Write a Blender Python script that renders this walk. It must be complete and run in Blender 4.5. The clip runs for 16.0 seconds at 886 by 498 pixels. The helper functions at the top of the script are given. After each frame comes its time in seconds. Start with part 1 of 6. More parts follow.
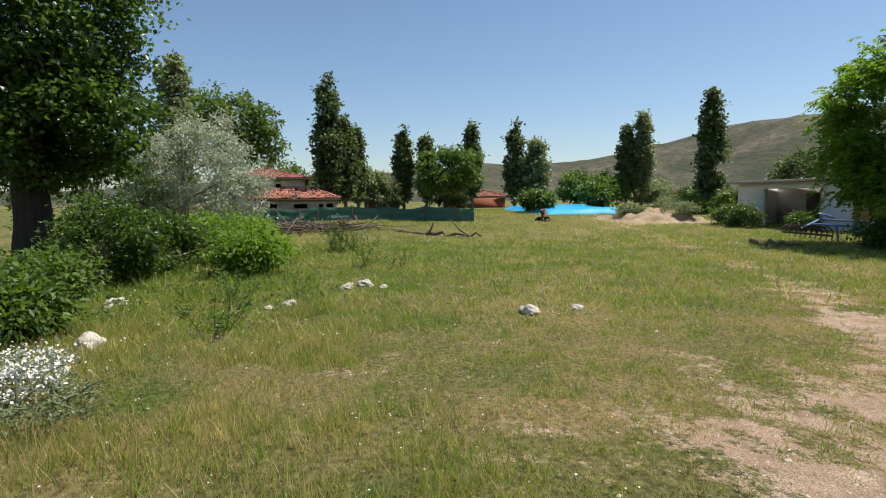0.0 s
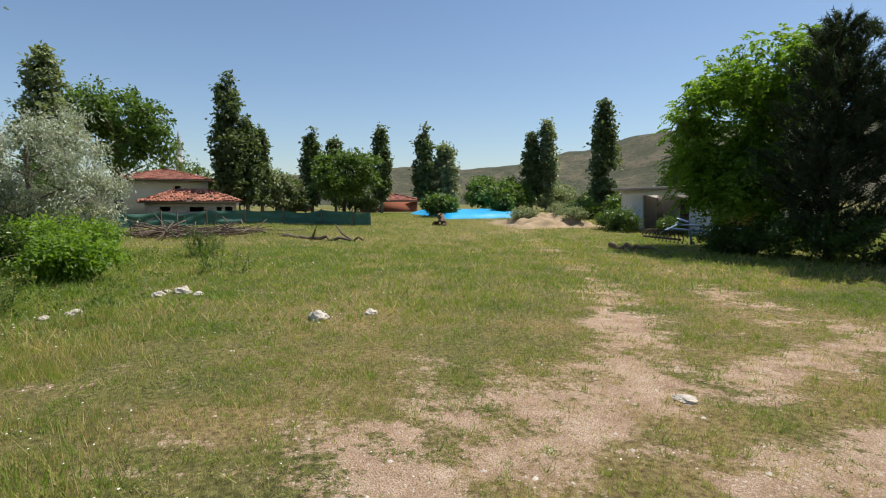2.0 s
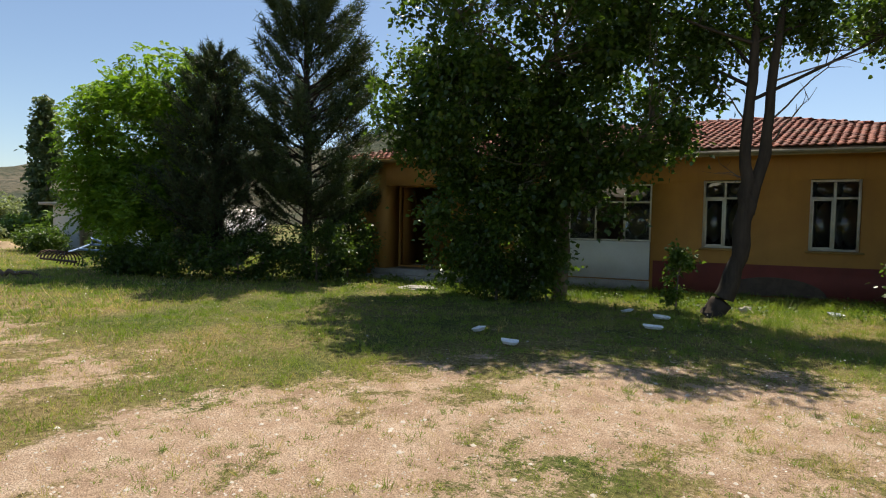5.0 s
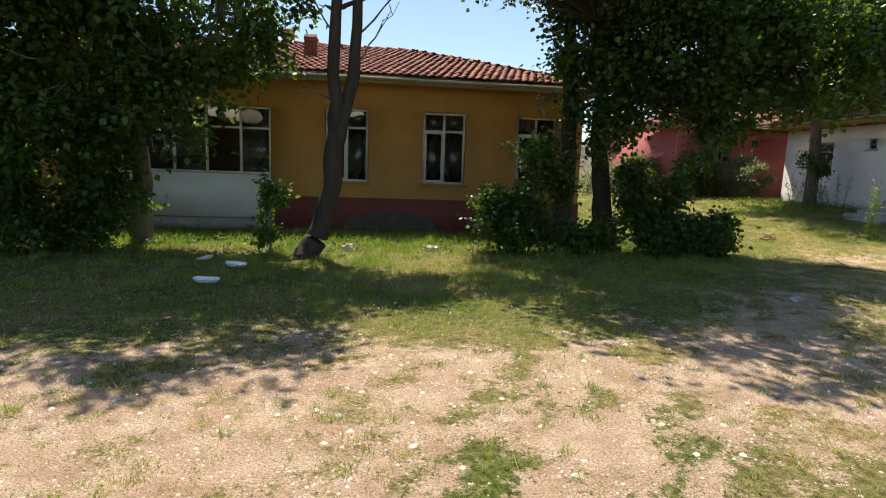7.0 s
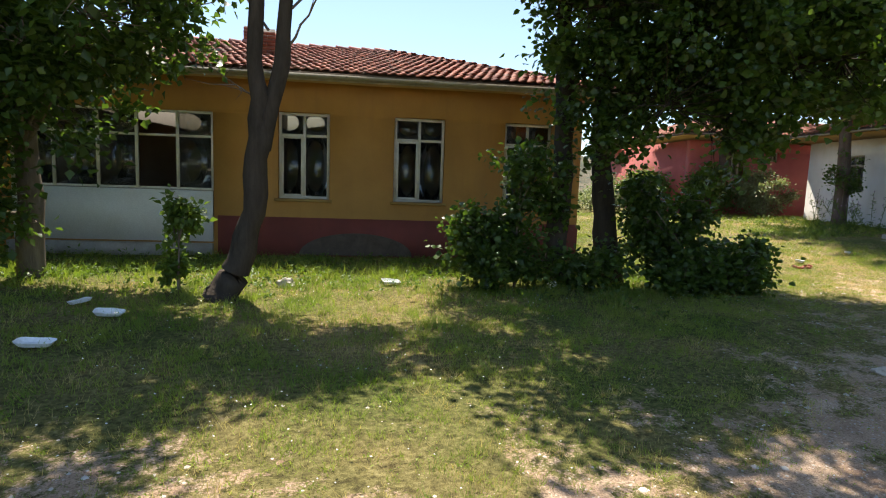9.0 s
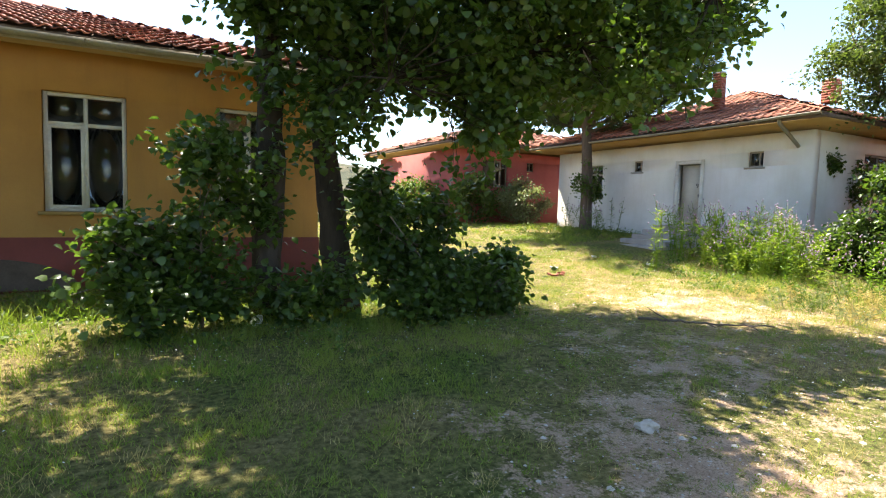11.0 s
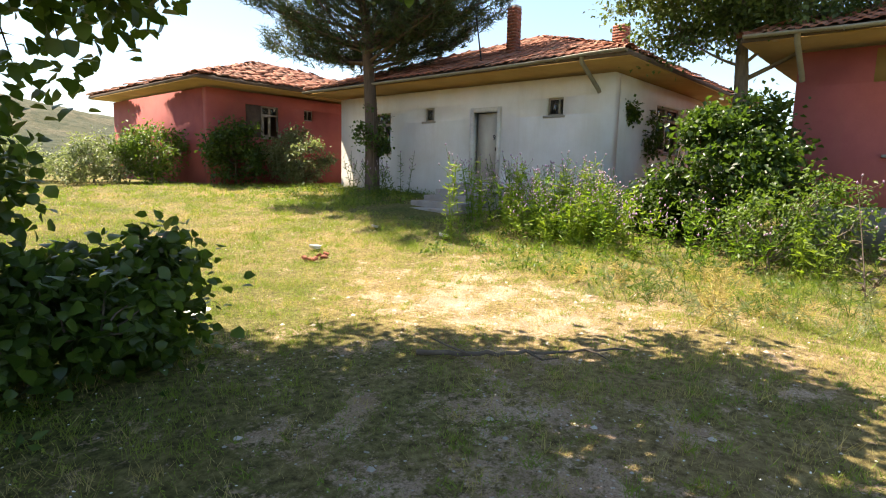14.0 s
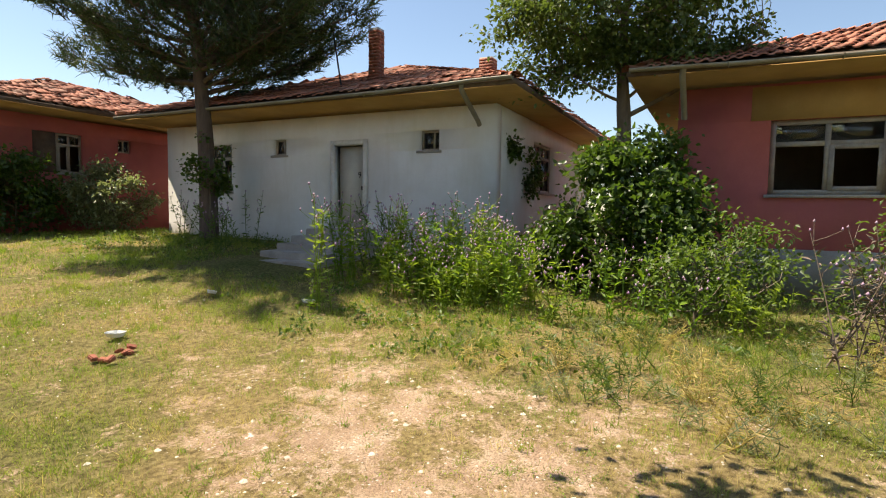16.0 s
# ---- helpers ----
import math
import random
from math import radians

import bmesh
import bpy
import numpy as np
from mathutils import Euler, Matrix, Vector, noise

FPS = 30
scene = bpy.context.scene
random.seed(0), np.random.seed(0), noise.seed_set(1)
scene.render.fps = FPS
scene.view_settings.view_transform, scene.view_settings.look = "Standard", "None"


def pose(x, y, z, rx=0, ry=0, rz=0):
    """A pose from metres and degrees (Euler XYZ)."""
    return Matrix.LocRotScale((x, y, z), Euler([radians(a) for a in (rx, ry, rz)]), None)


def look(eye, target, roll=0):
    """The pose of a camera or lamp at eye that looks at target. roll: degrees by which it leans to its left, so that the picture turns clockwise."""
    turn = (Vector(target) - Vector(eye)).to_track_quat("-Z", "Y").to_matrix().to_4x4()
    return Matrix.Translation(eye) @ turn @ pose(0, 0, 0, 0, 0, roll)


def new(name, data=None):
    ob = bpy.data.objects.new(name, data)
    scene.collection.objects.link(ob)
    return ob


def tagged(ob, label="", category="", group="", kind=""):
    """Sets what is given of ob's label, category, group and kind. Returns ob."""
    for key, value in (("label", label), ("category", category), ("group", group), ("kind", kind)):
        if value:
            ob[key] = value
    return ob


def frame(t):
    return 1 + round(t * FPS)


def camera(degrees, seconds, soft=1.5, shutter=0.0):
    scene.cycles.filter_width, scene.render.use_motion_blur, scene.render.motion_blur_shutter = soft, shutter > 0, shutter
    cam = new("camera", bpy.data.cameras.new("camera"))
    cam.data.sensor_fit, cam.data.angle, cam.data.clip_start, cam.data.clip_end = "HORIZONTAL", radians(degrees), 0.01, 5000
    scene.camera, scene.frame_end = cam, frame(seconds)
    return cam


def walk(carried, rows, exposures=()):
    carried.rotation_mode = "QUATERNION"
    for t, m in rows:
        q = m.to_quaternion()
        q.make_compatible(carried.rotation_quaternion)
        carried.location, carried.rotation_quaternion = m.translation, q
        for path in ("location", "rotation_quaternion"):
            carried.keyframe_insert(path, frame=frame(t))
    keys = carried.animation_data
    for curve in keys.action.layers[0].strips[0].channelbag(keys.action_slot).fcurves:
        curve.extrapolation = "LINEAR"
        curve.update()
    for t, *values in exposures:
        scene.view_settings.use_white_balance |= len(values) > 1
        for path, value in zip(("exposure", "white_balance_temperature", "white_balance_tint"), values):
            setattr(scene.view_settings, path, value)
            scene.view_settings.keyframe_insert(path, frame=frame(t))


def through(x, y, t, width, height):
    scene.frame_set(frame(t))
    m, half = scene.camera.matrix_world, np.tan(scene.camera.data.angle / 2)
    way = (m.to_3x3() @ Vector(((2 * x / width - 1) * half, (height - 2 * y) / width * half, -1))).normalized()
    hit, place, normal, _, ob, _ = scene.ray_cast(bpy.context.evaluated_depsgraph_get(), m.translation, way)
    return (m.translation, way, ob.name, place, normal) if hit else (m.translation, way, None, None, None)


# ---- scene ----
cam = camera(77.5, 16.0, soft=1.1)

PATH = [
    (0, (-4.908, -6.185, 1.701), (-6.847, -5.73, 1.52), -0.6),
    (0.5, (-4.787, -5.693, 1.701), (-6.688, -5.101, 1.511), -0.4),
    (1, (-4.615, -5.183, 1.739), (-6.498, -4.535, 1.555), -0.3),
    (1.5, (-4.423, -4.694, 1.74), (-6.302, -4.037, 1.549), -0.3),
    (2, (-4.308, -4.158, 1.708), (-6.177, -3.467, 1.539), -0.2),
    (2.5, (-4.134, -3.624, 1.675), (-5.967, -2.852, 1.469), -0.1),
    (3, (-3.992, -3.005, 1.649), (-5.678, -1.941, 1.485), 0.2),
    (3.5, (-3.791, -2.318, 1.658), (-5.19, -0.891, 1.58), 0.7),
    (4, (-3.454, -1.744, 1.633), (-4.611, -0.115, 1.547), 1.0),
    (4.5, (-3.116, -1.227, 1.615), (-4.085, 0.521, 1.555), 1.2),
    (4.9, (-2.685, -0.887, 1.678), (-3.504, 0.936, 1.605), 1.3),
    (5, (-2.587, -0.843, 1.691), (-3.357, 1.001, 1.609), 1.2),
    (5.2, (-2.435, -0.639, 1.707), (-3.074, 1.253, 1.601), 1.4),
    (7.5, (-0.451, 1.878, 1.61), (-0.125, 3.828, 1.314), 1.9),
    (8, (-0.288, 2.293, 1.638), (-0.007, 4.253, 1.352), 1.9),
    (8.2, (-0.191, 2.604, 1.663), (0.049, 4.571, 1.391), 2.1),
    (10.3, (1.197, 4.902, 1.567), (1.695, 6.833, 1.412), 1.8),
    (10.5, (1.422, 5.141, 1.544), (2.076, 7.026, 1.408), 1.8),
    (11, (2.021, 5.583, 1.519), (2.971, 7.336, 1.362), 1.7),
    (11.5, (2.634, 5.982, 1.467), (3.845, 7.564, 1.289), 1.7),
    (12, (3.248, 6.408, 1.468), (4.657, 7.816, 1.292), 1.6),
    (12.5, (3.82, 6.779, 1.438), (5.344, 8.059, 1.234), 1.4),
    (13, (4.297, 7.221, 1.441), (5.872, 8.441, 1.259), 1.3),
    (13.5, (4.683, 7.629, 1.429), (6.171, 8.941, 1.179), 1.4),
    (14, (5.059, 8.059, 1.435), (6.542, 9.372, 1.155), 1.5),
    (14.5, (5.451, 8.55, 1.467), (7.012, 9.778, 1.235), 1.4),
    (15, (5.797, 8.956, 1.515), (7.348, 10.205, 1.334), 1.4),
    (15.5, (6.11, 9.434, 1.499), (7.737, 10.588, 1.346), 1.3),
    (16, (6.601, 9.693, 1.571), (8.389, 10.577, 1.431), 0.9),
]
EXPOSURES = [(0, 0.2, 6500, 10), (3.0, 0.14, 6500, 10), (5.0, 0.38, 6900, 10), (7.5, 0.78, 6850, 10), (8.5, 0.88, 6850, 10), (10.5, 1.85, 6900, 10), (11.2, 1.83, 6950, 10), (12, 1.7, 7200, 10), (14, 1.5, 7500, 10), (15, 1.28, 7600, 10), (16, 0.9, 7500, 10)]
walk(cam, [(t, look(eye, target, roll)) for t, eye, target, roll in PATH], EXPOSURES)

# ---- world, sun ----
SUN_EL, SUN_AZ = radians(64.0), radians(-4.0)   # azimuth from +y towards +x
world = bpy.data.worlds.new("sky")
scene.world = world
world.use_nodes = True
wn = world.node_tree
sky = wn.nodes.new("ShaderNodeTexSky")
sky.sky_type = "NISHITA"
sky.sun_disc = False
sky.sun_elevation, sky.sun_rotation = SUN_EL, SUN_AZ
sky.air_density, sky.dust_density, sky.ozone_density = 1.0, 0.5, 3.2
wn.links.new(sky.outputs[0], wn.nodes["Background"].inputs[0])
wn.nodes["Background"].inputs[1].default_value = 0.108
sun = new("sun", bpy.data.lights.new("sun", "SUN"))
sun.data.energy, sun.data.angle, sun.data.color = 5.0, radians(0.53), (1.0, 0.945, 0.86)
sun_dir = Vector((math.sin(SUN_AZ) * math.cos(SUN_EL), math.cos(SUN_AZ) * math.cos(SUN_EL), math.sin(SUN_EL)))
sun.matrix_world = look((0, 0, 60), Vector((0, 0, 60)) - sun_dir)

# ---- mesh helpers ----
def fast_mesh(name, verts, quads=None, tris=None, smooth=False):
    verts = np.asarray(verts, dtype=np.float32).reshape(-1, 3)
    me = bpy.data.meshes.new(name)
    me.vertices.add(len(verts))
    me.vertices.foreach_set("co", verts.ravel())
    loops, starts, at = [], [], 0
    for faces, k in ((quads, 4), (tris, 3)):
        if faces is not None and len(faces):
            f = np.asarray(faces, dtype=np.int32).reshape(-1, k)
            loops.append(f.ravel())
            starts.append(at + np.arange(len(f), dtype=np.int32) * k)
            at += f.size
    loops, starts = np.concatenate(loops), np.concatenate(starts)
    me.loops.add(len(loops))
    me.loops.foreach_set("vertex_index", loops)
    me.polygons.add(len(starts))
    me.polygons.foreach_set("loop_start", starts)
    if smooth:
        me.polygons.foreach_set("use_smooth", np.ones(len(starts), dtype=bool))
    me.update(calc_edges=True)
    me.validate()
    return me


def thing(name, at=(0, 0, 0), label="", category="", group="", kind=""):
    ob = new(name)
    ob.location = at
    ob.empty_display_size = 0.2
    return tagged(ob, label, category, group, kind)


def part(name, me, material, parent=None, label=""):
    """Links a mesh in world coordinates as one object, under a thing or a part."""
    if isinstance(me, bmesh.types.BMesh):
        data = bpy.data.meshes.new(name)
        me.to_mesh(data)
        me.free()
        me = data
    if not me.materials:
        me.materials.append(material)
    ob = new(name, me)
    if parent:
        ob.parent = parent
        ob.matrix_parent_inverse = parent.matrix_basis.inverted() if parent.parent is None and parent.data is None else Matrix()
        if parent.data is None:
            ob.matrix_parent_inverse = Matrix.Translation(-Vector(parent.location))
    return tagged(ob, label)


CUBE_F = np.array([[0, 3, 2, 1], [4, 5, 6, 7], [0, 1, 5, 4], [1, 2, 6, 5], [2, 3, 7, 6], [3, 0, 4, 7]])


def boxes(name, items):
    """One mesh from axis-aligned boxes (x0, x1, y0, y1, z0, z1)."""
    v = []
    for x0, x1, y0, y1, z0, z1 in items:
        v.append([(x0, y0, z0), (x1, y0, z0), (x1, y1, z0), (x0, y1, z0), (x0, y0, z1), (x1, y0, z1), (x1, y1, z1), (x0, y1, z1)])
    v = np.round(np.array(v, float).reshape(-1, 3), 5)
    f = np.concatenate([CUBE_F + 8 * i for i in range(len(items))])
    v, back = np.unique(v, axis=0, return_inverse=True)
    f = back.reshape(-1)[f]
    _, first, times = np.unique(np.sort(f, axis=1), axis=0, return_index=True, return_counts=True)
    return fast_mesh(name, v, quads=f[np.sort(first[times == 1])])


def soft_box(x0, x1, y0, y1, z0, z1, bevel=0.01, jitter=0.0, seed=0):
    bm = bmesh.new()
    bmesh.ops.create_cube(bm, size=1)
    rng = random.Random(seed)
    for v in bm.verts:
        v.co = Vector(((x0 + x1) / 2 + v.co.x * (x1 - x0), (y0 + y1) / 2 + v.co.y * (y1 - y0), (z0 + z1) / 2 + v.co.z * (z1 - z0)))
        v.co += Vector([rng.uniform(-jitter, jitter) for _ in range(3)])
    bmesh.ops.bevel(bm, geom=list(bm.edges), offset=bevel, segments=2, affect="EDGES")
    return bm


def wall_items(axis, u0, u1, w0, w1, z0, z1, holes=()):
    """Boxes of a wall along axis ('x' or 'y') from u0 to u1, w0 to w1 thick, with holes (u0, u1, z0, z1)."""
    cuts = sorted({u0, u1, *[c for h in holes for c in h[:2] if u0 < c < u1]})
    levels = sorted({z0, z1, *[c for h in holes for c in h[2:] if z0 < c < z1]})
    out = []
    for a, b in zip(cuts, cuts[1:]):
        for c, d in zip(levels, levels[1:]):
            u, z = (a + b) / 2, (c + d) / 2
            if not any(h[0] < u < h[1] and h[2] < z < h[3] for h in holes):
                out.append((a, b, w0, w1, c, d) if axis == "x" else (w0, w1, a, b, c, d))
    return out


def tubes(paths, sides=7):
    """Verts and quads of tapering tubes; each path is (points, radii)."""
    V, F, at = [], [], 0
    ang = np.arange(sides) * 2 * np.pi / sides
    for pts, rad in paths:
        pts, rad = np.asarray(pts, float), np.asarray(rad, float)
        d = np.gradient(pts, axis=0)
        d /= np.linalg.norm(d, axis=1, keepdims=True) + 1e-9
        ref = np.where(np.abs(d[:, 2:3]) > 0.9, np.array([[1.0, 0, 0]]), np.array([[0, 0, 1.0]]))
        a = np.cross(d, ref)
        a /= np.linalg.norm(a, axis=1, keepdims=True) + 1e-9
        b = np.cross(d, a)
        ring = pts[:, None] + rad[:, None, None] * (np.cos(ang)[None, :, None] * a[:, None] + np.sin(ang)[None, :, None] * b[:, None])
        V.append(ring.reshape(-1, 3))
        n = len(pts)
        i, j = np.meshgrid(np.arange(n - 1), np.arange(sides), indexing="ij")
        k = (j + 1) % sides
        q = np.stack([i * sides + j, i * sides + k, (i + 1) * sides + k, (i + 1) * sides + j], -1).reshape(-1, 4) + at
        F.append(q)
        at += n * sides
    return np.concatenate(V), np.concatenate(F)


def unit(v):
    return v / (np.linalg.norm(v, axis=-1, keepdims=True) + 1e-9)


def leaf_arrays(rng, p, d, length, width, fold=0.12, rounded=False):
    """Folded leaves at p along d, pointed or with a rounded outline."""
    n = len(p)
    up = unit(rng.normal(size=(n, 3)) * 0.55 + np.array([0, 0, 1.0]))
    s = unit(np.cross(d, up))
    nn = np.cross(s, d)
    L, W = np.asarray(length).reshape(-1, 1), np.asarray(width).reshape(-1, 1)
    i = np.arange(n)[:, None]
    if rounded:
        a, b = p + d * L * 0.28 + nn * L * fold, p + d * L * 0.66 + nn * L * fold * 0.8
        v = np.stack([p, a + s * W * 0.5, b + s * W * 0.4, p + d * L - nn * L * 0.08, b - s * W * 0.4, a - s * W * 0.5], 1)
        t = np.concatenate([i * 6 + [[0, 1, 5]], i * 6 + [[1, 2, 4]], i * 6 + [[1, 4, 5]], i * 6 + [[2, 3, 4]]], 1).reshape(-1, 3)
        return v.reshape(-1, 3), t
    mid = p + d * L * 0.42
    v = np.stack([p, mid + s * W / 2 + nn * L * fold, p + d * L - nn * L * 0.08, mid - s * W / 2 + nn * L * fold], 1)
    t = np.concatenate([i * 4 + [[0, 1, 2]], i * 4 + [[0, 2, 3]]], 1).reshape(-1, 3)
    return v.reshape(-1, 3), t


def leaf_mesh(name, rng, clumps, radius, per, length, width, flat=0.75, droop=0.25, rounded=False):
    """A crown of leaves gathered round clump centres."""
    n = len(clumps) * per
    c = np.repeat(np.asarray(clumps), per, axis=0)
    r = np.repeat(np.broadcast_to(np.asarray(radius, float), (len(clumps),)), per)[:, None]
    off = rng.normal(size=(n, 3)) * np.array([1, 1, flat]) * r * 0.55
    d = unit(off * 0.6 / (r + 1e-6) + rng.normal(size=(n, 3)) * 0.6 + np.array([0, 0, -droop]))
    k = rng.uniform(0.6, 1.15, n)
    v, t = leaf_arrays(rng, c + off, d, length * k, width * k, rounded=rounded)
    return fast_mesh(name, v, tris=t)


def crown_points(rng, blobs, count, shell=0.55, gaps=-0.06):
    """Clump centres spread in ellipsoids (x, y, z, rx, ry, rz), thicker towards their skins, with gaps."""
    w = np.array([b[3] * b[4] * b[5] for b in blobs]) ** 0.7
    out = []
    while len(out) < count:
        b = blobs[rng.choice(len(blobs), p=w / w.sum())]
        v = unit(rng.normal(size=3)) * (shell + (1 - shell) * rng.random()) ** 0.8 * rng.uniform(0.85, 1.12)
        q = np.array(b[:3]) + v * np.array(b[3:])
        if noise.noise(Vector(q * 0.95)) > gaps:
            out.append(q)
    return np.array(out)


def spray_mesh(name, rng, clumps, radius, per, length, leaflet):
    """A crown of feathered leaves: each a drooping midrib with pairs of leaflets."""
    n = len(clumps) * per
    c = np.repeat(np.asarray(clumps), per, axis=0)
    r = np.repeat(np.asarray(radius, float), per)[:, None]
    off = rng.normal(size=(n, 3)) * np.array([1, 1, 0.6]) * r * 0.5
    d = unit(off / (r + 1e-6) + rng.normal(size=(n, 3)) * 0.45 + np.array([0, 0, 0.1]))
    side = unit(np.cross(d, np.array([0, 0, 1.0])) + rng.normal(size=(n, 3)) * 0.15)
    ln = length * rng.uniform(0.7, 1.2, (n, 1))
    P, D = [], []
    for k in np.linspace(0.2, 1.0, 6):
        q = c + off + d * ln * k + np.array([0, 0, -0.45]) * ln * k * k
        for sgn in (-1, 1):
            P.append(q)
            D.append(unit(side * sgn + d * 0.45 + np.array([0, 0, -0.35]) + rng.normal(size=(n, 3)) * 0.12))
    P, D = np.concatenate(P), np.concatenate(D)
    k = rng.uniform(0.75, 1.1, len(P)) * leaflet
    v, t = leaf_arrays(rng, P, D, k, k * 0.5)
    return fast_mesh(name, v, tris=t)


def branch_paths(rng, trunk, trunk_r, clumps, limbs=9, twig=0.012, low=0.25, sag=0.0):
    """Limbs from the trunk line to some clumps, and twigs from the nearest limb to the rest."""
    trunk = np.asarray(trunk, float)
    tr = np.asarray(trunk_r, float)
    n = len(trunk)
    dense = np.array([trunk[int(k)] * (1 - k % 1) + trunk[min(int(k) + 1, n - 1)] * (k % 1) for k in np.linspace(0, n - 1.001, 40)])
    dr = np.interp(np.linspace(0, n - 1, 40), np.arange(n), tr)
    heavy, light = [], []
    ends = clumps[rng.choice(len(clumps), min(limbs, len(clumps)), replace=False)]
    nodes = [dense[int(40 * low):]]
    for e in ends:
        lo = int(40 * low)
        cost = np.abs((dense[lo:, 2]) - (e[2] - 0.55 * np.linalg.norm(dense[lo:, :2] - e[:2], axis=1)))
        j = lo + int(np.argmin(cost))
        a, r0 = dense[j], min(dr[j] * 0.45, 0.015 + 0.015 * np.linalg.norm(e - dense[j]))
        m = (a + e) / 2 + rng.normal(size=3) * 0.12 * np.linalg.norm(e - a) + np.array([0, 0, 0.1 - sag])
        ts = np.linspace(0, 1, 7)[:, None]
        path = (1 - ts) ** 2 * a + 2 * ts * (1 - ts) * m + ts ** 2 * e
        heavy.append((path, np.linspace(r0, twig, 7)))
        nodes.append(path[2:])
    nodes = np.concatenate(nodes)
    for c in clumps:
        j = np.argmin(((nodes - c) ** 2).sum(1))
        a = nodes[j]
        if np.linalg.norm(c - a) < 0.05:
            continue
        m = (a + c) / 2 + rng.normal(size=3) * 0.1 * np.linalg.norm(c - a)
        light.append((np.array([a, m, c]), np.array([twig, twig * 0.7, twig * 0.3])))
    return heavy, light


def broadleaf(name, at, trunk, trunk_r, blobs, count, per, leaf, wide, radius, bark, leaves, label, category="tree",
              limbs=9, seed=1, more=(), low=0.25, shell=0.5, droop=0.25, group="", feathered=0.0, rounded=False, gaps=-0.12):
    """A tree or shrub: trunk with limbs, and a crown of many small leaves."""
    rng = np.random.default_rng(seed)
    base = np.array(at, float)
    root = thing(name, at, label, category, group)
    tr = np.array(trunk, float) + base
    bl = [tuple(np.array(b[:3]) + base) + tuple(b[3:]) for b in blobs]
    clumps = crown_points(rng, bl, int(count * 1.3), shell, gaps)
    heavy, light = branch_paths(rng, tr, trunk_r, clumps, limbs, low=low)
    main = [(tr, np.array(trunk_r))] + [(np.array(p) + base, np.array(r)) for p, r in more]
    fine = []
    for p, r in main:
        k = np.linspace(0, len(p) - 1, 4 * (len(p) - 1) + 1)
        q = np.stack([np.interp(k, np.arange(len(p)), p[:, a]) for a in range(3)], 1)
        q[1:-1] += rng.normal(size=(len(q) - 2, 3)) * np.array([1, 1, 0.2]) * 0.06 * np.max(r)
        fine.append((q, np.interp(k, np.arange(len(p)), r) * rng.uniform(0.93, 1.07, len(q))))
    v, f = tubes(fine, 12)
    part("trunk", fast_mesh("trunk", v, quads=f, smooth=True), bark, root)
    v1, f1 = tubes(heavy, 6) if heavy else (np.zeros((0, 3)), np.zeros((0, 4), int))
    v2, f2 = tubes(light, 3)
    part("branchwork", fast_mesh("branchwork", np.concatenate([v1, v2]), quads=np.concatenate([f1, f2 + len(v1)]), smooth=True), bark, root)
    if feathered:
        part("crown", spray_mesh("crown", rng, clumps, radius * rng.uniform(0.6, 1.2, len(clumps)), per, feathered, leaf), leaves, root)
        return root
    part("crown", leaf_mesh("crown", rng, clumps, radius * rng.uniform(0.55, 1.1, len(clumps)), int(per * 0.82), leaf * 1.45, wide * 1.4, droop=droop, rounded=rounded), leaves, root)
    return root


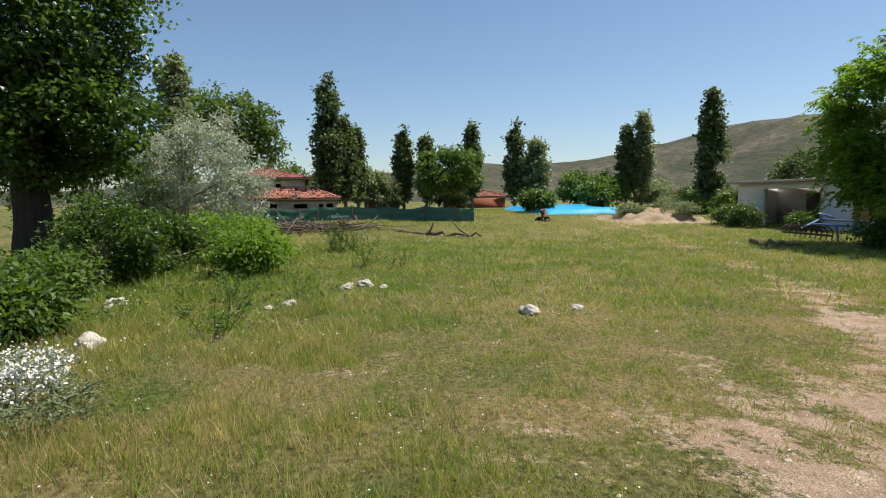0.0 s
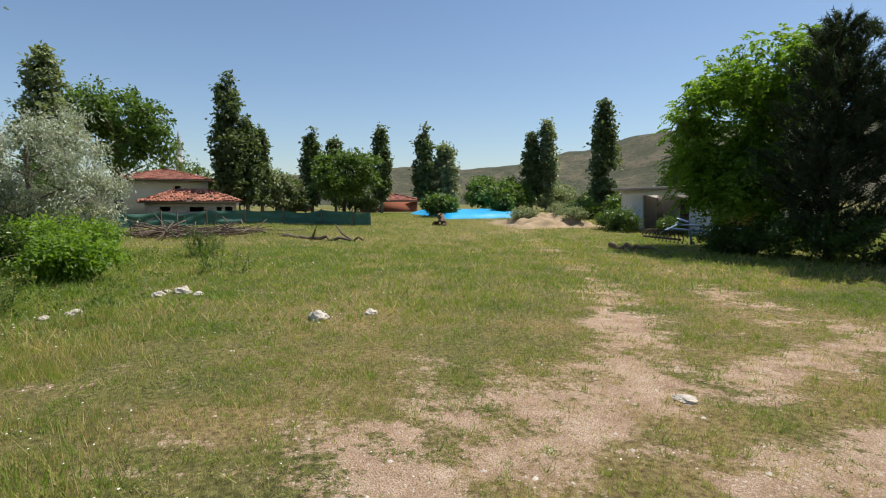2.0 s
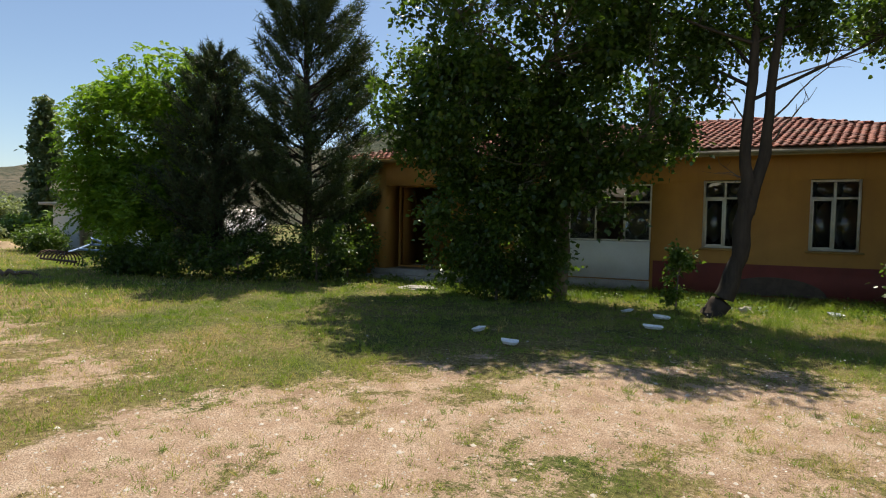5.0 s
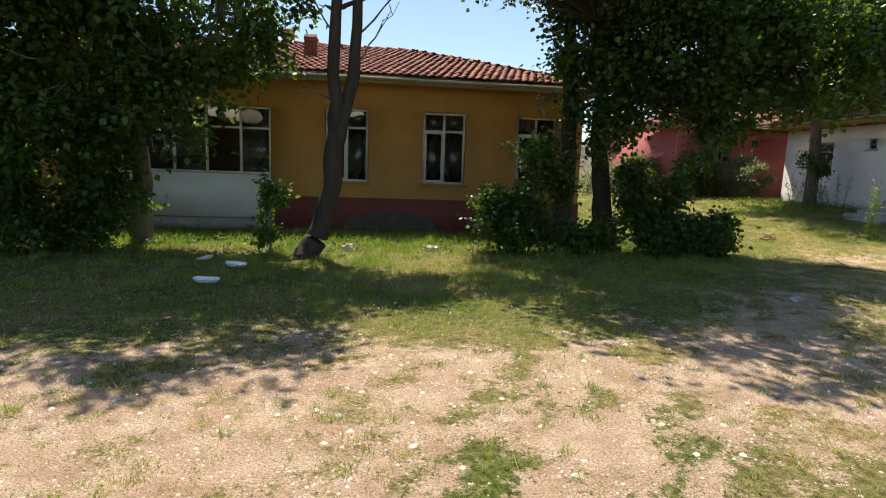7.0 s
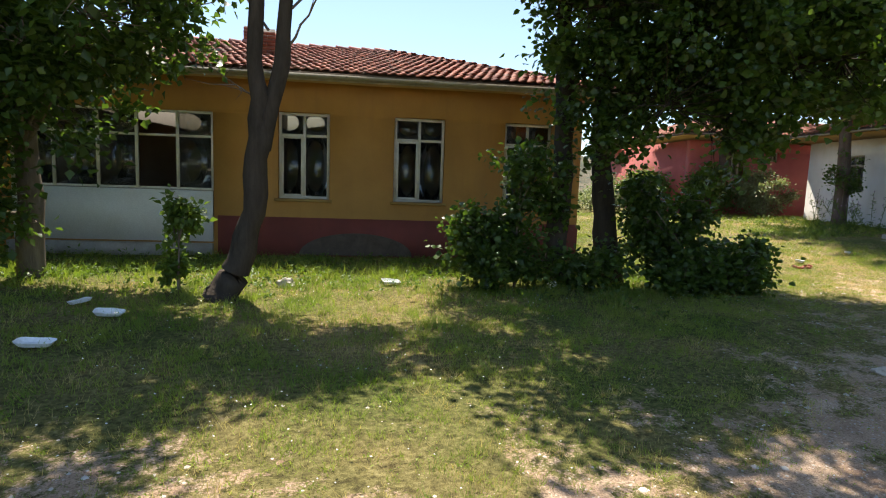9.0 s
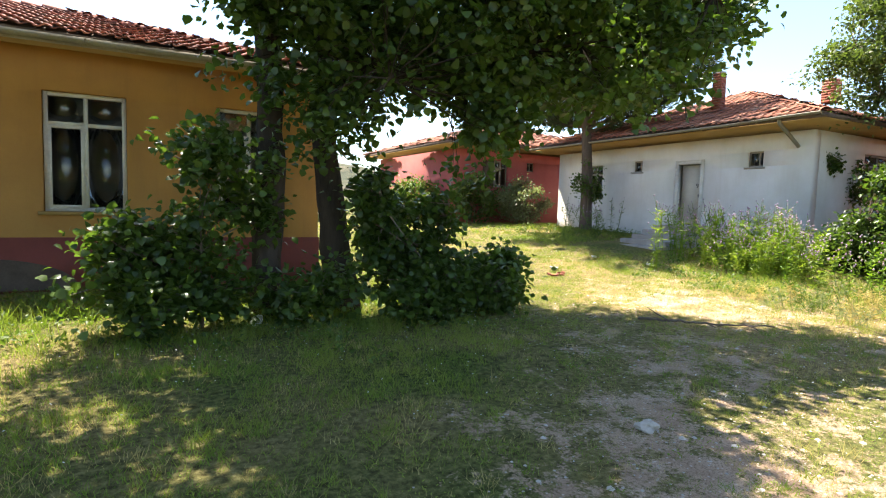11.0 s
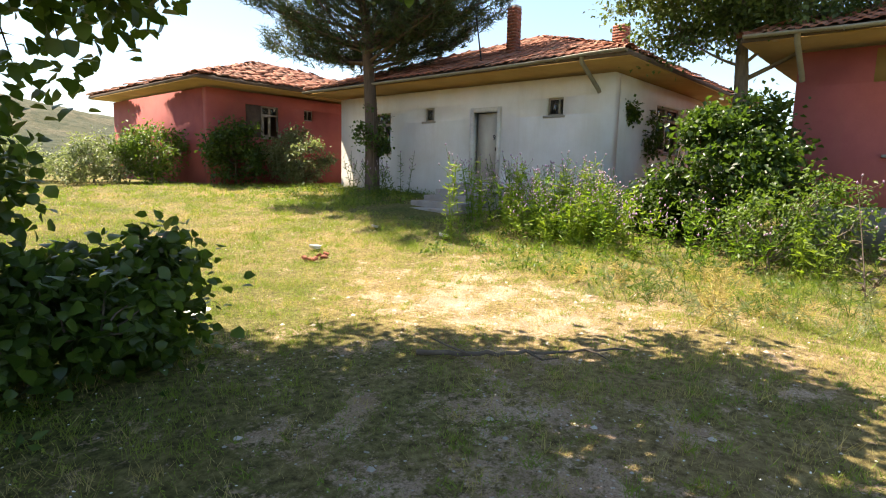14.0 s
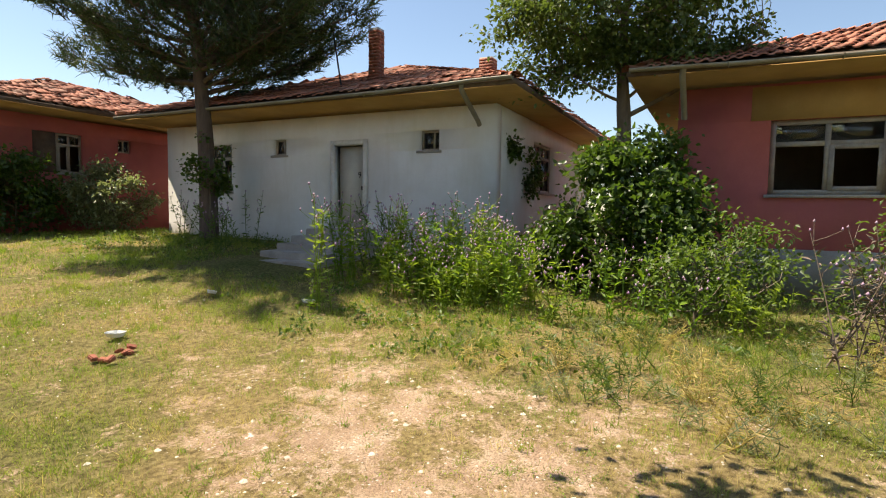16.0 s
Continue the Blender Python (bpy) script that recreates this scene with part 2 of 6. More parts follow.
def pine(name, at, height, spread, trunk_r, bark, needles, label, seed=1, bottom=0.2, tuft=0.16, density=1.0, lean=(0, 0), flat_top=0.0, bare_low=0.0, gap=1.0):
    """A pine with whorls of branches that carry needle tufts."""
    rng = np.random.default_rng(seed)
    root = thing(name, at, label, "pine tree")
    base = np.array(at, float)
    hs = np.linspace(0, 1, 12)
    tr = base + np.stack([lean[0] * hs ** 1.3 + 0.05 * np.sin(hs * 7), lean[1] * hs ** 1.3, height * hs], 1)
    v, f = tubes([(tr, trunk_r * (1 - 0.86 * hs) + 0.01)], 12)
    part("trunk", fast_mesh("trunk", v, quads=f, smooth=True), bark, root)
    paths, twigs, tufts, dirs = [], [], [], []
    k = bottom
    while k < 0.985:
        z = k
        if flat_top:
            ln = spread * (0.75 + 0.35 * math.sin(math.pi * min(1, (z - bottom) / (1 - bottom) * 0.9 + 0.25)))
            ln *= 1.0 if z < 0.8 else (1.02 - z) / 0.22
        else:
            ln = spread * ((1 - z) / (1 - bottom)) ** 0.6 * (0.6 + 0.4 * min(1, (z - bottom) / 0.2 + 0.2))
        for b in range(rng.integers(5, 9)):
            a0, l = rng.uniform(0, 2 * math.pi), ln * rng.uniform(0.6, 1.12) + 0.15
            o = np.array([np.interp(z + rng.uniform(-0.02, 0.02), hs, tr[:, i]) for i in range(3)])
            out = np.array([math.cos(a0), math.sin(a0), 0])
            rise = (rng.uniform(0.2, 0.75) if z < 0.6 else rng.uniform(0.4, 1.1)) if not flat_top else rng.uniform(0.12, 0.55)
            ts = np.linspace(0, 1, 6)
            pts = o + out * (l * ts)[:, None] + np.array([0, 0, 1.0]) * (l * (rise * ts + 0.18 * ts ** 2 - (0.1 * ts if z < 0.5 else 0)))[:, None]
            paths.append((pts, np.linspace(0.012 + 0.012 * l, 0.006, 6)))
            m = int((6 + 13 * l) * density)
            for _ in range(m):
                s = bare_low + (1 - bare_low) * rng.random() ** 0.7
                c = np.array([np.interp(s, ts, pts[:, i]) for i in range(3)])
                side = np.cross(out, [0, 0, 1.0]) * rng.choice([-1, 1]) * rng.uniform(0, 0.36) * l * (1.1 - s)
                e = c + side + out * rng.uniform(0.02, 0.2) + np.array([0, 0, rng.uniform(-0.12, 0.3) * (0.4 + 0.25 * l)])
                twigs.append((np.array([c, e]), np.array([0.008, 0.004])))
                tufts.append(e)
                dirs.append(unit(side * 0.8 + out * 0.7 + np.array([0, 0, 0.55])))
        k += rng.uniform(0.03, 0.05) * (0.7 if flat_top else gap)
    v, f = tubes(paths, 4)
    v2, f2 = tubes(twigs, 3)
    part("branchwork", fast_mesh("branchwork", np.concatenate([v, v2]), quads=np.concatenate([f, f2 + len(v)]), smooth=True), bark, root)
    tufts, dirs = np.array(tufts), np.array(dirs)
    per = 14
    p = np.repeat(tufts, per, 0) - np.repeat(dirs, per, 0) * rng.uniform(-0.3, 1.0, (len(tufts) * per, 1)) * tuft * 1.3
    d = unit(np.repeat(dirs, per, 0) * 0.8 + rng.normal(size=p.shape) * 0.62)
    s = unit(np.cross(d, rng.normal(size=p.shape)))
    ln = tuft * rng.uniform(0.6, 1.1, (len(p), 1))
    w = 0.011 + 0.005 * rng.random((len(p), 1))
    vv = np.stack([p - s * w, p + s * w, p + d * ln], 1).reshape(-1, 3)
    part("crown", fast_mesh("crown", vv, tris=np.arange(len(vv)).reshape(-1, 3)), needles, root)
    return root


def smoothstep(a, b, v):
    u = np.clip((v - a) / (b - a), 0, 1)
    return u * u * (3 - 2 * u)


def land(x, y):
    """Height of the ground."""
    return 0.8 * smoothstep(11.0, 20.8, (x + y) / 2) + 0.7 * smoothstep(-25, -50, x)

# ---- materials ----
def material(name):
    m = bpy.data.materials.new(name)
    m.use_nodes = True
    t = m.node_tree
    return m, t.nodes, t.links, t.nodes["Principled BSDF"]


def nz(N, L, scale, detail=5, rough=0.6, vec=None, kind="Object"):
    n = N.new("ShaderNodeTexNoise")
    n.inputs["Scale"].default_value, n.inputs["Detail"].default_value, n.inputs["Roughness"].default_value = scale, detail, rough
    if vec is None:
        vec = N.new("ShaderNodeTexCoord").outputs[kind]
    L.new(vec, n.inputs["Vector"])
    return n.outputs["Fac"]


def ramp(N, L, fac, stops):
    r = N.new("ShaderNodeValToRGB")
    e = r.color_ramp.elements
    while len(e) < len(stops):
        e.new(0.5)
    for el, (p, c) in zip(e, stops):
        el.position, el.color = p, (*c, 1) if len(c) == 3 else c
    L.new(fac, r.inputs[0])
    return r.outputs[0]


def mixc(N, L, fac, a, b, mode="MIX"):
    m = N.new("ShaderNodeMix")
    m.data_type, m.blend_type = "RGBA", mode
    for sock, val in ((m.inputs[0], fac), (m.inputs[6], a), (m.inputs[7], b)):
        if hasattr(val, "is_output"):
            L.new(val, sock)
        elif isinstance(val, (int, float)):
            sock.default_value = val
        else:
            sock.default_value = (*val, 1)
    return m.outputs[2]


def bump(N, L, bsdf, height, strength=0.3, dist=0.02):
    b = N.new("ShaderNodeBump")
    b.inputs["Strength"].default_value, b.inputs["Distance"].default_value = strength, dist
    L.new(height, b.inputs["Height"])
    L.new(b.outputs[0], bsdf.inputs["Normal"])


def plain(name, base, dark, scale=3.0, rough=0.8, metal=0.0, fine=40.0, bmp=0.25, spread=(0.35, 0.7), bdist=0.01):
    """A surface of two tones at two scales, with fine relief."""
    m, N, L, P = material(name)
    big, small = nz(N, L, scale), nz(N, L, fine, 3)
    c = ramp(N, L, big, [(spread[0], dark), (spread[1], base)])
    c = mixc(N, L, 0.35, c, ramp(N, L, small, [(0.3, tuple(v * 0.7 for v in base)), (0.7, tuple(min(1, v * 1.15) for v in base))]))
    L.new(c, P.inputs["Base Color"])
    P.inputs["Roughness"].default_value, P.inputs["Metallic"].default_value = rough, metal
    bump(N, L, P, small, bmp, bdist)
    return m


def leafy(name, light, dark, through=0.45, gloss=0.35, old=None, patch=None):
    """Leaves: each its own shade, glossy above, letting light through."""
    m, N, L, P = material(name)
    geo = N.new("ShaderNodeNewGeometry").outputs["Random Per Island"]
    stops = [(0.0, dark), (0.6, tuple((a + b) / 2 for a, b in zip(light, dark))), (1.0, light)]
    if old:
        stops = [(0.0, dark), (0.5, tuple((a + b) / 2 for a, b in zip(light, dark))), (0.93, light), (1.0, old)]
    c = ramp(N, L, geo, stops)
    c = mixc(N, L, ramp(N, L, nz(N, L, 0.8, 2), [(0.35, (0, 0, 0)), (0.7, (0.5, 0.5, 0.5))]), c, dark)
    if patch:
        c = mixc(N, L, ramp(N, L, nz(N, L, 0.7, 6, 0.65), [(0.42, (0, 0, 0)), (0.62, (0.7, 0.7, 0.7))]), c, patch)
    L.new(c, P.inputs["Base Color"])
    P.inputs["Roughness"].default_value = 1 - gloss * 1.4
    P.inputs["Specular IOR Level"].default_value = 0.5
    tr = N.new("ShaderNodeBsdfTranslucent")
    L.new(mixc(N, L, 0.6, c, (1.3 * light[0], 1.45 * light[1], 0.6 * light[2])), tr.inputs["Color"])
    mx = N.new("ShaderNodeMixShader")
    mx.inputs[0].default_value = through
    L.new(P.outputs[0], mx.inputs[1])
    L.new(tr.outputs[0], mx.inputs[2])
    L.new(mx.outputs[0], N["Material Output"].inputs["Surface"])
    return m


def bark_mat(name, light, dark, scale=9):
    m, N, L, P = material(name)
    co = N.new("ShaderNodeTexCoord").outputs["Object"]
    mp = N.new("ShaderNodeMapping")
    mp.inputs["Scale"].default_value = (1, 1, 0.22)
    L.new(co, mp.inputs["Vector"])
    f = nz(N, L, scale, 8, 0.7, mp.outputs[0])
    g = nz(N, L, 1.7, 3)
    c = mixc(N, L, g, ramp(N, L, f, [(0.35, dark), (0.62, light)]), tuple(v * 0.75 for v in light))
    L.new(c, P.inputs["Base Color"])
    P.inputs["Roughness"].default_value = 0.95
    P.inputs["Specular IOR Level"].default_value = 0.15
    bump(N, L, P, f, 0.8, 0.03)
    return m


def plaster(name, base, worn, streak, under, worn_at=0.68):
    """Old wall paint with rain streaks and patches where it has come off."""
    m, N, L, P = material(name)
    co = N.new("ShaderNodeTexCoord").outputs["Object"]
    mp = N.new("ShaderNodeMapping")
    mp.inputs["Scale"].default_value = (1, 1, 0.12)
    L.new(co, mp.inputs["Vector"])
    st = nz(N, L, 2.2, 6, 0.65, mp.outputs[0])
    pt, fine = nz(N, L, 0.55, 7, 0.6), nz(N, L, 30, 4)
    c = ramp(N, L, nz(N, L, 1.3, 6), [(0.3, worn), (0.65, base)])
    c = mixc(N, L, ramp(N, L, st, [(0.5, (0, 0, 0)), (0.78, (0.55, 0.55, 0.55))]), c, streak)
    c = mixc(N, L, ramp(N, L, pt, [(worn_at, (0, 0, 0)), (worn_at + 0.015, (1, 1, 1))]), c, under)
    c = mixc(N, L, ramp(N, L, fine, [(0.3, (0.25, 0.25, 0.25)), (0.6, (0, 0, 0))]), c, worn)
    L.new(c, P.inputs["Base Color"])
    P.inputs["Roughness"].default_value = 0.88
    bump(N, L, P, nz(N, L, 14, 6), 0.25, 0.012)
    return m


def tile_mat(name, a, b, lichen):
    m, N, L, P = material(name)
    rnd = N.new("ShaderNodeObjectInfo").outputs["Random"]
    isl = N.new("ShaderNodeNewGeometry").outputs["Random Per Island"]
    add = N.new("ShaderNodeMath")
    add.operation = "ADD"
    L.new(rnd, add.inputs[0])
    L.new(isl, add.inputs[1])
    fr = N.new("ShaderNodeMath")
    fr.operation = "FRACT"
    L.new(add.outputs[0], fr.inputs[0])
    c = ramp(N, L, fr.outputs[0], [(0, b), (0.6, a), (1, tuple(min(1, v * 1.35) for v in a))])
    pos = N.new("ShaderNodeNewGeometry").outputs["Position"]
    c = mixc(N, L, ramp(N, L, nz(N, L, 1.1, 8, 0.7, pos), [(0.52, (0, 0, 0)), (0.7, (0.8, 0.8, 0.8))]), c, lichen)
    c = mixc(N, L, ramp(N, L, nz(N, L, 25, 5, 0.7, pos), [(0.45, (0, 0, 0)), (0.75, (0.5, 0.5, 0.5))]), c, tuple(v * 0.5 for v in b))
    L.new(c, P.inputs["Base Color"])
    P.inputs["Roughness"].default_value = 0.85
    bump(N, L, P, nz(N, L, 60, 4, 0.6, pos), 0.3, 0.005)
    return m


def glass_mat(name, tint=(0.9, 0.95, 0.93), dirt=0.015):
    m, N, L, P = material(name)
    tr = N.new("ShaderNodeBsdfTransparent")
    tr.inputs[0].default_value = (*tint, 1)
    gl = N.new("ShaderNodeBsdfGlossy")
    gl.inputs["Roughness"].default_value = 0.015
    fr = N.new("ShaderNodeFresnel")
    fr.inputs["IOR"].default_value = 1.65
    mx = N.new("ShaderNodeMixShader")
    L.new(fr.outputs[0], mx.inputs[0])
    L.new(tr.outputs[0], mx.inputs[1])
    L.new(gl.outputs[0], mx.inputs[2])
    df = N.new("ShaderNodeBsdfDiffuse")
    df.inputs[0].default_value = (0.45, 0.43, 0.38, 1)
    m2 = N.new("ShaderNodeMixShader")
    L.new(ramp(N, L, nz(N, L, 3.5, 6), [(0.4, (0, 0, 0)), (0.8, (dirt, dirt, dirt))]), m2.inputs[0])
    L.new(mx.outputs[0], m2.inputs[1])
    L.new(df.outputs[0], m2.inputs[2])
    L.new(m2.outputs[0], N["Material Output"].inputs["Surface"])
    return m


def ground_mat():
    m, N, L, P = material("ground")
    bare = N.new("ShaderNodeAttribute")
    bare.attribute_name = "bare"
    dry = N.new("ShaderNodeAttribute")
    dry.attribute_name = "dry"
    f1, f2, f3 = nz(N, L, 2.6, 8, 0.68), nz(N, L, 17, 7, 0.7), nz(N, L, 70, 4, 0.65)
    soil = ramp(N, L, f1, [(0.3, (0.40, 0.26, 0.17)), (0.5, (0.57, 0.40, 0.27)), (0.7, (0.72, 0.55, 0.40))])
    soil = mixc(N, L, ramp(N, L, f3, [(0.38, (0.75, 0.75, 0.75)), (0.52, (0, 0, 0))]), soil, (0.27, 0.175, 0.11))
    vor = N.new("ShaderNodeTexVoronoi")
    vor.inputs["Scale"].default_value = 22
    L.new(N.new("ShaderNodeTexCoord").outputs["Object"], vor.inputs["Vector"])
    soil = mixc(N, L, ramp(N, L, vor.outputs["Distance"], [(0.12, (0.75, 0.75, 0.75)), (0.2, (0, 0, 0))]), soil, (0.78, 0.68, 0.57))
    green = ramp(N, L, f2, [(0.36, (0.03, 0.044, 0.009)), (0.5, (0.09, 0.12, 0.024)), (0.64, (0.20, 0.21, 0.06))])
    straw = ramp(N, L, f2, [(0.34, (0.13, 0.09, 0.04)), (0.52, (0.31, 0.23, 0.10)), (0.7, (0.46, 0.36, 0.17))])
    turf = mixc(N, L, dry.outputs["Fac"], green, straw)
    def madd(a, k, b):
        q = N.new("ShaderNodeMath")
        q.operation = "MULTIPLY_ADD"
        L.new(a, q.inputs[0])
        q.inputs[1].default_value = k
        L.new(b, q.inputs[2])
        return q.outputs[0]
    edge = madd(nz(N, L, 42, 4, 0.7), 0.9, madd(nz(N, L, 12, 5, 0.7), 1.1, madd(nz(N, L, 4, 5, 0.65), 1.0, bare.outputs["Fac"])))
    sharp = N.new("ShaderNodeMapRange")
    sharp.inputs["From Min"].default_value, sharp.inputs["From Max"].default_value = 1.88, 2.08
    L.new(edge, sharp.inputs["Value"])
    L.new(mixc(N, L, sharp.outputs[0], turf, soil), P.inputs["Base Color"])
    P.inputs["Roughness"].default_value = 0.95
    P.inputs["Specular IOR Level"].default_value = 0.15
    hgt = N.new("ShaderNodeMath")
    hgt.operation = "ADD"
    L.new(f2, hgt.inputs[0])
    L.new(f3, hgt.inputs[1])
    bump(N, L, P, hgt.outputs[0], 0.9, 0.04)
    return m


M_GROUND = ground_mat()
M_BARK = bark_mat("bark_grey_brown", (0.26, 0.21, 0.16), (0.06, 0.045, 0.035))
M_BARK_DARK = bark_mat("bark_dark", (0.085, 0.066, 0.05), (0.022, 0.018, 0.014))
M_BARK_PINE = bark_mat("bark_pine", (0.19, 0.14, 0.11), (0.05, 0.036, 0.03), 6)
M_LEAF_MULB = leafy("leaves_mulberry", (0.125, 0.20, 0.034), (0.024, 0.05, 0.011), 0.42, 0.45)
M_LEAF_POP = leafy("leaves_poplar", (0.17, 0.225, 0.06), (0.04, 0.07, 0.018), 0.35)
M_LEAF_ROB = leafy("leaves_light_green", (0.25, 0.38, 0.04), (0.08, 0.16, 0.018), 0.48)
M_LEAF_SILVER = leafy("leaves_silver", (0.66, 0.68, 0.60), (0.30, 0.33, 0.25), 0.2, 0.3)
M_LEAF_SHRUB = leafy("leaves_shrub", (0.17, 0.25, 0.04), (0.045, 0.085, 0.015), 0.4)
M_LEAF_PALE = leafy("leaves_pale", (0.34, 0.37, 0.22), (0.12, 0.15, 0.07), 0.35)
M_LEAF_YELLOW = leafy("leaves_yellow_green", (0.33, 0.42, 0.05), (0.12, 0.18, 0.03), 0.5)
M_LEAF_FAR = leafy("leaves_far_poplar", (0.19, 0.235, 0.10), (0.045, 0.072, 0.028), 0.32)
M_LEAF_FARG = leafy("leaves_far_green", (0.17, 0.26, 0.045), (0.05, 0.09, 0.018), 0.35)
M_NEEDLE = leafy("needles", (0.095, 0.135, 0.045), (0.022, 0.04, 0.014), 0.2, 0.35)
M_NEEDLE_DARK = leafy("needles_dark", (0.07, 0.10, 0.04), (0.02, 0.035, 0.015), 0.2, 0.25)
M_GRASS = leafy("grass_green", (0.27, 0.37, 0.05), (0.075, 0.14, 0.018), 0.42, 0.3, old=(0.5, 0.42, 0.15), patch=(0.40, 0.37, 0.08))
M_STRAW = leafy("grass_dry", (0.68, 0.54, 0.25), (0.36, 0.26, 0.11), 0.42, 0.2)
M_PETAL = plain("petals_white", (0.85, 0.84, 0.78), (0.7, 0.7, 0.6), 8)
M_THISTLE = plain("thistle_heads", (0.42, 0.22, 0.40), (0.35, 0.33, 0.25), 9)
M_STONE = plain("limestone", (0.62, 0.56, 0.47), (0.34, 0.29, 0.23), 5, 0.9, fine=30, bmp=0.6)
M_CONC = plain("concrete", (0.46, 0.42, 0.37), (0.26, 0.23, 0.2), 2.5, 0.92, fine=35, bmp=0.4)
M_ORANGE = plaster("plaster_orange", (0.50, 0.255, 0.068), (0.42, 0.208, 0.058), (0.34, 0.17, 0.06), (0.52, 0.3, 0.14), 0.8)
M_WHITE = plaster("plaster_white", (0.80, 0.78, 0.75), (0.70, 0.67, 0.62), (0.60, 0.55, 0.46), (0.62, 0.58, 0.52), 0.76)
M_PINK = plaster("plaster_pink", (0.43, 0.115, 0.105), (0.34, 0.085, 0.08), (0.36, 0.12, 0.09), (0.52, 0.40, 0.22), 0.73)
M_PLINTH = plaster("plinth_maroon", (0.27, 0.065, 0.05), (0.2, 0.05, 0.04), (0.16, 0.06, 0.05), (0.3, 0.2, 0.16), 0.74)
M_SOFFIT = plaster("soffit_ochre", (0.44, 0.27, 0.09), (0.33, 0.19, 0.06), (0.3, 0.19, 0.08), (0.4, 0.3, 0.18), 0.72)
M_TILE = tile_mat("roof_tile", (0.37, 0.13, 0.085), (0.19, 0.06, 0.042), (0.27, 0.2, 0.15))
M_TILE_OLD = tile_mat("roof_tile_old", (0.43, 0.165, 0.1), (0.24, 0.085, 0.05), (0.36, 0.28, 0.2))
# also colours the painted shade of the cellar opening
M_DECK = plain("roof_boards", (0.16, 0.11, 0.08), (0.06, 0.04, 0.03), 4)
M_GUTTER = plain("gutter_zinc", (0.34, 0.33, 0.27), (0.22, 0.16, 0.1), 2.2, 0.6, 0.25)
M_PVC = plain("window_white_paint", (0.78, 0.76, 0.70), (0.58, 0.54, 0.46), 6, 0.5)
M_OLDFRAME = plain("window_grey_paint", (0.42, 0.37, 0.31), (0.26, 0.22, 0.18), 6, 0.8)
M_PANEL = plain("panel_white", (0.82, 0.81, 0.78), (0.7, 0.68, 0.63), 1.5, 0.6, bmp=0.05)
M_GLASS = glass_mat("glass")
M_GLASS_DIRTY = glass_mat("glass_dusty", (0.7, 0.7, 0.66), 0.15)
M_ROOM = plain("room_plaster", (0.35, 0.32, 0.27), (0.24, 0.21, 0.18), 1.5)
M_BRICK = plain("brick_red", (0.40, 0.13, 0.075), (0.26, 0.09, 0.06), 9, 0.9, fine=50, bmp=0.5)
M_DOOR = plain("door_cream", (0.60, 0.56, 0.47), (0.48, 0.43, 0.35), 2.5, 0.65)
M_BLACK = plain("black_paint", (0.03, 0.03, 0.03), (0.02, 0.02, 0.02))
M_WOOD = plain("old_wood", (0.23, 0.16, 0.10), (0.10, 0.07, 0.045), 8, 0.9)
M_DEAD = plain("dead_branches", (0.20, 0.15, 0.11), (0.09, 0.065, 0.05), 6, 0.95)
M_FOAM = plain("white_foam", (0.88, 0.88, 0.86), (0.75, 0.74, 0.7), 6, 0.6, bmp=0.1)
M_TARP = plain("tarp_blue", (0.03, 0.45, 0.80), (0.02, 0.33, 0.65), 1.2, 0.4, bmp=0.1)
M_TARPY = plain("tarp_yellow", (0.72, 0.55, 0.16), (0.55, 0.4, 0.12), 1.2, 0.5)
M_NET = plain("net_green", (0.06, 0.17, 0.12), (0.03, 0.10, 0.07), 1.5, 0.7)
M_BLUE = plain("blue_machine_paint", (0.10, 0.22, 0.42), (0.14, 0.14, 0.16), 7, 0.5, 0.3)
M_RUST = plain("rust", (0.12, 0.07, 0.045), (0.05, 0.035, 0.03), 9, 0.9)
M_SOILMOUND = plain("mound_soil", (0.44, 0.31, 0.2), (0.22, 0.18, 0.08), 1.8, 0.95, fine=12, bmp=0.8)
M_MINARET = plain("minaret_stone", (0.48, 0.46, 0.44), (0.38, 0.36, 0.35), 1)

# ---- ground ----
TRACK = np.array([(-46, 16), (-21, 5.6), (-13.3, 0.4), (-8.4, -0.6), (-4.6, 2.4), (-1, 4.6), (2, 6.0), (5, 8.4), (8, 10.6), (11, 11.8)], float)


def track_distance(x, y):
    best = np.full(np.shape(x), 1e9)
    for a, b in zip(TRACK, TRACK[1:]):
        ab = b - a
        t = np.clip(((x - a[0]) * ab[0] + (y - a[1]) * ab[1]) / (ab @ ab), 0, 1)
        best = np.minimum(best, np.hypot(x - a[0] - t * ab[0], y - a[1] - t * ab[1]))
    return best


def waves(x, y, seed, scale):
    """Smooth noise between about -1 and 1 from a lattice, quick for arrays."""
    r = np.random.default_rng(seed).uniform(-1, 1, (128, 128))
    out, amp = 0, 1.0
    for o in range(4):
        u, v = x * scale * 2 ** o + 37.3 * o, y * scale * 2 ** o + 11.7 * o
        i, j = np.floor(u).astype(int), np.floor(v).astype(int)
        fu, fv = u - i, v - j
        fu, fv = fu * fu * (3 - 2 * fu), fv * fv * (3 - 2 * fv)
        a, b = r[i % 128, j % 128], r[(i + 1) % 128, j % 128]
        c, d = r[i % 128, (j + 1) % 128], r[(i + 1) % 128, (j + 1) % 128]
        out = out + amp * ((a * (1 - fu) + b * fu) * (1 - fv) + (c * (1 - fu) + d * fu) * fv)
        amp *= 0.55
    return out / 1.4


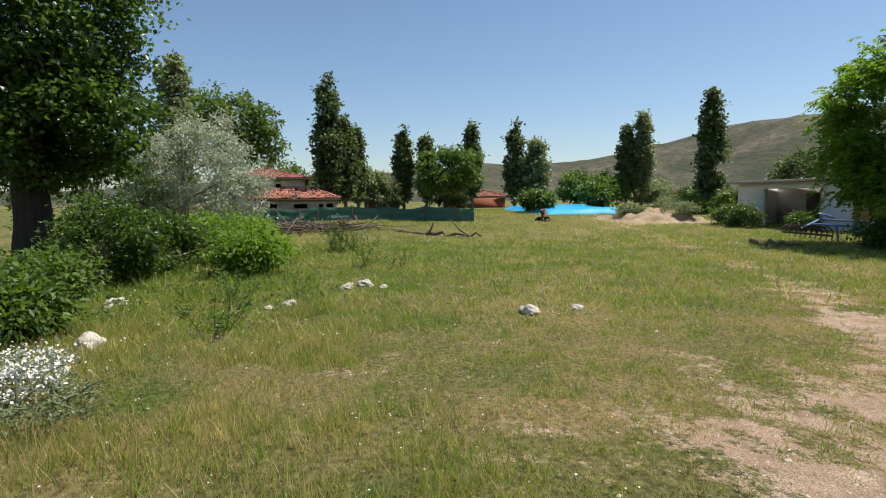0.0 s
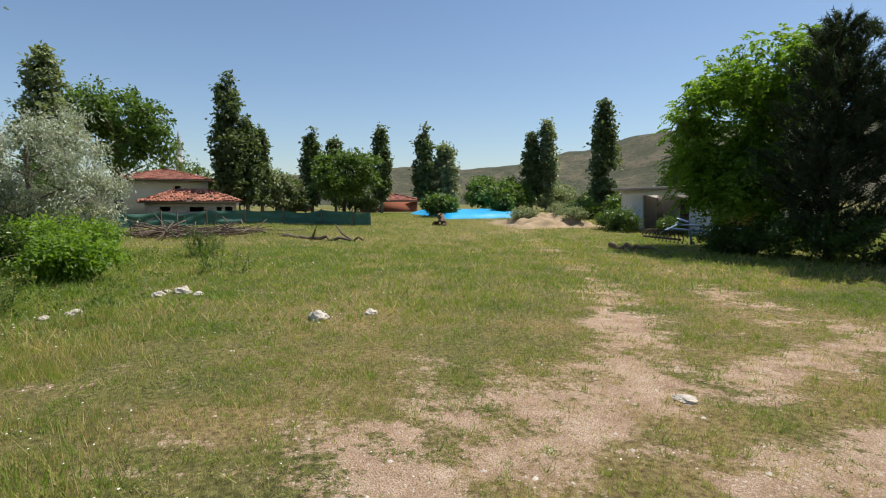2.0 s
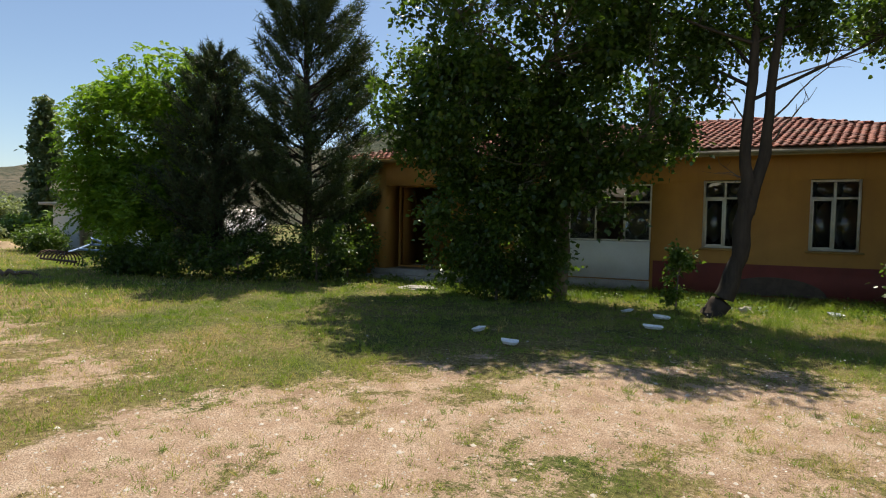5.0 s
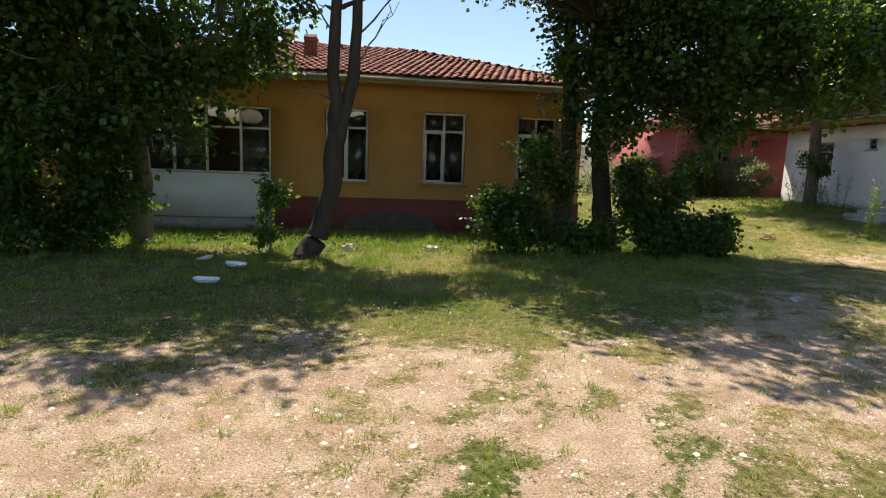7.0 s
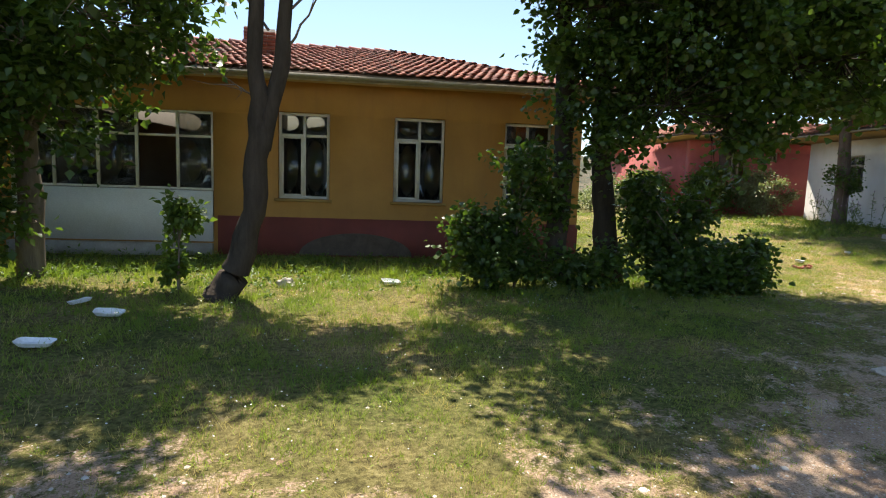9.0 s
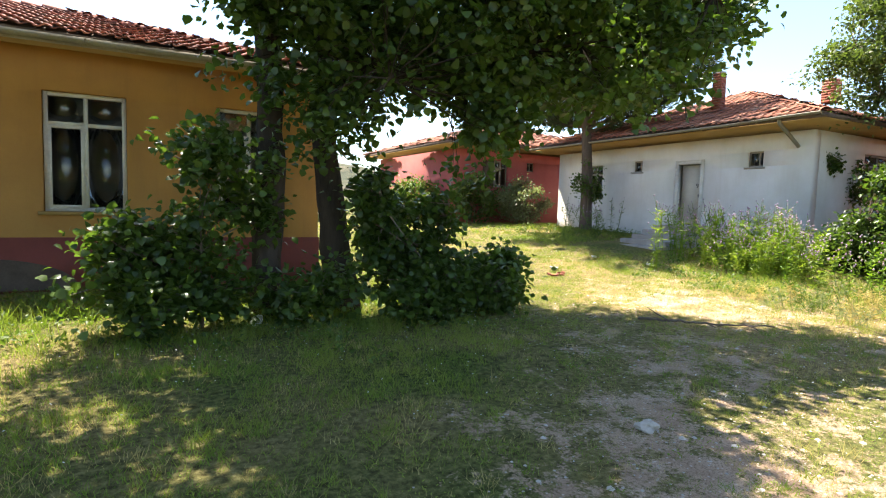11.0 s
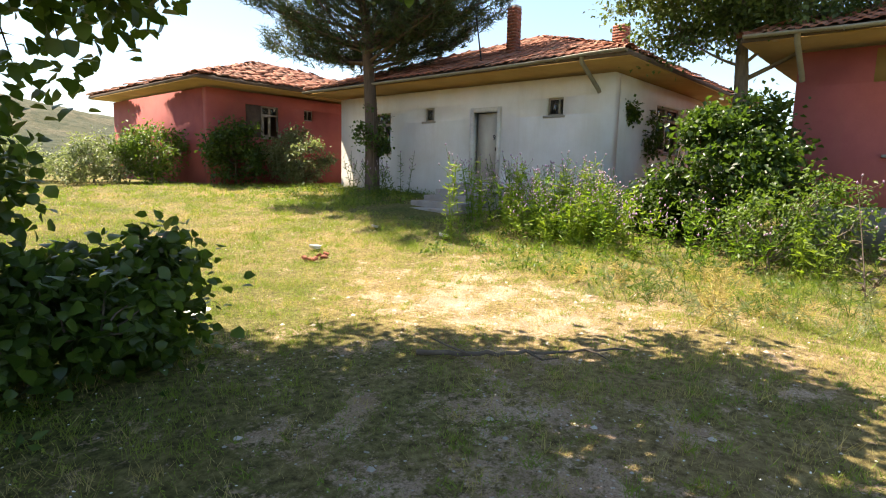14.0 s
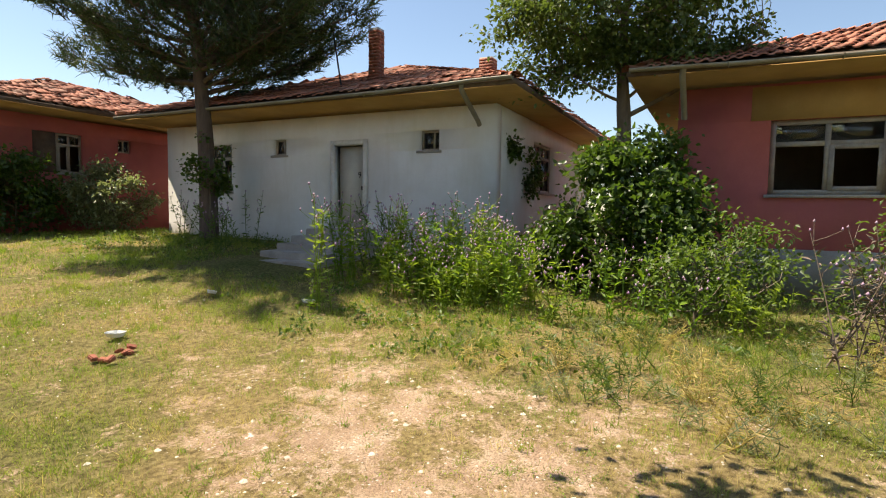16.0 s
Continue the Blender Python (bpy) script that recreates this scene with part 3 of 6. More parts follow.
def line_distance(line, x, y):
    best = np.full(np.shape(x), 1e9)
    line = np.array(line, float)
    for a, b in zip(line, line[1:]):
        ab = b - a
        t = np.clip(((x - a[0]) * ab[0] + (y - a[1]) * ab[1]) / (ab @ ab), 0, 1)
        best = np.minimum(best, np.hypot(x - a[0] - t * ab[0], y - a[1] - t * ab[1]))
    return best


RUT_WEST = [(-46, 16), (-18.1, 4.9), (-12.6, 2.1), (-9.3, 0.0), (-8.0, -1.1), (-7.3, -2.0), (-6.3, -3.4)]
RUT_EAST = [(-45, 18), (-17, 6.6), (-11.6, 4.1), (-8.6, 3.2), (-8.4, 1.8), (-8.1, 0.6)]
TURF_STRIP = [(-6.6, -2.6), (-7.15, -1.1), (-7.3, 0.2), (-7.5, 2.1), (-7.2, 4.2), (-6.0, 5.6)]
YARD_LINE = [(-6.7, -0.9), (-6.4, 1.8), (-4.7, 3.3), (-3.0, 4.8), (0.2, 5.3), (2.8, 5.6), (5.6, 7.4), (7.4, 9.0), (9.6, 11.2), (10.2, 12.4)]
TURF_SPOTS = [(0.4, 6.7, 0.45), (1.9, 6.7, 0.5), (-2.3, 5.6, 0.5), (4.6, 10.4, 1.2), (3.0, 8.6, 0.8), (-1.2, 8.6, 1.2), (0.9, 8.8, 1.0)]
THIN_SPOTS = [(-9.6, -2.0, 0.8), (-8.5, -3.2, 0.9), (-7.4, -3.3, 0.9), (-8.4, -4.7, 0.6), (-8.6, 2.6, 1.0), (-9.0, 4.2, 0.5), (-10.4, -5.6, 0.6), (9.6, 12.2, 0.9), (10.6, 10.8, 1.0), (9.0, 18.0, 1.0)]


def bareness(x, y):
    """0 in full turf, 1 on trodden soil."""
    wob = 0.25 * waves(x, y, 15, 1.1)
    far = smoothstep(-10, -15, x)
    west = np.exp(-((line_distance(RUT_WEST, x, y) + wob * (1 - far)) / 0.5) ** 2) * (1 - 0.5 * far)
    east = np.exp(-((line_distance(RUT_EAST, x, y) + wob * (1 - far)) / 0.6) ** 2) * (0.72 - 0.4 * far)
    yard = np.exp(-((line_distance(YARD_LINE, x, y) + wob) / 2.1) ** 2) * (1.0 - 0.5 * smoothstep(3, 8.5, x))
    thin = sum(0.5 * np.exp(-((x - a) ** 2 + (y - b) ** 2) / r ** 2) for a, b, r in THIN_SPOTS)
    turf = sum(0.5 * np.exp(-((x - a) ** 2 + (y - b) ** 2) / r ** 2) for a, b, r in TURF_SPOTS)
    turf = turf + 0.85 * np.exp(-((line_distance(TURF_STRIP, x, y) + 0.5 * wob) / 0.38) ** 2)
    core = np.maximum(np.maximum(west, east), yard) + thin * 0.7
    grain = 0.14 * waves(x, y, 5, 0.6) + 0.24 * waves(x, y, 6, 2.3) + 0.24 * waves(x, y, 8, 4.9)
    return np.clip(core * 0.62 - turf * 0.7 + grain * (0.7 + 0.7 * np.minimum(1, core)) + 0.1, 0, 1)


def dryness(x, y):
    d = track_distance(x, y)
    return np.clip(0.28 + 0.35 * waves(x, y, 9, 0.3) + 0.5 * waves(x, y, 13, 0.9) + 0.3 * np.exp(-(d / 4.5) ** 2) + 0.3 * smoothstep(5, 10, x), 0, 1)


def bumps(x, y):
    near = np.exp(-((x / 70) ** 2 + (y / 70) ** 2))
    return land(x, y) + near * (0.035 * waves(x, y, 3, 0.35) + 0.012 * waves(x, y, 4, 2.1))


def axis(lo, hi, step, far):
    mid = np.arange(lo, hi + step / 2, step)
    out, s = [], step
    a = b = 0
    while max(a, b) < far:
        s *= 1.22
        a += s
        out.append(a)
    out = np.array(out)
    return np.concatenate([(lo - out)[::-1], mid, hi + out])


gx, gy = axis(-24, 19, 0.18, 2600), axis(-11, 25, 0.18, 2600)
GX, GY = np.meshgrid(gx, gy, indexing="ij")
GZ = bumps(GX, GY)
far_r = np.hypot(GX + 5, GY)
GZ = GZ - 6.0 * smoothstep(150, 2500, far_r)
ni, nj = GX.shape
ii, jj = np.meshgrid(np.arange(ni - 1), np.arange(nj - 1), indexing="ij")
quads = np.stack([ii * nj + jj, (ii + 1) * nj + jj, (ii + 1) * nj + jj + 1, ii * nj + jj + 1], -1).reshape(-1, 4)
me = fast_mesh("ground", np.stack([GX, GY, GZ], -1).reshape(-1, 3), quads=quads, smooth=True)
for key, fn in (("bare", bareness), ("dry", dryness)):
    at = me.attributes.new(key, "FLOAT", "POINT")
    at.data.foreach_set("value", np.asarray(fn(GX, GY), dtype=np.float32).ravel())
ground = tagged(part("ground", me, M_GROUND), "dry grassy ground with bare soil patches", "ground", kind="structure")

# ---- buildings ----
def tile_mesh(w, l):
    """One interlocking roof tile: a raised roll and a flat pan, with a thick lower edge."""
    xs = [0, 0.14, 0.3, 0.46, 0.62, 0.80, 1.0]
    zs = [0.022, 0.012, 0.016, 0.030, 0.052, 0.056, 0.030]
    v = []
    for y, up in ((0.0, 0.022), (1.0, 0.0)):
        v += [((x - 0.5) * w, y * l, z * w / 0.25 + up) for x, z in zip(xs, zs)]
    v += [((x - 0.5) * w, 0.0, z * w / 0.25) for x, z in zip(xs, zs)]
    n = len(xs)
    q = [(i, i + 1, n + i + 1, n + i) for i in range(n - 1)] + [(2 * n + i, 2 * n + i + 1, i + 1, i) for i in range(n - 1)]
    return np.array(v), np.array(q)


def tiled_slope(roof, corners, material, w=0.23, l=0.36, keep=0, rough=0.012, seed=0, gaps=0.0):
    """Lays tiles on the slope whose eave runs from corners[0] to corners[1]; corners[2], [3] are its upper ends."""
    rng = np.random.default_rng(seed)
    a, b, c, d = [np.array(p, float) for p in corners]
    ex = unit(b - a)
    up = (d + c) / 2 - (a + b) / 2
    ey = unit(up - ex * (up @ ex))
    ezn = np.cross(ex, ey)
    top = (d - a) @ ey
    tv, tq = tile_mesh(w * 1.02, l * 1.18)
    proto = fast_mesh("roof_tile", tv, quads=tq)
    proto.materials.append(material)
    V, Q, count, n = [], [], 0, 0
    rows = int(top / l)
    for r in range(rows):
        y = r * l
        k = y / max(top, 1e-6)
        x0, x1 = ((d - a) @ ex) * k, (b - a) @ ex + ((c - b) @ ex) * k
        for i in range(int((x1 - x0) / w)):
            if rng.random() < gaps:
                continue
            o = a + ex * (x0 + (i + 0.5) * w + rng.normal() * rough * 0.6) + ey * (y + rng.normal() * rough) + ezn * (0.02 + abs(rng.normal()) * rough * 0.7)
            tw, tp = rng.normal() * 1.6 * rough, rng.normal() * rough
            e1 = unit(ex + ey * tw + ezn * tp)
            e2 = unit(ey - ex * tw)
            if count < keep:
                ob = new("roof_tile", proto)
                ob.parent = roof
                ob.matrix_basis = Matrix(((e1[0], e2[0], ezn[0], o[0]), (e1[1], e2[1], ezn[1], o[1]), (e1[2], e2[2], ezn[2], o[2]), (0, 0, 0, 1)))
                count += 1
            else:
                V.append(o + tv[:, :1] * e1 + tv[:, 1:2] * e2 + tv[:, 2:] * ezn)
                Q.append(tq + n * len(tv))
                n += 1
    if V:
        ob = part("roof_tile_field", fast_mesh("roof_tile_field", np.concatenate(V), quads=np.concatenate(Q)), material, roof)
        tagged(ob, kind="stuff")


def ridge_caps(roof, p, q, material, seed=0):
    """A row of half-round ridge tiles from p to q."""
    rng = np.random.default_rng(seed)
    p, q = np.array(p, float), np.array(q, float)
    n = max(2, int(np.linalg.norm(q - p) / 0.36))
    d = unit(q - p)
    s = unit(np.cross(d, [0, 0, 1.0]))
    u = np.cross(s, d)
    V, Q = [], []
    ang = np.linspace(0, np.pi, 7)
    for i in range(n):
        o = p + (q - p) * (i / n) + u * (0.02 + rng.normal() * 0.008) + s * rng.normal() * 0.01
        for k, r in ((0.0, 0.135), (0.42, 0.11)):
            for a in ang:
                V.append(o + d * k + s * math.cos(a) * r + u * (math.sin(a) * r * 0.8 - 0.03 + (0.03 if k == 0 else 0)))
        b = i * 14
        Q += [(b + j, b + j + 1, b + 8 + j, b + 7 + j) for j in range(6)]
    tagged(part("ridge_tiles", fast_mesh("ridge_tiles", V, quads=Q), material, roof), kind="stuff")


def hip_roof(house, x0, x1, y0, y1, z, rise, ridge_axis, material, keep_side="", keep=300, w=0.23, l=0.36, rough=0.012, gaps=0.0, slab=0.09, seed=0, soffit=None, tiles=True):
    """Hipped roof over the eave rectangle at height z: a thick deck, tiles, ridge and hips."""
    wx, wy = x1 - x0, y1 - y0
    h = min(wx, wy) / 2
    if ridge_axis == "x":
        r0, r1 = (x0 + h, (y0 + y1) / 2), (x1 - h, (y0 + y1) / 2)
    else:
        r0, r1 = ((x0 + x1) / 2, y0 + h), ((x0 + x1) / 2, y1 - h)
    A, B, C, D = (x0, y0, z), (x1, y0, z), (x1, y1, z), (x0, y1, z)
    R0, R1 = (*r0, z + rise), (*r1, z + rise)
    lower = [(p[0], p[1], p[2] - slab) for p in (A, B, C, D)]
    v = [A, B, C, D, R0, R1] + lower
    if ridge_axis == "x":
        quads_, tris_ = [(0, 1, 5, 4), (2, 3, 4, 5)], [(1, 2, 5), (3, 0, 4)]
        slopes = {"-y": (A, B, R1, R0), "+x": (B, C, R1, R1), "+y": (C, D, R0, R1), "-x": (D, A, R0, R0)}
    else:
        quads_, tris_ = [(1, 2, 5, 4), (3, 0, 4, 5)], [(0, 1, 4), (2, 3, 5)]
        slopes = {"-y": (A, B, R0, R0), "+x": (B, C, R1, R0), "+y": (C, D, R1, R1), "-x": (D, A, R0, R1)}
    quads_ = quads_ + [(6, 7, 1, 0), (7, 8, 2, 1), (8, 9, 3, 2), (9, 6, 0, 3), (9, 8, 7, 6)]
    roof = part("roof", fast_mesh("roof", v, quads=quads_, tris=tris_), M_DECK, house)
    if soffit:
        s = 0.004
        part("soffit", boxes("soffit", [(x0 + 0.03, x1 - 0.03, y0 + 0.03, y1 - 0.03, z - slab - 0.03 - s, z - slab - s)]), soffit, house)
    if tiles:
        for n, (side, c) in enumerate(slopes.items()):
            tiled_slope(roof, c, material, w, l, keep if side == keep_side else 0, rough, seed + n, gaps)
        ridge_caps(roof, R0, R1, material, seed)
        for p, q in ((A, R0), (D, R0 if ridge_axis == "x" else R1), (B, R1 if ridge_axis == "x" else R0), (C, R1)):
            ridge_caps(roof, p, q, material, seed + 3)
    return roof


def gutter(house, p, q, r=0.065, sag=0.02, seed=0):
    """A half-round gutter from p to q with joints and a slight sag."""
    rng = np.random.default_rng(seed)
    p, q = np.array(p, float), np.array(q, float)
    d = unit(q - p)
    s = unit(np.cross(d, [0, 0, 1.0]))
    n = max(4, int(np.linalg.norm(q - p) / 0.8))
    ang = np.linspace(np.pi, 2 * np.pi, 8)
    V, Q = [], []
    off = np.cumsum(rng.normal(size=n + 1)) * 0.006
    for layer, rr in ((0, r), (1, r - 0.008)):
        for i in range(n + 1):
            o = p + (q - p) * i / n + np.array([0, 0, off[i] - sag * math.sin(math.pi * i / n)])
            V += [o + s * math.cos(a) * rr + np.array([0, 0, math.sin(a) * rr]) for a in ang]
    m = (n + 1) * 8
    for i in range(n):
        for j in range(7):
            a = i * 8 + j
            Q += [(a, a + 8, a + 9, a + 1), (m + a, m + a + 1, m + a + 9, m + a + 8)]
        Q += [(i * 8, m + i * 8, m + i * 8 + 8, i * 8 + 8), (i * 8 + 7, i * 8 + 15, m + i * 8 + 15, m + i * 8 + 7)]
    g = part("gutter", fast_mesh("gutter", V, quads=Q, smooth=False), M_GUTTER, house, "weathered zinc gutter")
    rings = []
    for i in range(0, n + 1, 2):
        o = p + (q - p) * i / n + np.array([0, 0, off[i] - sag * math.sin(math.pi * i / n)])
        rings.append((np.array([o + s * math.cos(a) * (r + 0.008) + np.array([0, 0, math.sin(a) * (r + 0.008)]) for a in ang]), np.full(8, 0.012)))
    v, f = tubes(rings, 4)
    tagged(part("gutter_bracket", fast_mesh("gutter_bracket", v, quads=f), M_GUTTER, g), kind="stuff")
    return g


def window(house, axis_, plane, depth, u0, u1, z0, z1, frame_mat, glass, sash=True, mid=0.5, transom=0.72, bar=0.06, sill=0.06, facing=-1, panes=True, broken=()):
    """A window set into a hole: frame with mullion and transom, sash, panes and sill."""
    def bx(a, b, w0, w1, c, d):
        return (a, b, min(w0, w1), max(w0, w1), c, d) if axis_ == "x" else (min(w0, w1), max(w0, w1), a, b, c, d)
    f0 = plane - facing * depth
    f1 = f0 - facing * 0.06
    um, zt = u0 + (u1 - u0) * mid, z0 + (z1 - z0) * transom
    items = [bx(u0, u0 + bar, f0, f1, z0, z1), bx(u1 - bar, u1, f0, f1, z0, z1), bx(u0 + bar, u1 - bar, f0, f1, z1 - bar, z1), bx(u0 + bar, u1 - bar, f0, f1, z0, z0 + bar),
             bx(um - bar / 2, um + bar / 2, f0, f1, z0 + bar, z1 - bar)]
    if transom < 1:
        items += [bx(u0 + bar, um - bar / 2, f0, f1, zt - bar / 2, zt + bar / 2), bx(um + bar / 2, u1 - bar, f0, f1, zt - bar / 2, zt + bar / 2)]
    win = part("window", boxes("window", items), frame_mat, house)
    if sash:
        s0, s1 = f0 + facing * 0.015, f0 - facing * 0.03
        a, b, c, d = u0 + bar * 0.8, um - bar * 0.3, z0 + bar * 0.8, zt - bar * 0.3
        k = bar * 0.9
        part("sash", boxes("sash", [bx(a, a + k, s0, s1, c, d), bx(b - k, b, s0, s1, c, d), bx(a + k, b - k, s0, s1, d - k, d), bx(a + k, b - k, s0, s1, c, c + k)]), frame_mat, win)
    if panes:
        g0 = f0 - facing * 0.034
        cells = [(u0, um, z0, zt if transom < 1 else z1), (um, u1, z0, zt if transom < 1 else z1)]
        if transom < 1:
            cells += [(u0, um, zt, z1), (um, u1, zt, z1)]
        for n, (a, b, c, d) in enumerate(cells):
            if n in broken:
                continue
            ob = part("pane", boxes("pane", [bx(a + 0.02, b - 0.02, g0, g0 - facing * 0.005, c + 0.02, d - 0.02)]), glass, win)
            ob.visible_shadow = False
    if sill:
        part("window_sill", boxes("window_sill", [bx(u0 - 0.07, u1 + 0.07, plane + facing * sill, f0 + facing * 0.002, z0 - 0.06, z0 - 0.003)]), M_CONC if frame_mat != M_PVC else M_SOFFIT, win)
    return win


def chimney(house, x, y, z0, z1, w, d, courses=True, seed=0):
    """A small brick chimney of laid courses with recessed joints and a cap."""
    rng = np.random.default_rng(seed)
    body = part("chimney", boxes("chimney", [(x - w / 2 + 0.012, x + w / 2 - 0.012, y - d / 2 + 0.012, y + d / 2 - 0.012, z0, z1 - 0.01)]), M_CONC, house)
    n = int((z1 - z0) / 0.085)
    for i in range(n):
        z = z0 + i * 0.085
        for k in range(2):
            j = rng.normal() * 0.004
            if i % 2:
                b = (x - w / 2 + j, x + w / 2 + j, y - d / 2 + k * d / 2 + 0.004, y - d / 2 + (k + 1) * d / 2 - 0.004, z, z + 0.075)
            else:
                b = (x - w / 2 + k * w / 2 + 0.004, x - w / 2 + (k + 1) * w / 2 - 0.004, y - d / 2 + j, y + d / 2 + j, z, z + 0.075)
            part("brick", boxes("brick", [b]), M_BRICK, body)
    return body


# -- orange school building: front at y = 16.07 --
FY = 16.07
school = thing("school_building", (-4, 20.5, 0), "long single-storey orange school with red tiled hip roof", "school building")
W3 = [(-1.87, -0.76), (0.64, 1.78), (3.14, 4.26)]
X0, X1, YB = -13.2, 4.95, 25.0
holes = [(a, b, 1.24, 3.12) for a, b in W3] + [(-7.2, -3.2, 0.26, 3.04), (-11.3, -8.3, 0.35, 3.0)]
part("wall_front", boxes("wall_front", wall_items("x", X0, X1, FY, FY + 0.3, -0.2, 3.78, holes)), M_ORANGE, school, "orange plastered front wall")
part("wall_side", boxes("wall_side", wall_items("y", FY + 0.3, YB, X1 - 0.3, X1, -0.2, 3.78)), M_ORANGE, school)
part("wall_side", boxes("wall_side", wall_items("y", FY + 0.3, YB, X0, X0 + 0.3, -0.2, 3.78)), M_ORANGE, school)
part("wall_back", boxes("wall_back", wall_items("x", X0 + 0.3, X1 - 0.3, YB - 0.3, YB, -0.2, 3.78)), M_ORANGE, school)
part("room_wall", boxes("room_wall", [(-2.55, -2.4, FY + 0.3, YB - 0.3, 0, 3.7), (X0 + 0.3, X1 - 0.3, 21.0, 21.15, 0, 3.7), (-8.1, -7.95, FY + 0.3, 21.0, 0, 3.7)]), M_ROOM, school)
part("room_floor", boxes("room_floor", [(X0 + 0.3, X1 - 0.3, FY + 0.3, YB - 0.3, 0.1, 0.3)]), M_CONC, school)
part("plinth", boxes("plinth", [(-3.12, X1 + 0.02, FY - 0.025, FY - 0.003, -0.2, 0.84), (X1 + 0.003, X1 + 0.025, FY - 0.003, YB, -0.2, 0.84)]), M_PLINTH, school, "maroon painted plinth")
hip_roof(school, X0 - 0.55, X1 + 0.55, FY - 0.52, YB + 0.52, 3.87, 1.6, "x", M_TILE, "-y", 300, w=0.2, l=0.3, seed=1, soffit=M_SOFFIT)
gutter(school, (X0 - 0.5, FY - 0.60, 3.86), (X1 + 0.5, FY - 0.60, 3.80), 0.075, 0.03, seed=2)
part("fascia", boxes("fascia", [(X0 - 0.5, X1 + 0.5, FY - 0.545, FY - 0.523, 3.70, 3.84)]), M_OLDFRAME, school)
for n, (a, b) in enumerate(W3):
    window(school, "x", FY, 0.13, a + 0.01, b - 0.01, 1.25, 3.11, M_PVC, M_GLASS, mid=0.5, transom=0.74)
# arched cellar opening in the plinth; a dark plate paints its inner shade
arch = bmesh.new()
ring = [arch.verts.new((-0.15 + 1.25 * math.cos(a), FY - 0.03, 0.02 + 0.5 * math.sin(a))) for a in np.linspace(0, math.pi, 18)]
arch.faces.new(ring)
ext = bmesh.ops.extrude_face_region(arch, geom=list(arch.faces))
for v in [g for g in ext["geom"] if isinstance(g, bmesh.types.BMVert)]:
    v.co.y -= 0.02
bmesh.ops.recalc_face_normals(arch, faces=list(arch.faces))
part("cellar_shade", arch, M_DECK, school, "dark plate painted as the shade inside an arched cellar opening")
# glazed verandah with white panels below
ver = part("verandah_panel", boxes("verandah_panel", [(-7.17, -3.22, FY - 0.04, FY + 0.02, 0.27, 1.36)]), M_PANEL, school, "white panel below the verandah glazing")
part("verandah_step", boxes("verandah_step", [(-7.2, -3.2, FY - 0.25, FY - 0.05, -0.1, 0.24)]), M_CONC, school)
cols = [-7.17, -6.38, -5.52, -4.75, -3.93, -3.22]
bars = [(c - 0.03, c + 0.03, FY + 0.02, FY + 0.08, 1.37, 3.03) for c in cols]
bars += [(a + 0.03, b - 0.03, FY + 0.02, FY + 0.08, z, z + 0.05) for a, b in zip(cols, cols[1:]) for z in (1.37, 2.48, 2.98)]
vw = part("verandah_window", boxes("verandah_window", bars), M_PVC, school)
for n, (a, b) in enumerate(zip(cols, cols[1:])):
    for z0, z1 in ((1.42, 2.48), (2.53, 2.98)):
        if (n, z0) in ((3, 1.42), (3, 2.53)):
            continue
        g = part("pane", boxes("pane", [(a + 0.03, b - 0.03, FY + 0.05, FY + 0.055, z0, z1)]), M_GLASS_DIRTY, vw)
        g.visible_shadow = False
# porch with a frame of pillars standing forward
PY = 15.1
part("porch_frame", boxes("porch_frame", [(-12.0, -11.3, PY, FY - 0.003, -0.1, 3.7), (-8.3, -7.55, PY + 0.45, FY - 0.003, -0.1, 3.7), (-11.3, -8.3, PY, PY + 0.3, 2.98, 3.7), (-8.3, -7.55, PY, PY + 0.45, 2.98, 3.7)]), M_ORANGE, school, "orange porch pillars and lintel")
part("porch_roof", boxes("porch_roof", [(-12.3, -7.3, PY - 0.35, FY - 0.55, 3.70, 3.80)]), M_SOFFIT, school)
part("porch_step", boxes("porch_step", [(-11.6, -8.2, PY - 0.75, PY - 0.4, -0.1, 0.14), (-11.6, -8.2, PY - 0.4, FY, -0.1, 0.29)]), M_CONC, school)
part("porch_door", boxes("porch_door", [(-9.2, -8.35, FY + 1.3, FY + 1.36, 0.3, 2.6)]), M_OLDFRAME, school)
part("porch_inner", boxes("porch_inner", [(-11.5, -8.1, FY + 1.4, FY + 1.5, 0.3, 3.6), (-11.5, -11.35, FY + 0.3, FY + 1.4, 0.3, 3.6)]), M_ORANGE, school)
chimney(school, -2.4, 18.0, 4.5, 5.25, 0.36, 0.36, seed=4)
chimney(school, -3.4, 20.8, 5.2, 6.0, 0.36, 0.36, seed=5)

# -- white house: front at x = 17.49 --
WX = 17.49
wh = thing("white_house", (22.5, 19.0, 0.6), "abandoned white house with red tiled hip roof", "house")
wy0, wy1, wx1 = 13.88, 24.0, 26.8
wz0, wz1 = 0.0, 3.80
holes = [(15.21, 15.71, 2.88, 3.34), (19.55, 20.0, 2.90, 3.31), (17.16, 18.06, 1.12, 3.11), (21.46, 22.28, 1.98, 3.25)]
part("wall_front", boxes("wall_front", wall_items("y", wy0, wy1, WX, WX + 0.3, wz0, wz1, holes)), M_WHITE, wh, "whitewashed front wall with rain streaks")
part("wall_side", boxes("wall_side", wall_items("x", WX + 0.3, wx1, wy0, wy0 + 0.3, wz0, wz1, [(20.1, 22.0, 2.06, 3.36)])), M_WHITE, wh)
part("wall_side", boxes("wall_side", wall_items("x", WX + 0.3, wx1, wy1 - 0.3, wy1, wz0, wz1)), M_WHITE, wh)
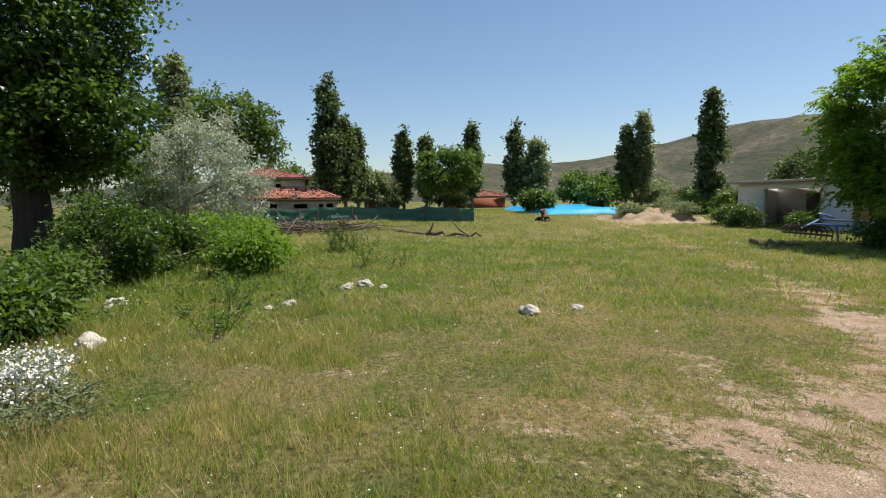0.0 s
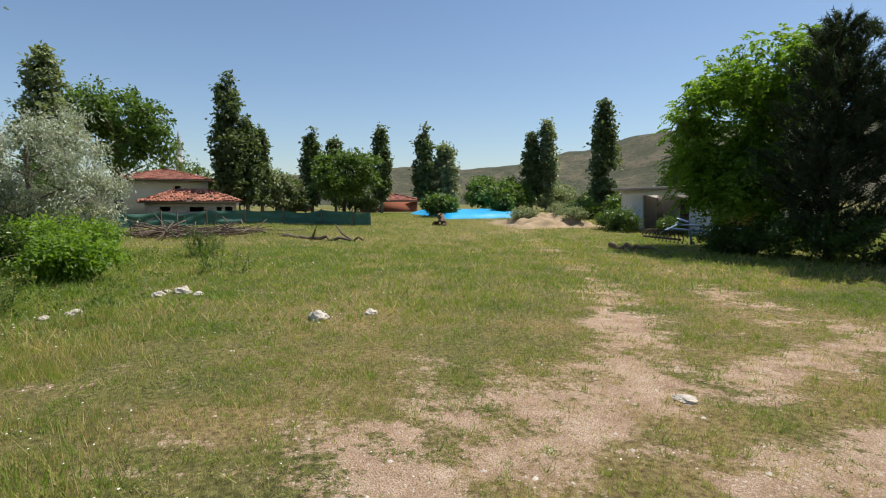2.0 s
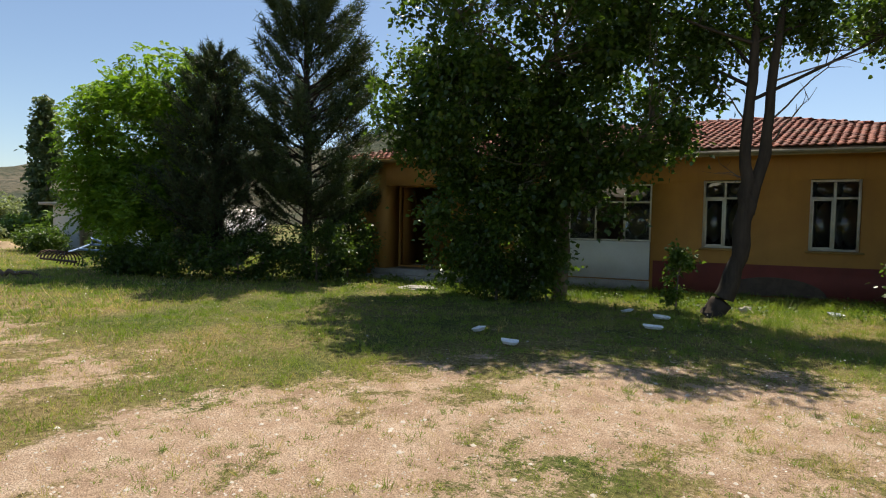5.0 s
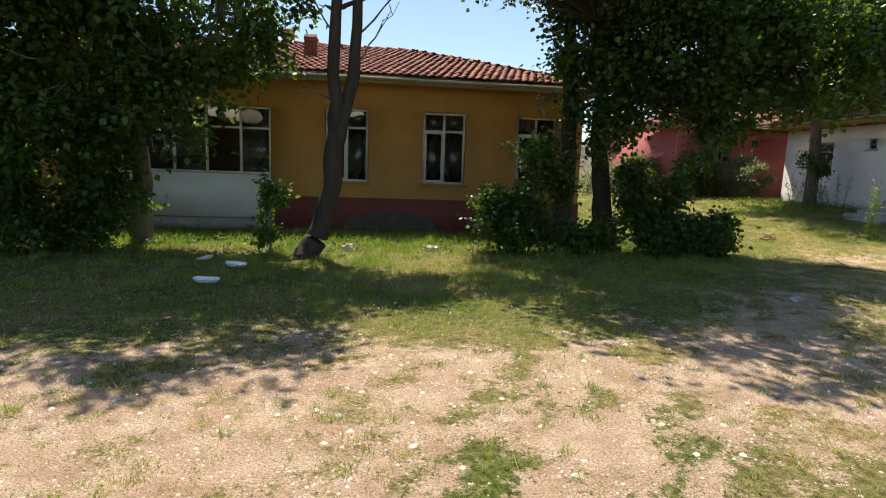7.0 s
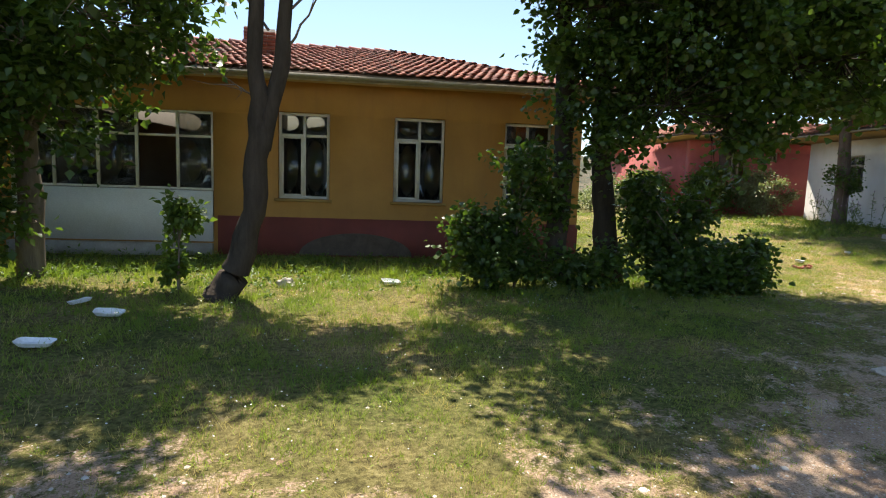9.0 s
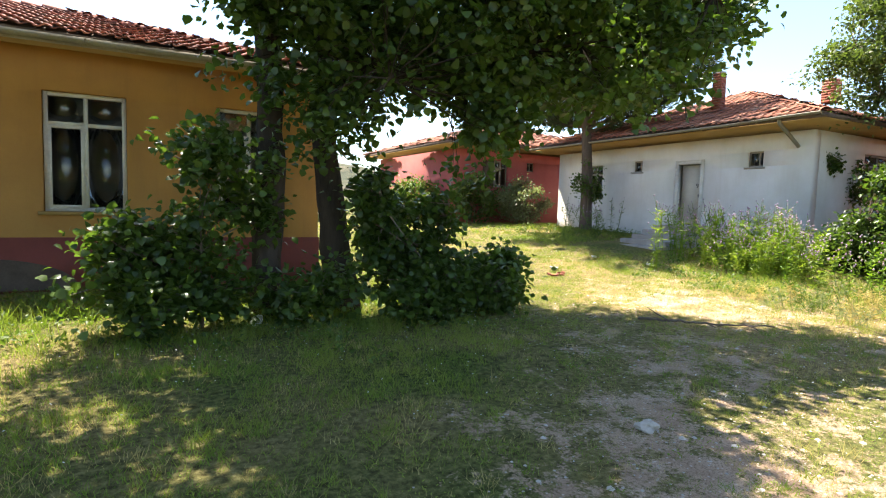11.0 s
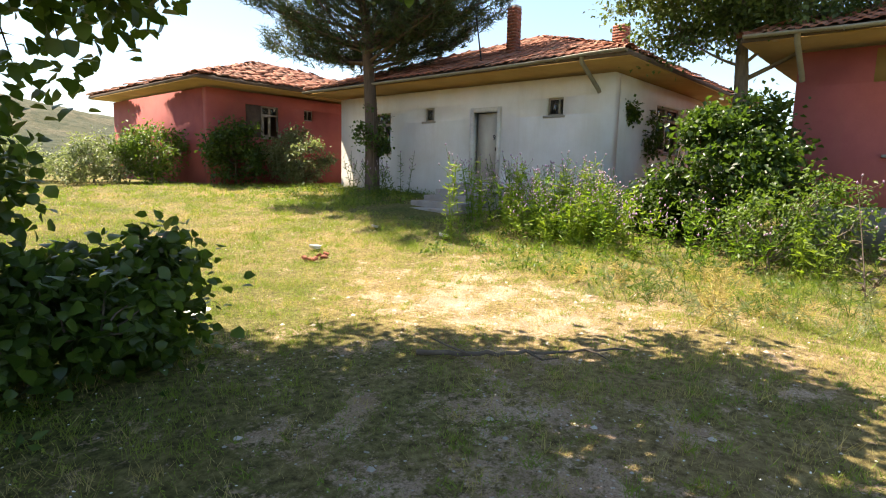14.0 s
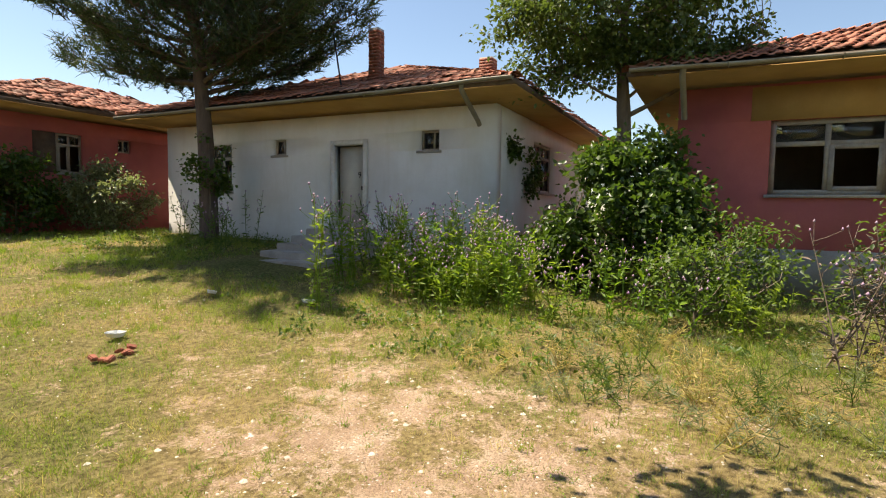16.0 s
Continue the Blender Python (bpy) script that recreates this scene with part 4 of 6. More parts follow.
part("wall_back", boxes("wall_back", wall_items("y", wy0 + 0.3, wy1 - 0.3, wx1 - 0.3, wx1, wz0, wz1)), M_WHITE, wh)
part("room_wall", boxes("room_wall", [(WX + 3, WX + 3.15, wy0 + 0.3, wy1 - 0.3, wz0, wz1)]), M_ROOM, wh)
hip_roof(wh, WX - 1.0, wx1 + 0.9, wy0 - 0.75, wy1 + 0.75, 4.03, 2.0, "y", M_TILE_OLD, "-x", 300, rough=0.022, gaps=0.015, seed=11, soffit=M_SOFFIT)
gutter(wh, (WX - 1.08, wy0 - 0.7, 4.06), (WX - 1.08, wy1 + 0.7, 3.97), 0.06, 0.04, seed=6)
v, f = tubes([(np.array([(WX - 1.06, 14.22, 4.0), (WX - 1.0, 14.24, 3.9), (WX - 0.15, 14.23, 3.42), (WX - 0.08, 14.23, 3.36)]), np.full(4, 0.05))], 10)
part("downpipe", fast_mesh("downpipe", v, quads=f, smooth=True), M_GUTTER, wh, "short slanting zinc downpipe")
window(wh, "y", WX, 0.12, 15.22, 15.70, 2.89, 3.33, M_OLDFRAME, M_GLASS_DIRTY, sash=False, mid=0.35, transom=1, bar=0.045, sill=0.02)
window(wh, "y", WX, 0.12, 19.56, 19.99, 2.91, 3.30, M_OLDFRAME, M_GLASS_DIRTY, sash=False, mid=0.35, transom=1, bar=0.045, sill=0.02)
window(wh, "y", WX, 0.10, 21.47, 22.27, 1.99, 3.24, M_OLDFRAME, M_GLASS_DIRTY, bar=0.05, sill=0.05)
window(wh, "x", wy0, 0.10, 20.12, 21.98, 2.07, 3.35, M_OLDFRAME, M_GLASS_DIRTY, bar=0.07, sill=0.06)
door = part("door", boxes("door", [(WX + 0.16, WX + 0.20, 17.22, 18.00, 1.14, 3.06)]), M_DOOR, wh, "closed cream wooden door with painted house number")
part("door_frame", boxes("door_frame", [(WX - 0.03, WX + 0.2, 17.08, 17.20, 1.0, 3.20), (WX - 0.03, WX + 0.2, 18.02, 18.14, 1.0, 3.20), (WX - 0.03, WX + 0.2, 17.20, 18.02, 3.08, 3.20)]), M_PVC, wh)
handle = soft_box(WX + 0.10, WX + 0.16, 17.3, 17.34, 2.02, 2.12, 0.008)
part("door_handle", handle, M_RUST, door)
txt = bpy.data.curves.new("house_number", "FONT")
txt.body, txt.size, txt.extrude = "9", 0.2, 0.002
tx = new("house_number_curve", txt)
tx.matrix_world = Matrix.Translation((WX + 0.155, 17.46, 2.32)) @ Euler((radians(90), 0, radians(-90))).to_matrix().to_4x4()
bpy.context.view_layer.update()
nme = bpy.data.meshes.new_from_object(tx.evaluated_get(bpy.context.evaluated_depsgraph_get()))
nme.transform(tx.matrix_world)
bpy.data.objects.remove(tx)
part("house_number", nme, M_BLACK, door)
for n in range(5):
    b = soft_box(WX - 0.8 - 0.42 * n, WX - 0.04, 16.85 - 0.06 * n, 18.25 + 0.06 * n, 0.05, 1.10 - 0.15 * n, 0.018, 0.012, n)
    part("stair_step", b, M_CONC, wh, "worn concrete step")
chimney(wh, 19.0, 17.85, 5.0, 6.25, 0.30, 0.30, seed=7)
chimney(wh, 22.2, 16.0, 5.3, 6.1, 0.42, 0.42, seed=8)

# -- pink house beyond: corner at (13.86, 26.5) --
ph = thing("pink_house", (18.5, 31, 0.8), "derelict pink house with sagging tiled roof", "house")
px0, py0, px1, py1 = 13.86, 26.5, 23.5, 35.2
holes = [(15.24, 16.6, 2.46, 3.6), (17.65, 18.1, 3.2, 3.62)]
part("wall_front", boxes("wall_front", wall_items("x", px0, px1, py0, py0 + 0.3, 0.2, 4.0, holes)), M_PINK, ph, "faded pink wall with peeling plaster")
part("wall_side", boxes("wall_side", wall_items("y", py0 + 0.3, py1, px0, px0 + 0.3, 0.2, 4.0)), M_PINK, ph)
part("wall_side", boxes("wall_side", wall_items("y", py0 + 0.3, py1, px1 - 0.3, px1, 0.2, 4.0)), M_PINK, ph)
part("wall_back", boxes("wall_back", wall_items("x", px0 + 0.3, px1 - 0.3, py1 - 0.3, py1, 0.2, 4.0)), M_PINK, ph)
part("room_wall", boxes("room_wall", [(px0 + 0.3, px1 - 0.3, py0 + 3, py0 + 3.1, 0.2, 4.0)]), M_ROOM, ph)
hip_roof(ph, px0 - 0.75, px1 + 0.75, py0 - 0.85, py1 + 0.7, 4.22, 1.6, "x", M_TILE_OLD, "-x", 0, rough=0.05, gaps=0.05, seed=21, soffit=M_SOFFIT)
window(ph, "x", py0, 0.1, 15.89, 16.59, 2.47, 3.59, M_OLDFRAME, M_GLASS_DIRTY, bar=0.06, broken=(0, 1))
part("shutter_board", boxes("shutter_board", [(15.25, 15.88, py0 + 0.08, py0 + 0.11, 2.47, 3.59)]), M_DECK, ph)
window(ph, "x", py0, 0.1, 17.66, 18.09, 3.21, 3.61, M_OLDFRAME, M_GLASS_DIRTY, sash=False, transom=1, bar=0.04, sill=0)

# -- dark pink house: corner at (18.6, 10.47) --
rh = thing("red_house", (23.5, 5.5, 0.5), "derelict dark pink house with broken windows", "house")
rx0, ry1, rx1, ry0 = 18.6, 10.47, 28.0, 0.5
holes = [(7.05, 8.87, 1.95, 3.34), (2.6, 4.4, 1.95, 3.32)]
part("wall_front", boxes("wall_front", wall_items("y", ry0, ry1, rx0, rx0 + 0.3, 0.0, 4.0, holes)), M_PINK, rh, "dark pink wall with bare plaster patch")
part("wall_side", boxes("wall_side", wall_items("x", rx0 + 0.3, rx1, ry1 - 0.3, ry1, 0.0, 4.0)), M_PINK, rh)
part("wall_side", boxes("wall_side", wall_items("x", rx0 + 0.3, rx1, ry0, ry0 + 0.3, 0.0, 4.0)), M_PINK, rh)
part("wall_back", boxes("wall_back", wall_items("y", ry0 + 0.3, ry1 - 0.3, rx1 - 0.3, rx1, 0.0, 4.0)), M_PINK, rh)
part("room_wall", boxes("room_wall", [(rx0 + 3, rx0 + 3.1, ry0 + 0.3, ry1 - 0.3, 0.0, 4.0)]), M_ROOM, rh)
part("plinth", boxes("plinth", [(rx0 - 0.03, rx0 - 0.003, ry0, ry1, 0.0, 0.95)]), M_CONC, rh, "grey concrete base")
hip_roof(rh, rx0 - 1.0, rx1 + 0.9, ry0 - 0.8, ry1 + 0.87, 4.22, 1.9, "y", M_TILE_OLD, "-x", 300, rough=0.025, gaps=0.02, seed=31, soffit=M_SOFFIT)
gutter(rh, (rx0 - 1.08, ry0 - 0.7, 4.15), (rx0 - 1.08, ry1 + 0.8, 4.24), 0.065, 0.03, seed=9)
v, f = tubes([(np.array([(rx0 - 1.05, 10.35, 4.2), (rx0 - 0.95, 10.37, 4.08), (rx0 - 0.2, 10.35, 3.5), (rx0 - 0.14, 10.35, 3.42)]), np.full(4, 0.055))], 10)
part("downpipe", fast_mesh("downpipe", v, quads=f, smooth=True), M_GUTTER, rh, "short slanting zinc downpipe")
window(rh, "y", rx0, 0.1, 7.06, 8.86, 1.96, 3.33, M_OLDFRAME, M_GLASS_DIRTY, transom=0.68, bar=0.09, sill=0.07, broken=(0, 1))
window(rh, "y", rx0, 0.1, 2.61, 4.39, 1.96, 3.31, M_OLDFRAME, M_GLASS_DIRTY, transom=0.68, bar=0.09, sill=0.07)
patch = boxes("bare_plaster", [(rx0 - 0.006, rx0 - 0.002, 6.4, 9.2, 3.33, 3.95)])
part("bare_plaster", patch, M_SOFFIT, rh, "bare ochre plaster above the window")

# ---- trees and shrubs ----
def G(x, y):
    return float(bumps(np.array(x), np.array(y)))


# by the school
broadleaf("mulberry_tree", (-5.2, 13.1, 0), [(0, 0, -0.1), (0.05, 0, 1.2), (0.0, -0.05, 2.6), (-0.1, -0.1, 4.6), (-0.3, 0, 7.0)], [0.2, 0.17, 0.15, 0.11, 0.05],
          [(-0.8, -1.8, 6.4, 3.0, 2.6, 2.6), (-1.9, -1.5, 4.3, 2.3, 1.9, 1.7), (1.5, -1.2, 4.5, 2.1, 1.9, 1.8), (1.0, -1.0, 3.0, 1.5, 1.2, 1.2), (-0.3, -0.9, 3.2, 1.9, 1.5, 1.3), (-0.4, -1.4, 8.3, 2.3, 2.3, 1.5), (-1.4, -1.4, 2.3, 1.5, 1.2, 1.4), (-2.3, -1.2, 1.7, 1.0, 0.9, 1.5), (-3.2, -1.2, 4.7, 1.4, 1.3, 1.3), (-0.6, -1.0, 1.5, 1.2, 0.8, 1.2)],
          860, 70, 0.1, 0.085, 0.4, M_BARK, M_LEAF_MULB, "broad mulberry tree shading the school front", limbs=22, seed=3, low=0.22, gaps=-0.2)
broadleaf("shrub", (-6.4, 11.6, 0), [(0, 0, -0.05), (0, 0, 0.8)], [0.04, 0.02], [(0, 0, 1.0, 1.0, 0.8, 1.0), (0.5, 0.2, 0.6, 0.9, 0.8, 0.6)],
          80, 70, 0.085, 0.055, 0.3, M_BARK, M_LEAF_MULB, "dense shrub below the mulberry tree", "shrub", limbs=8, seed=5)
broadleaf("leaning_tree", (-1.75, 11.35, 0), [(-0.16, 0, -0.15), (-0.02, 0, 0.12), (0.16, 0, 0.5), (0.36, 0.02, 1.2), (0.45, 0, 2.2), (0.40, 0, 3.2), (0.46, 0, 4.6), (0.45, 0.1, 7.2)], [0.27, 0.22, 0.18, 0.155, 0.16, 0.10, 0.09, 0.04],
          [(-0.9, -0.9, 7.6, 1.5, 1.5, 0.9), (0.2, 0.9, 6.6, 2.0, 1.5, 1.3), (2.2, 0.5, 5.7, 1.3, 1.1, 0.8), (-1.4, 0.6, 6.2, 1.2, 1.2, 0.8), (0.5, 0.9, 7.8, 1.6, 1.3, 0.8)],
          320, 56, 0.095, 0.06, 0.36, M_BARK_DARK, M_LEAF_MULB, "leaning forked tree before the orange wall", limbs=12, seed=7, low=0.72,
          more=[([(0.46, 0, 2.05), (0.72, 0.05, 3.2), (0.80, 0.05, 4.8), (1.0, 0.1, 6.6)], [0.12, 0.105, 0.085, 0.035])])
broadleaf("sapling", (-2.5, 11.7, 0), [(0, 0, -0.05), (0.02, 0, 0.7)], [0.025, 0.01], [(0, 0, 0.75, 0.33, 0.3, 0.5)], 26, 40, 0.08, 0.06, 0.16, M_BARK, M_LEAF_SHRUB, "young leafy sapling beside the leaning tree", "sapling", limbs=5, seed=8)
# dead twigs on the leaning tree
twig_rng = np.random.default_rng(17)
lean_tree = bpy.data.objects["leaning_tree"]
for a, b in (((-1.2, 11.4, 3.6), (-2.3, 11.2, 5.2)), ((-0.9, 11.4, 3.9), (0.5, 11.3, 5.4)), ((-0.95, 11.4, 3.4), (-0.3, 11.1, 4.3)), ((-1.25, 11.4, 2.6), (-1.7, 11.2, 3.0)), ((-0.9, 11.4, 4.6), (1.6, 11.2, 5.3))):
    a, b = np.array(a), np.array(b)
    ks = np.linspace(0, 1, 8)[:, None]
    pth = a + (b - a) * ks + twig_rng.normal(size=(8, 3)) * 0.05 * ks
    forks = [(pth, np.linspace(0.02, 0.004, 8))]
    for j in (3, 4, 5, 6):
        e = pth[j] + unit((b - a) / np.linalg.norm(b - a) + twig_rng.normal(size=3) * 0.6) * twig_rng.uniform(0.3, 0.6)
        forks.append((np.array([pth[j], (pth[j] + e) / 2 + twig_rng.normal(size=3) * 0.03, e]), np.array([0.008, 0.005, 0.002])))
    tv_, tf_ = tubes(forks, 5)
    part("dead_branch", fast_mesh("dead_branch", tv_, quads=tf_, smooth=True), M_DEAD, lean_tree)
# pair of trunks with suckers round them
broadleaf("twin_trunk_tree", (4.45, 13.1, 0), [(0.1, 0, -0.1), (-0.05, 0.05, 0.9), (-0.22, 0.1, 2.2), (-0.25, 0.1, 4.0), (0.1, 0, 7.6)], [0.25, 0.21, 0.17, 0.14, 0.04],
          [(-0.8, -2.0, 6.0, 1.7, 1.6, 1.1), (-2.6, -1.7, 6.0, 1.8, 1.6, 1.0), (-1.6, -3.0, 7.6, 1.8, 1.5, 0.9), (-0.3, -0.2, 6.4, 2.2, 2.2, 1.9), (2.7, -0.9, 4.9, 1.9, 1.9, 1.5), (1.1, -1.3, 3.9, 1.7, 1.4, 0.9), (-0.6, -0.6, 4.4, 1.3, 1.3, 1.2), (3.0, -1.6, 3.9, 1.2, 1.0, 0.9), (1.4, -1.4, 3.1, 1.1, 1.0, 1.0), (0.3, -1.0, 3.6, 1.1, 0.9, 1.0), (-0.7, -0.8, 3.5, 1.0, 0.8, 1.0), (1.7, -0.7, 4.3, 1.6, 1.3, 1.0), (3.6, -2.1, 4.4, 1.6, 1.2, 0.7), (-0.6, -0.6, 8.6, 1.7, 1.8, 1.0), (1.5, -1.4, 3.9, 1.5, 1.0, 1.1), (3.0, -2.2, 3.6, 1.4, 1.0, 1.0), (4.6, -1.9, 4.2, 1.3, 0.9, 0.9), (0.8, -1.4, 5.2, 2.0, 1.4, 1.0), (0.4, -1.2, 3.0, 1.2, 0.7, 0.8), (1.3, -1.0, 2.5, 1.0, 0.6, 0.7), (-0.5, -0.9, 2.7, 0.7, 0.5, 0.7), (-2.0, 1.3, 6.7, 1.8, 1.3, 1.2), (0.6, 1.5, 6.7, 2.0, 1.4, 1.3), (2.2, 1.0, 6.3, 1.6, 1.4, 1.2)],
          1500, 44, 0.078, 0.075, 0.34, M_BARK_DARK, M_LEAF_MULB, "twin-trunked poplar tree with hanging leafy boughs", rounded=True, gaps=-0.25, limbs=10, seed=11, low=0.6,
          more=[([(-1.05, -0.15, -0.1), (-1.05, -0.15, 0.5), (-0.98, -0.1, 1.6), (-1.0, -0.1, 3.2), (-1.1, -0.05, 5.0), (-1.3, 0, 7.4)], [0.2, 0.2, 0.17, 0.16, 0.12, 0.04])])
broadleaf("sucker_shrub", (2.6, 12.6, 0), [(0, 0, -0.05), (0, 0, 1.0)], [0.03, 0.012], [(-0.1, 0.1, 1.4, 0.5, 0.4, 0.9), (0.5, -0.1, 0.6, 0.9, 0.5, 0.5), (-0.7, 0, 0.9, 0.4, 0.4, 0.5), (0.1, -0.3, 2.0, 0.3, 0.3, 0.4), (-0.5, -0.4, 0.4, 0.8, 0.5, 0.35), (0.7, 0.2, 1.6, 0.35, 0.3, 0.6), (1.2, -0.3, 0.5, 0.5, 0.4, 0.4)], 170, 40, 0.072, 0.068, 0.3, M_BARK, M_LEAF_MULB, "leafy suckers sprouting at the tree foot", "shrub", limbs=22, seed=12, rounded=True, gaps=-0.15, shell=0.2)
broadleaf("sucker_shrub", (5.5, 12.2, 0), [(0, 0, -0.05), (0, 0, 0.6)], [0.03, 0.012], [(0.2, 0, 0.45, 1.0, 0.7, 0.42), (-0.5, 0.3, 0.9, 0.5, 0.5, 0.6), (-0.9, 0.1, 1.5, 0.3, 0.3, 0.6), (0.8, -0.1, 0.4, 0.7, 0.5, 0.35), (0.1, 0.2, 1.3, 0.3, 0.3, 0.5), (-0.3, -0.3, 0.4, 0.7, 0.5, 0.4), (1.2, 0.1, 0.7, 0.25, 0.25, 0.35)], 230, 42, 0.07, 0.066, 0.24, M_BARK, M_LEAF_MULB, "low dark leafy suckers beside the trunk", "shrub", limbs=24, seed=13, rounded=True, gaps=-0.5, shell=0.2)

# pines and the light green tree at the school's end
pine("pine_tree", (-13.4, 13.7, 0), 10.6, 2.9, 0.17, M_BARK_DARK, M_NEEDLE, "tall open pine tree beside the school", 21, bottom=0.12, density=1.6, tuft=0.27, bare_low=0.24, gap=1.1)
pine("pine_tree", (-15.6, 12.2, 0), 6.6, 2.2, 0.15, M_BARK_DARK, M_NEEDLE_DARK, "dense dark young pine tree", 22, bottom=0.05, density=1.2, tuft=0.2)
broadleaf("locust_tree", (-18.6, 13.0, 0), [(0, 0, -0.1), (0, 0, 1.2), (-0.2, 0, 3.0), (0, 0, 6.5)], [0.16, 0.13, 0.1, 0.03],
          [(-0.8, -0.6, 4.6, 2.1, 2.2, 2.2), (-0.4, -1.2, 2.7, 2.0, 1.6, 1.3), (0.9, -0.4, 5.8, 1.5, 1.5, 1.5), (0.8, -1.6, 2.0, 1.4, 1.0, 0.8)],
          230, 13, 0.17, 0.055, 0.55, M_BARK, M_LEAF_ROB, "bright green locust tree in full leaf", limbs=16, seed=23, low=0.12, feathered=0.42)
for n, (x, y, h, w) in enumerate([(-14.2, 11.6, 1.5, 1.5), (-12.2, 12.6, 1.7, 1.2), (-16.4, 11.4, 1.3, 1.4), (-11.9, 13.8, 2.2, 0.9), (-18.2, 11.4, 1.0, 1.2)]):
    broadleaf("shrub", (x, y, 0), [(0, 0, -0.05), (0, 0, h * 0.6)], [0.04, 0.015], [(0, 0, h * 0.5, w, w * 0.8, h * 0.5)], 60, 70, 0.08, 0.055, 0.3, M_BARK, M_LEAF_MULB, "dark green shrub below the pines", "shrub", limbs=8, seed=30 + n, group="shrubs below the pines")

# courtyard
pine("pine_tree", (16.5, 21.2, 0.74), 10.2, 4.1, 0.23, M_BARK_PINE, M_NEEDLE, "umbrella-shaped pine before the white house", 41, bottom=0.37, density=1.7, tuft=0.28, flat_top=1.0, lean=(-0.5, 0.3), bare_low=0.15)
broadleaf("elm_tree", (18.6, 11.5, 0.29), [(0, 0, -0.1), (-0.05, 0, 1.6), (0, 0, 3.0), (0.1, 0.1, 4.6), (0, 0, 7.4)], [0.2, 0.17, 0.15, 0.1, 0.03],
          [(0, 0, 5.7, 2.3, 2.4, 1.8), (-1.0, 1.3, 4.7, 1.2, 1.3, 1.0), (0.2, -1.4, 5.3, 1.3, 1.4, 1.1), (0, 0.2, 7.3, 1.6, 1.7, 1.2)],
          470, 70, 0.08, 0.06, 0.36, M_BARK, M_LEAF_POP, "elm tree between the white and pink houses", limbs=20, seed=43, low=0.35)
broadleaf("lilac_bush", (16.5, 10.95, 0.15), [(0, 0, -0.05), (0, 0, 1.5)], [0.06, 0.02], [(0, 0, 1.3, 1.1, 1.2, 1.2), (0.2, 0.9, 0.85, 0.9, 0.9, 0.8), (0.1, -0.4, 2.4, 0.4, 0.5, 0.4), (-0.2, 0.5, 2.2, 0.4, 0.4, 0.45), (0.3, 1.5, 0.7, 0.5, 0.5, 0.6)], 230, 80, 0.085, 0.065, 0.3, M_BARK, M_LEAF_MULB, "big dark bush between the houses", "bush", limbs=14, seed=44, gaps=-0.2, shell=0.3)
broadleaf("shrub", (14.8, 9.9, 0.04), [(0, 0, -0.05), (0, 0, 0.6)], [0.03, 0.012], [(0, 0, 0.6, 0.9, 0.8, 0.6), (0.6, -0.5, 0.85, 0.6, 0.6, 0.65)], 70, 50, 0.06, 0.035, 0.28, M_BARK, M_LEAF_SHRUB, "pale green shrub before the dark pink house", "shrub", limbs=10, seed=45)
broadleaf("shrub", (14.2, 7.4, 0.0), [(0, 0, -0.05), (0, 0, 1.2)], [0.03, 0.012], [(0, 0, 1.1, 0.7, 0.7, 1.1), (0.2, 0.6, 0.6, 0.7, 0.6, 0.5)], 60, 40, 0.06, 0.032, 0.28, M_BARK, M_LEAF_SHRUB, "light green shrub below the broken window", "shrub", limbs=10, seed=46)
broadleaf("pale_shrub", (16.6, 25.2, 0.78), [(0, 0, -0.05), (0, 0, 1.0)], [0.04, 0.012], [(0, 0, 1.05, 1.25, 1.0, 1.0)], 90, 60, 0.09, 0.045, 0.28, M_BARK, M_LEAF_PALE, "pale flowering shrub beside the white house", "shrub", limbs=10, seed=47)
broadleaf("shrub", (14.4, 25.7, 0.8), [(0, 0, -0.05), (0, 0, 1.0)], [0.04, 0.012], [(0, 0, 1.05, 1.0, 0.8, 1.05)], 80, 60, 0.09, 0.06, 0.28, M_BARK, M_LEAF_MULB, "dark shrub against the pink wall", "shrub", limbs=10, seed=48)
for n, (x, y, r, h) in enumerate([(11.0, 28.5, 1.6, 1.5), (12.6, 28.0, 1.2, 1.9), (8.6, 30, 1.8, 1.3), (6.0, 27, 1.4, 1.2)]):
    broadleaf("shrub", (x, y, 0.75), [(0, 0, -0.05), (0, 0, h * 0.6)], [0.04, 0.012], [(0, 0, h * 0.5, r, r * 0.8, h * 0.55)], 80, 55, 0.09, 0.05, 0.3, M_BARK, M_LEAF_SHRUB if n % 2 else M_LEAF_PALE, "overgrown shrub beyond the courtyard", "shrub", limbs=8, seed=50 + n, group="shrubs beyond the courtyard")

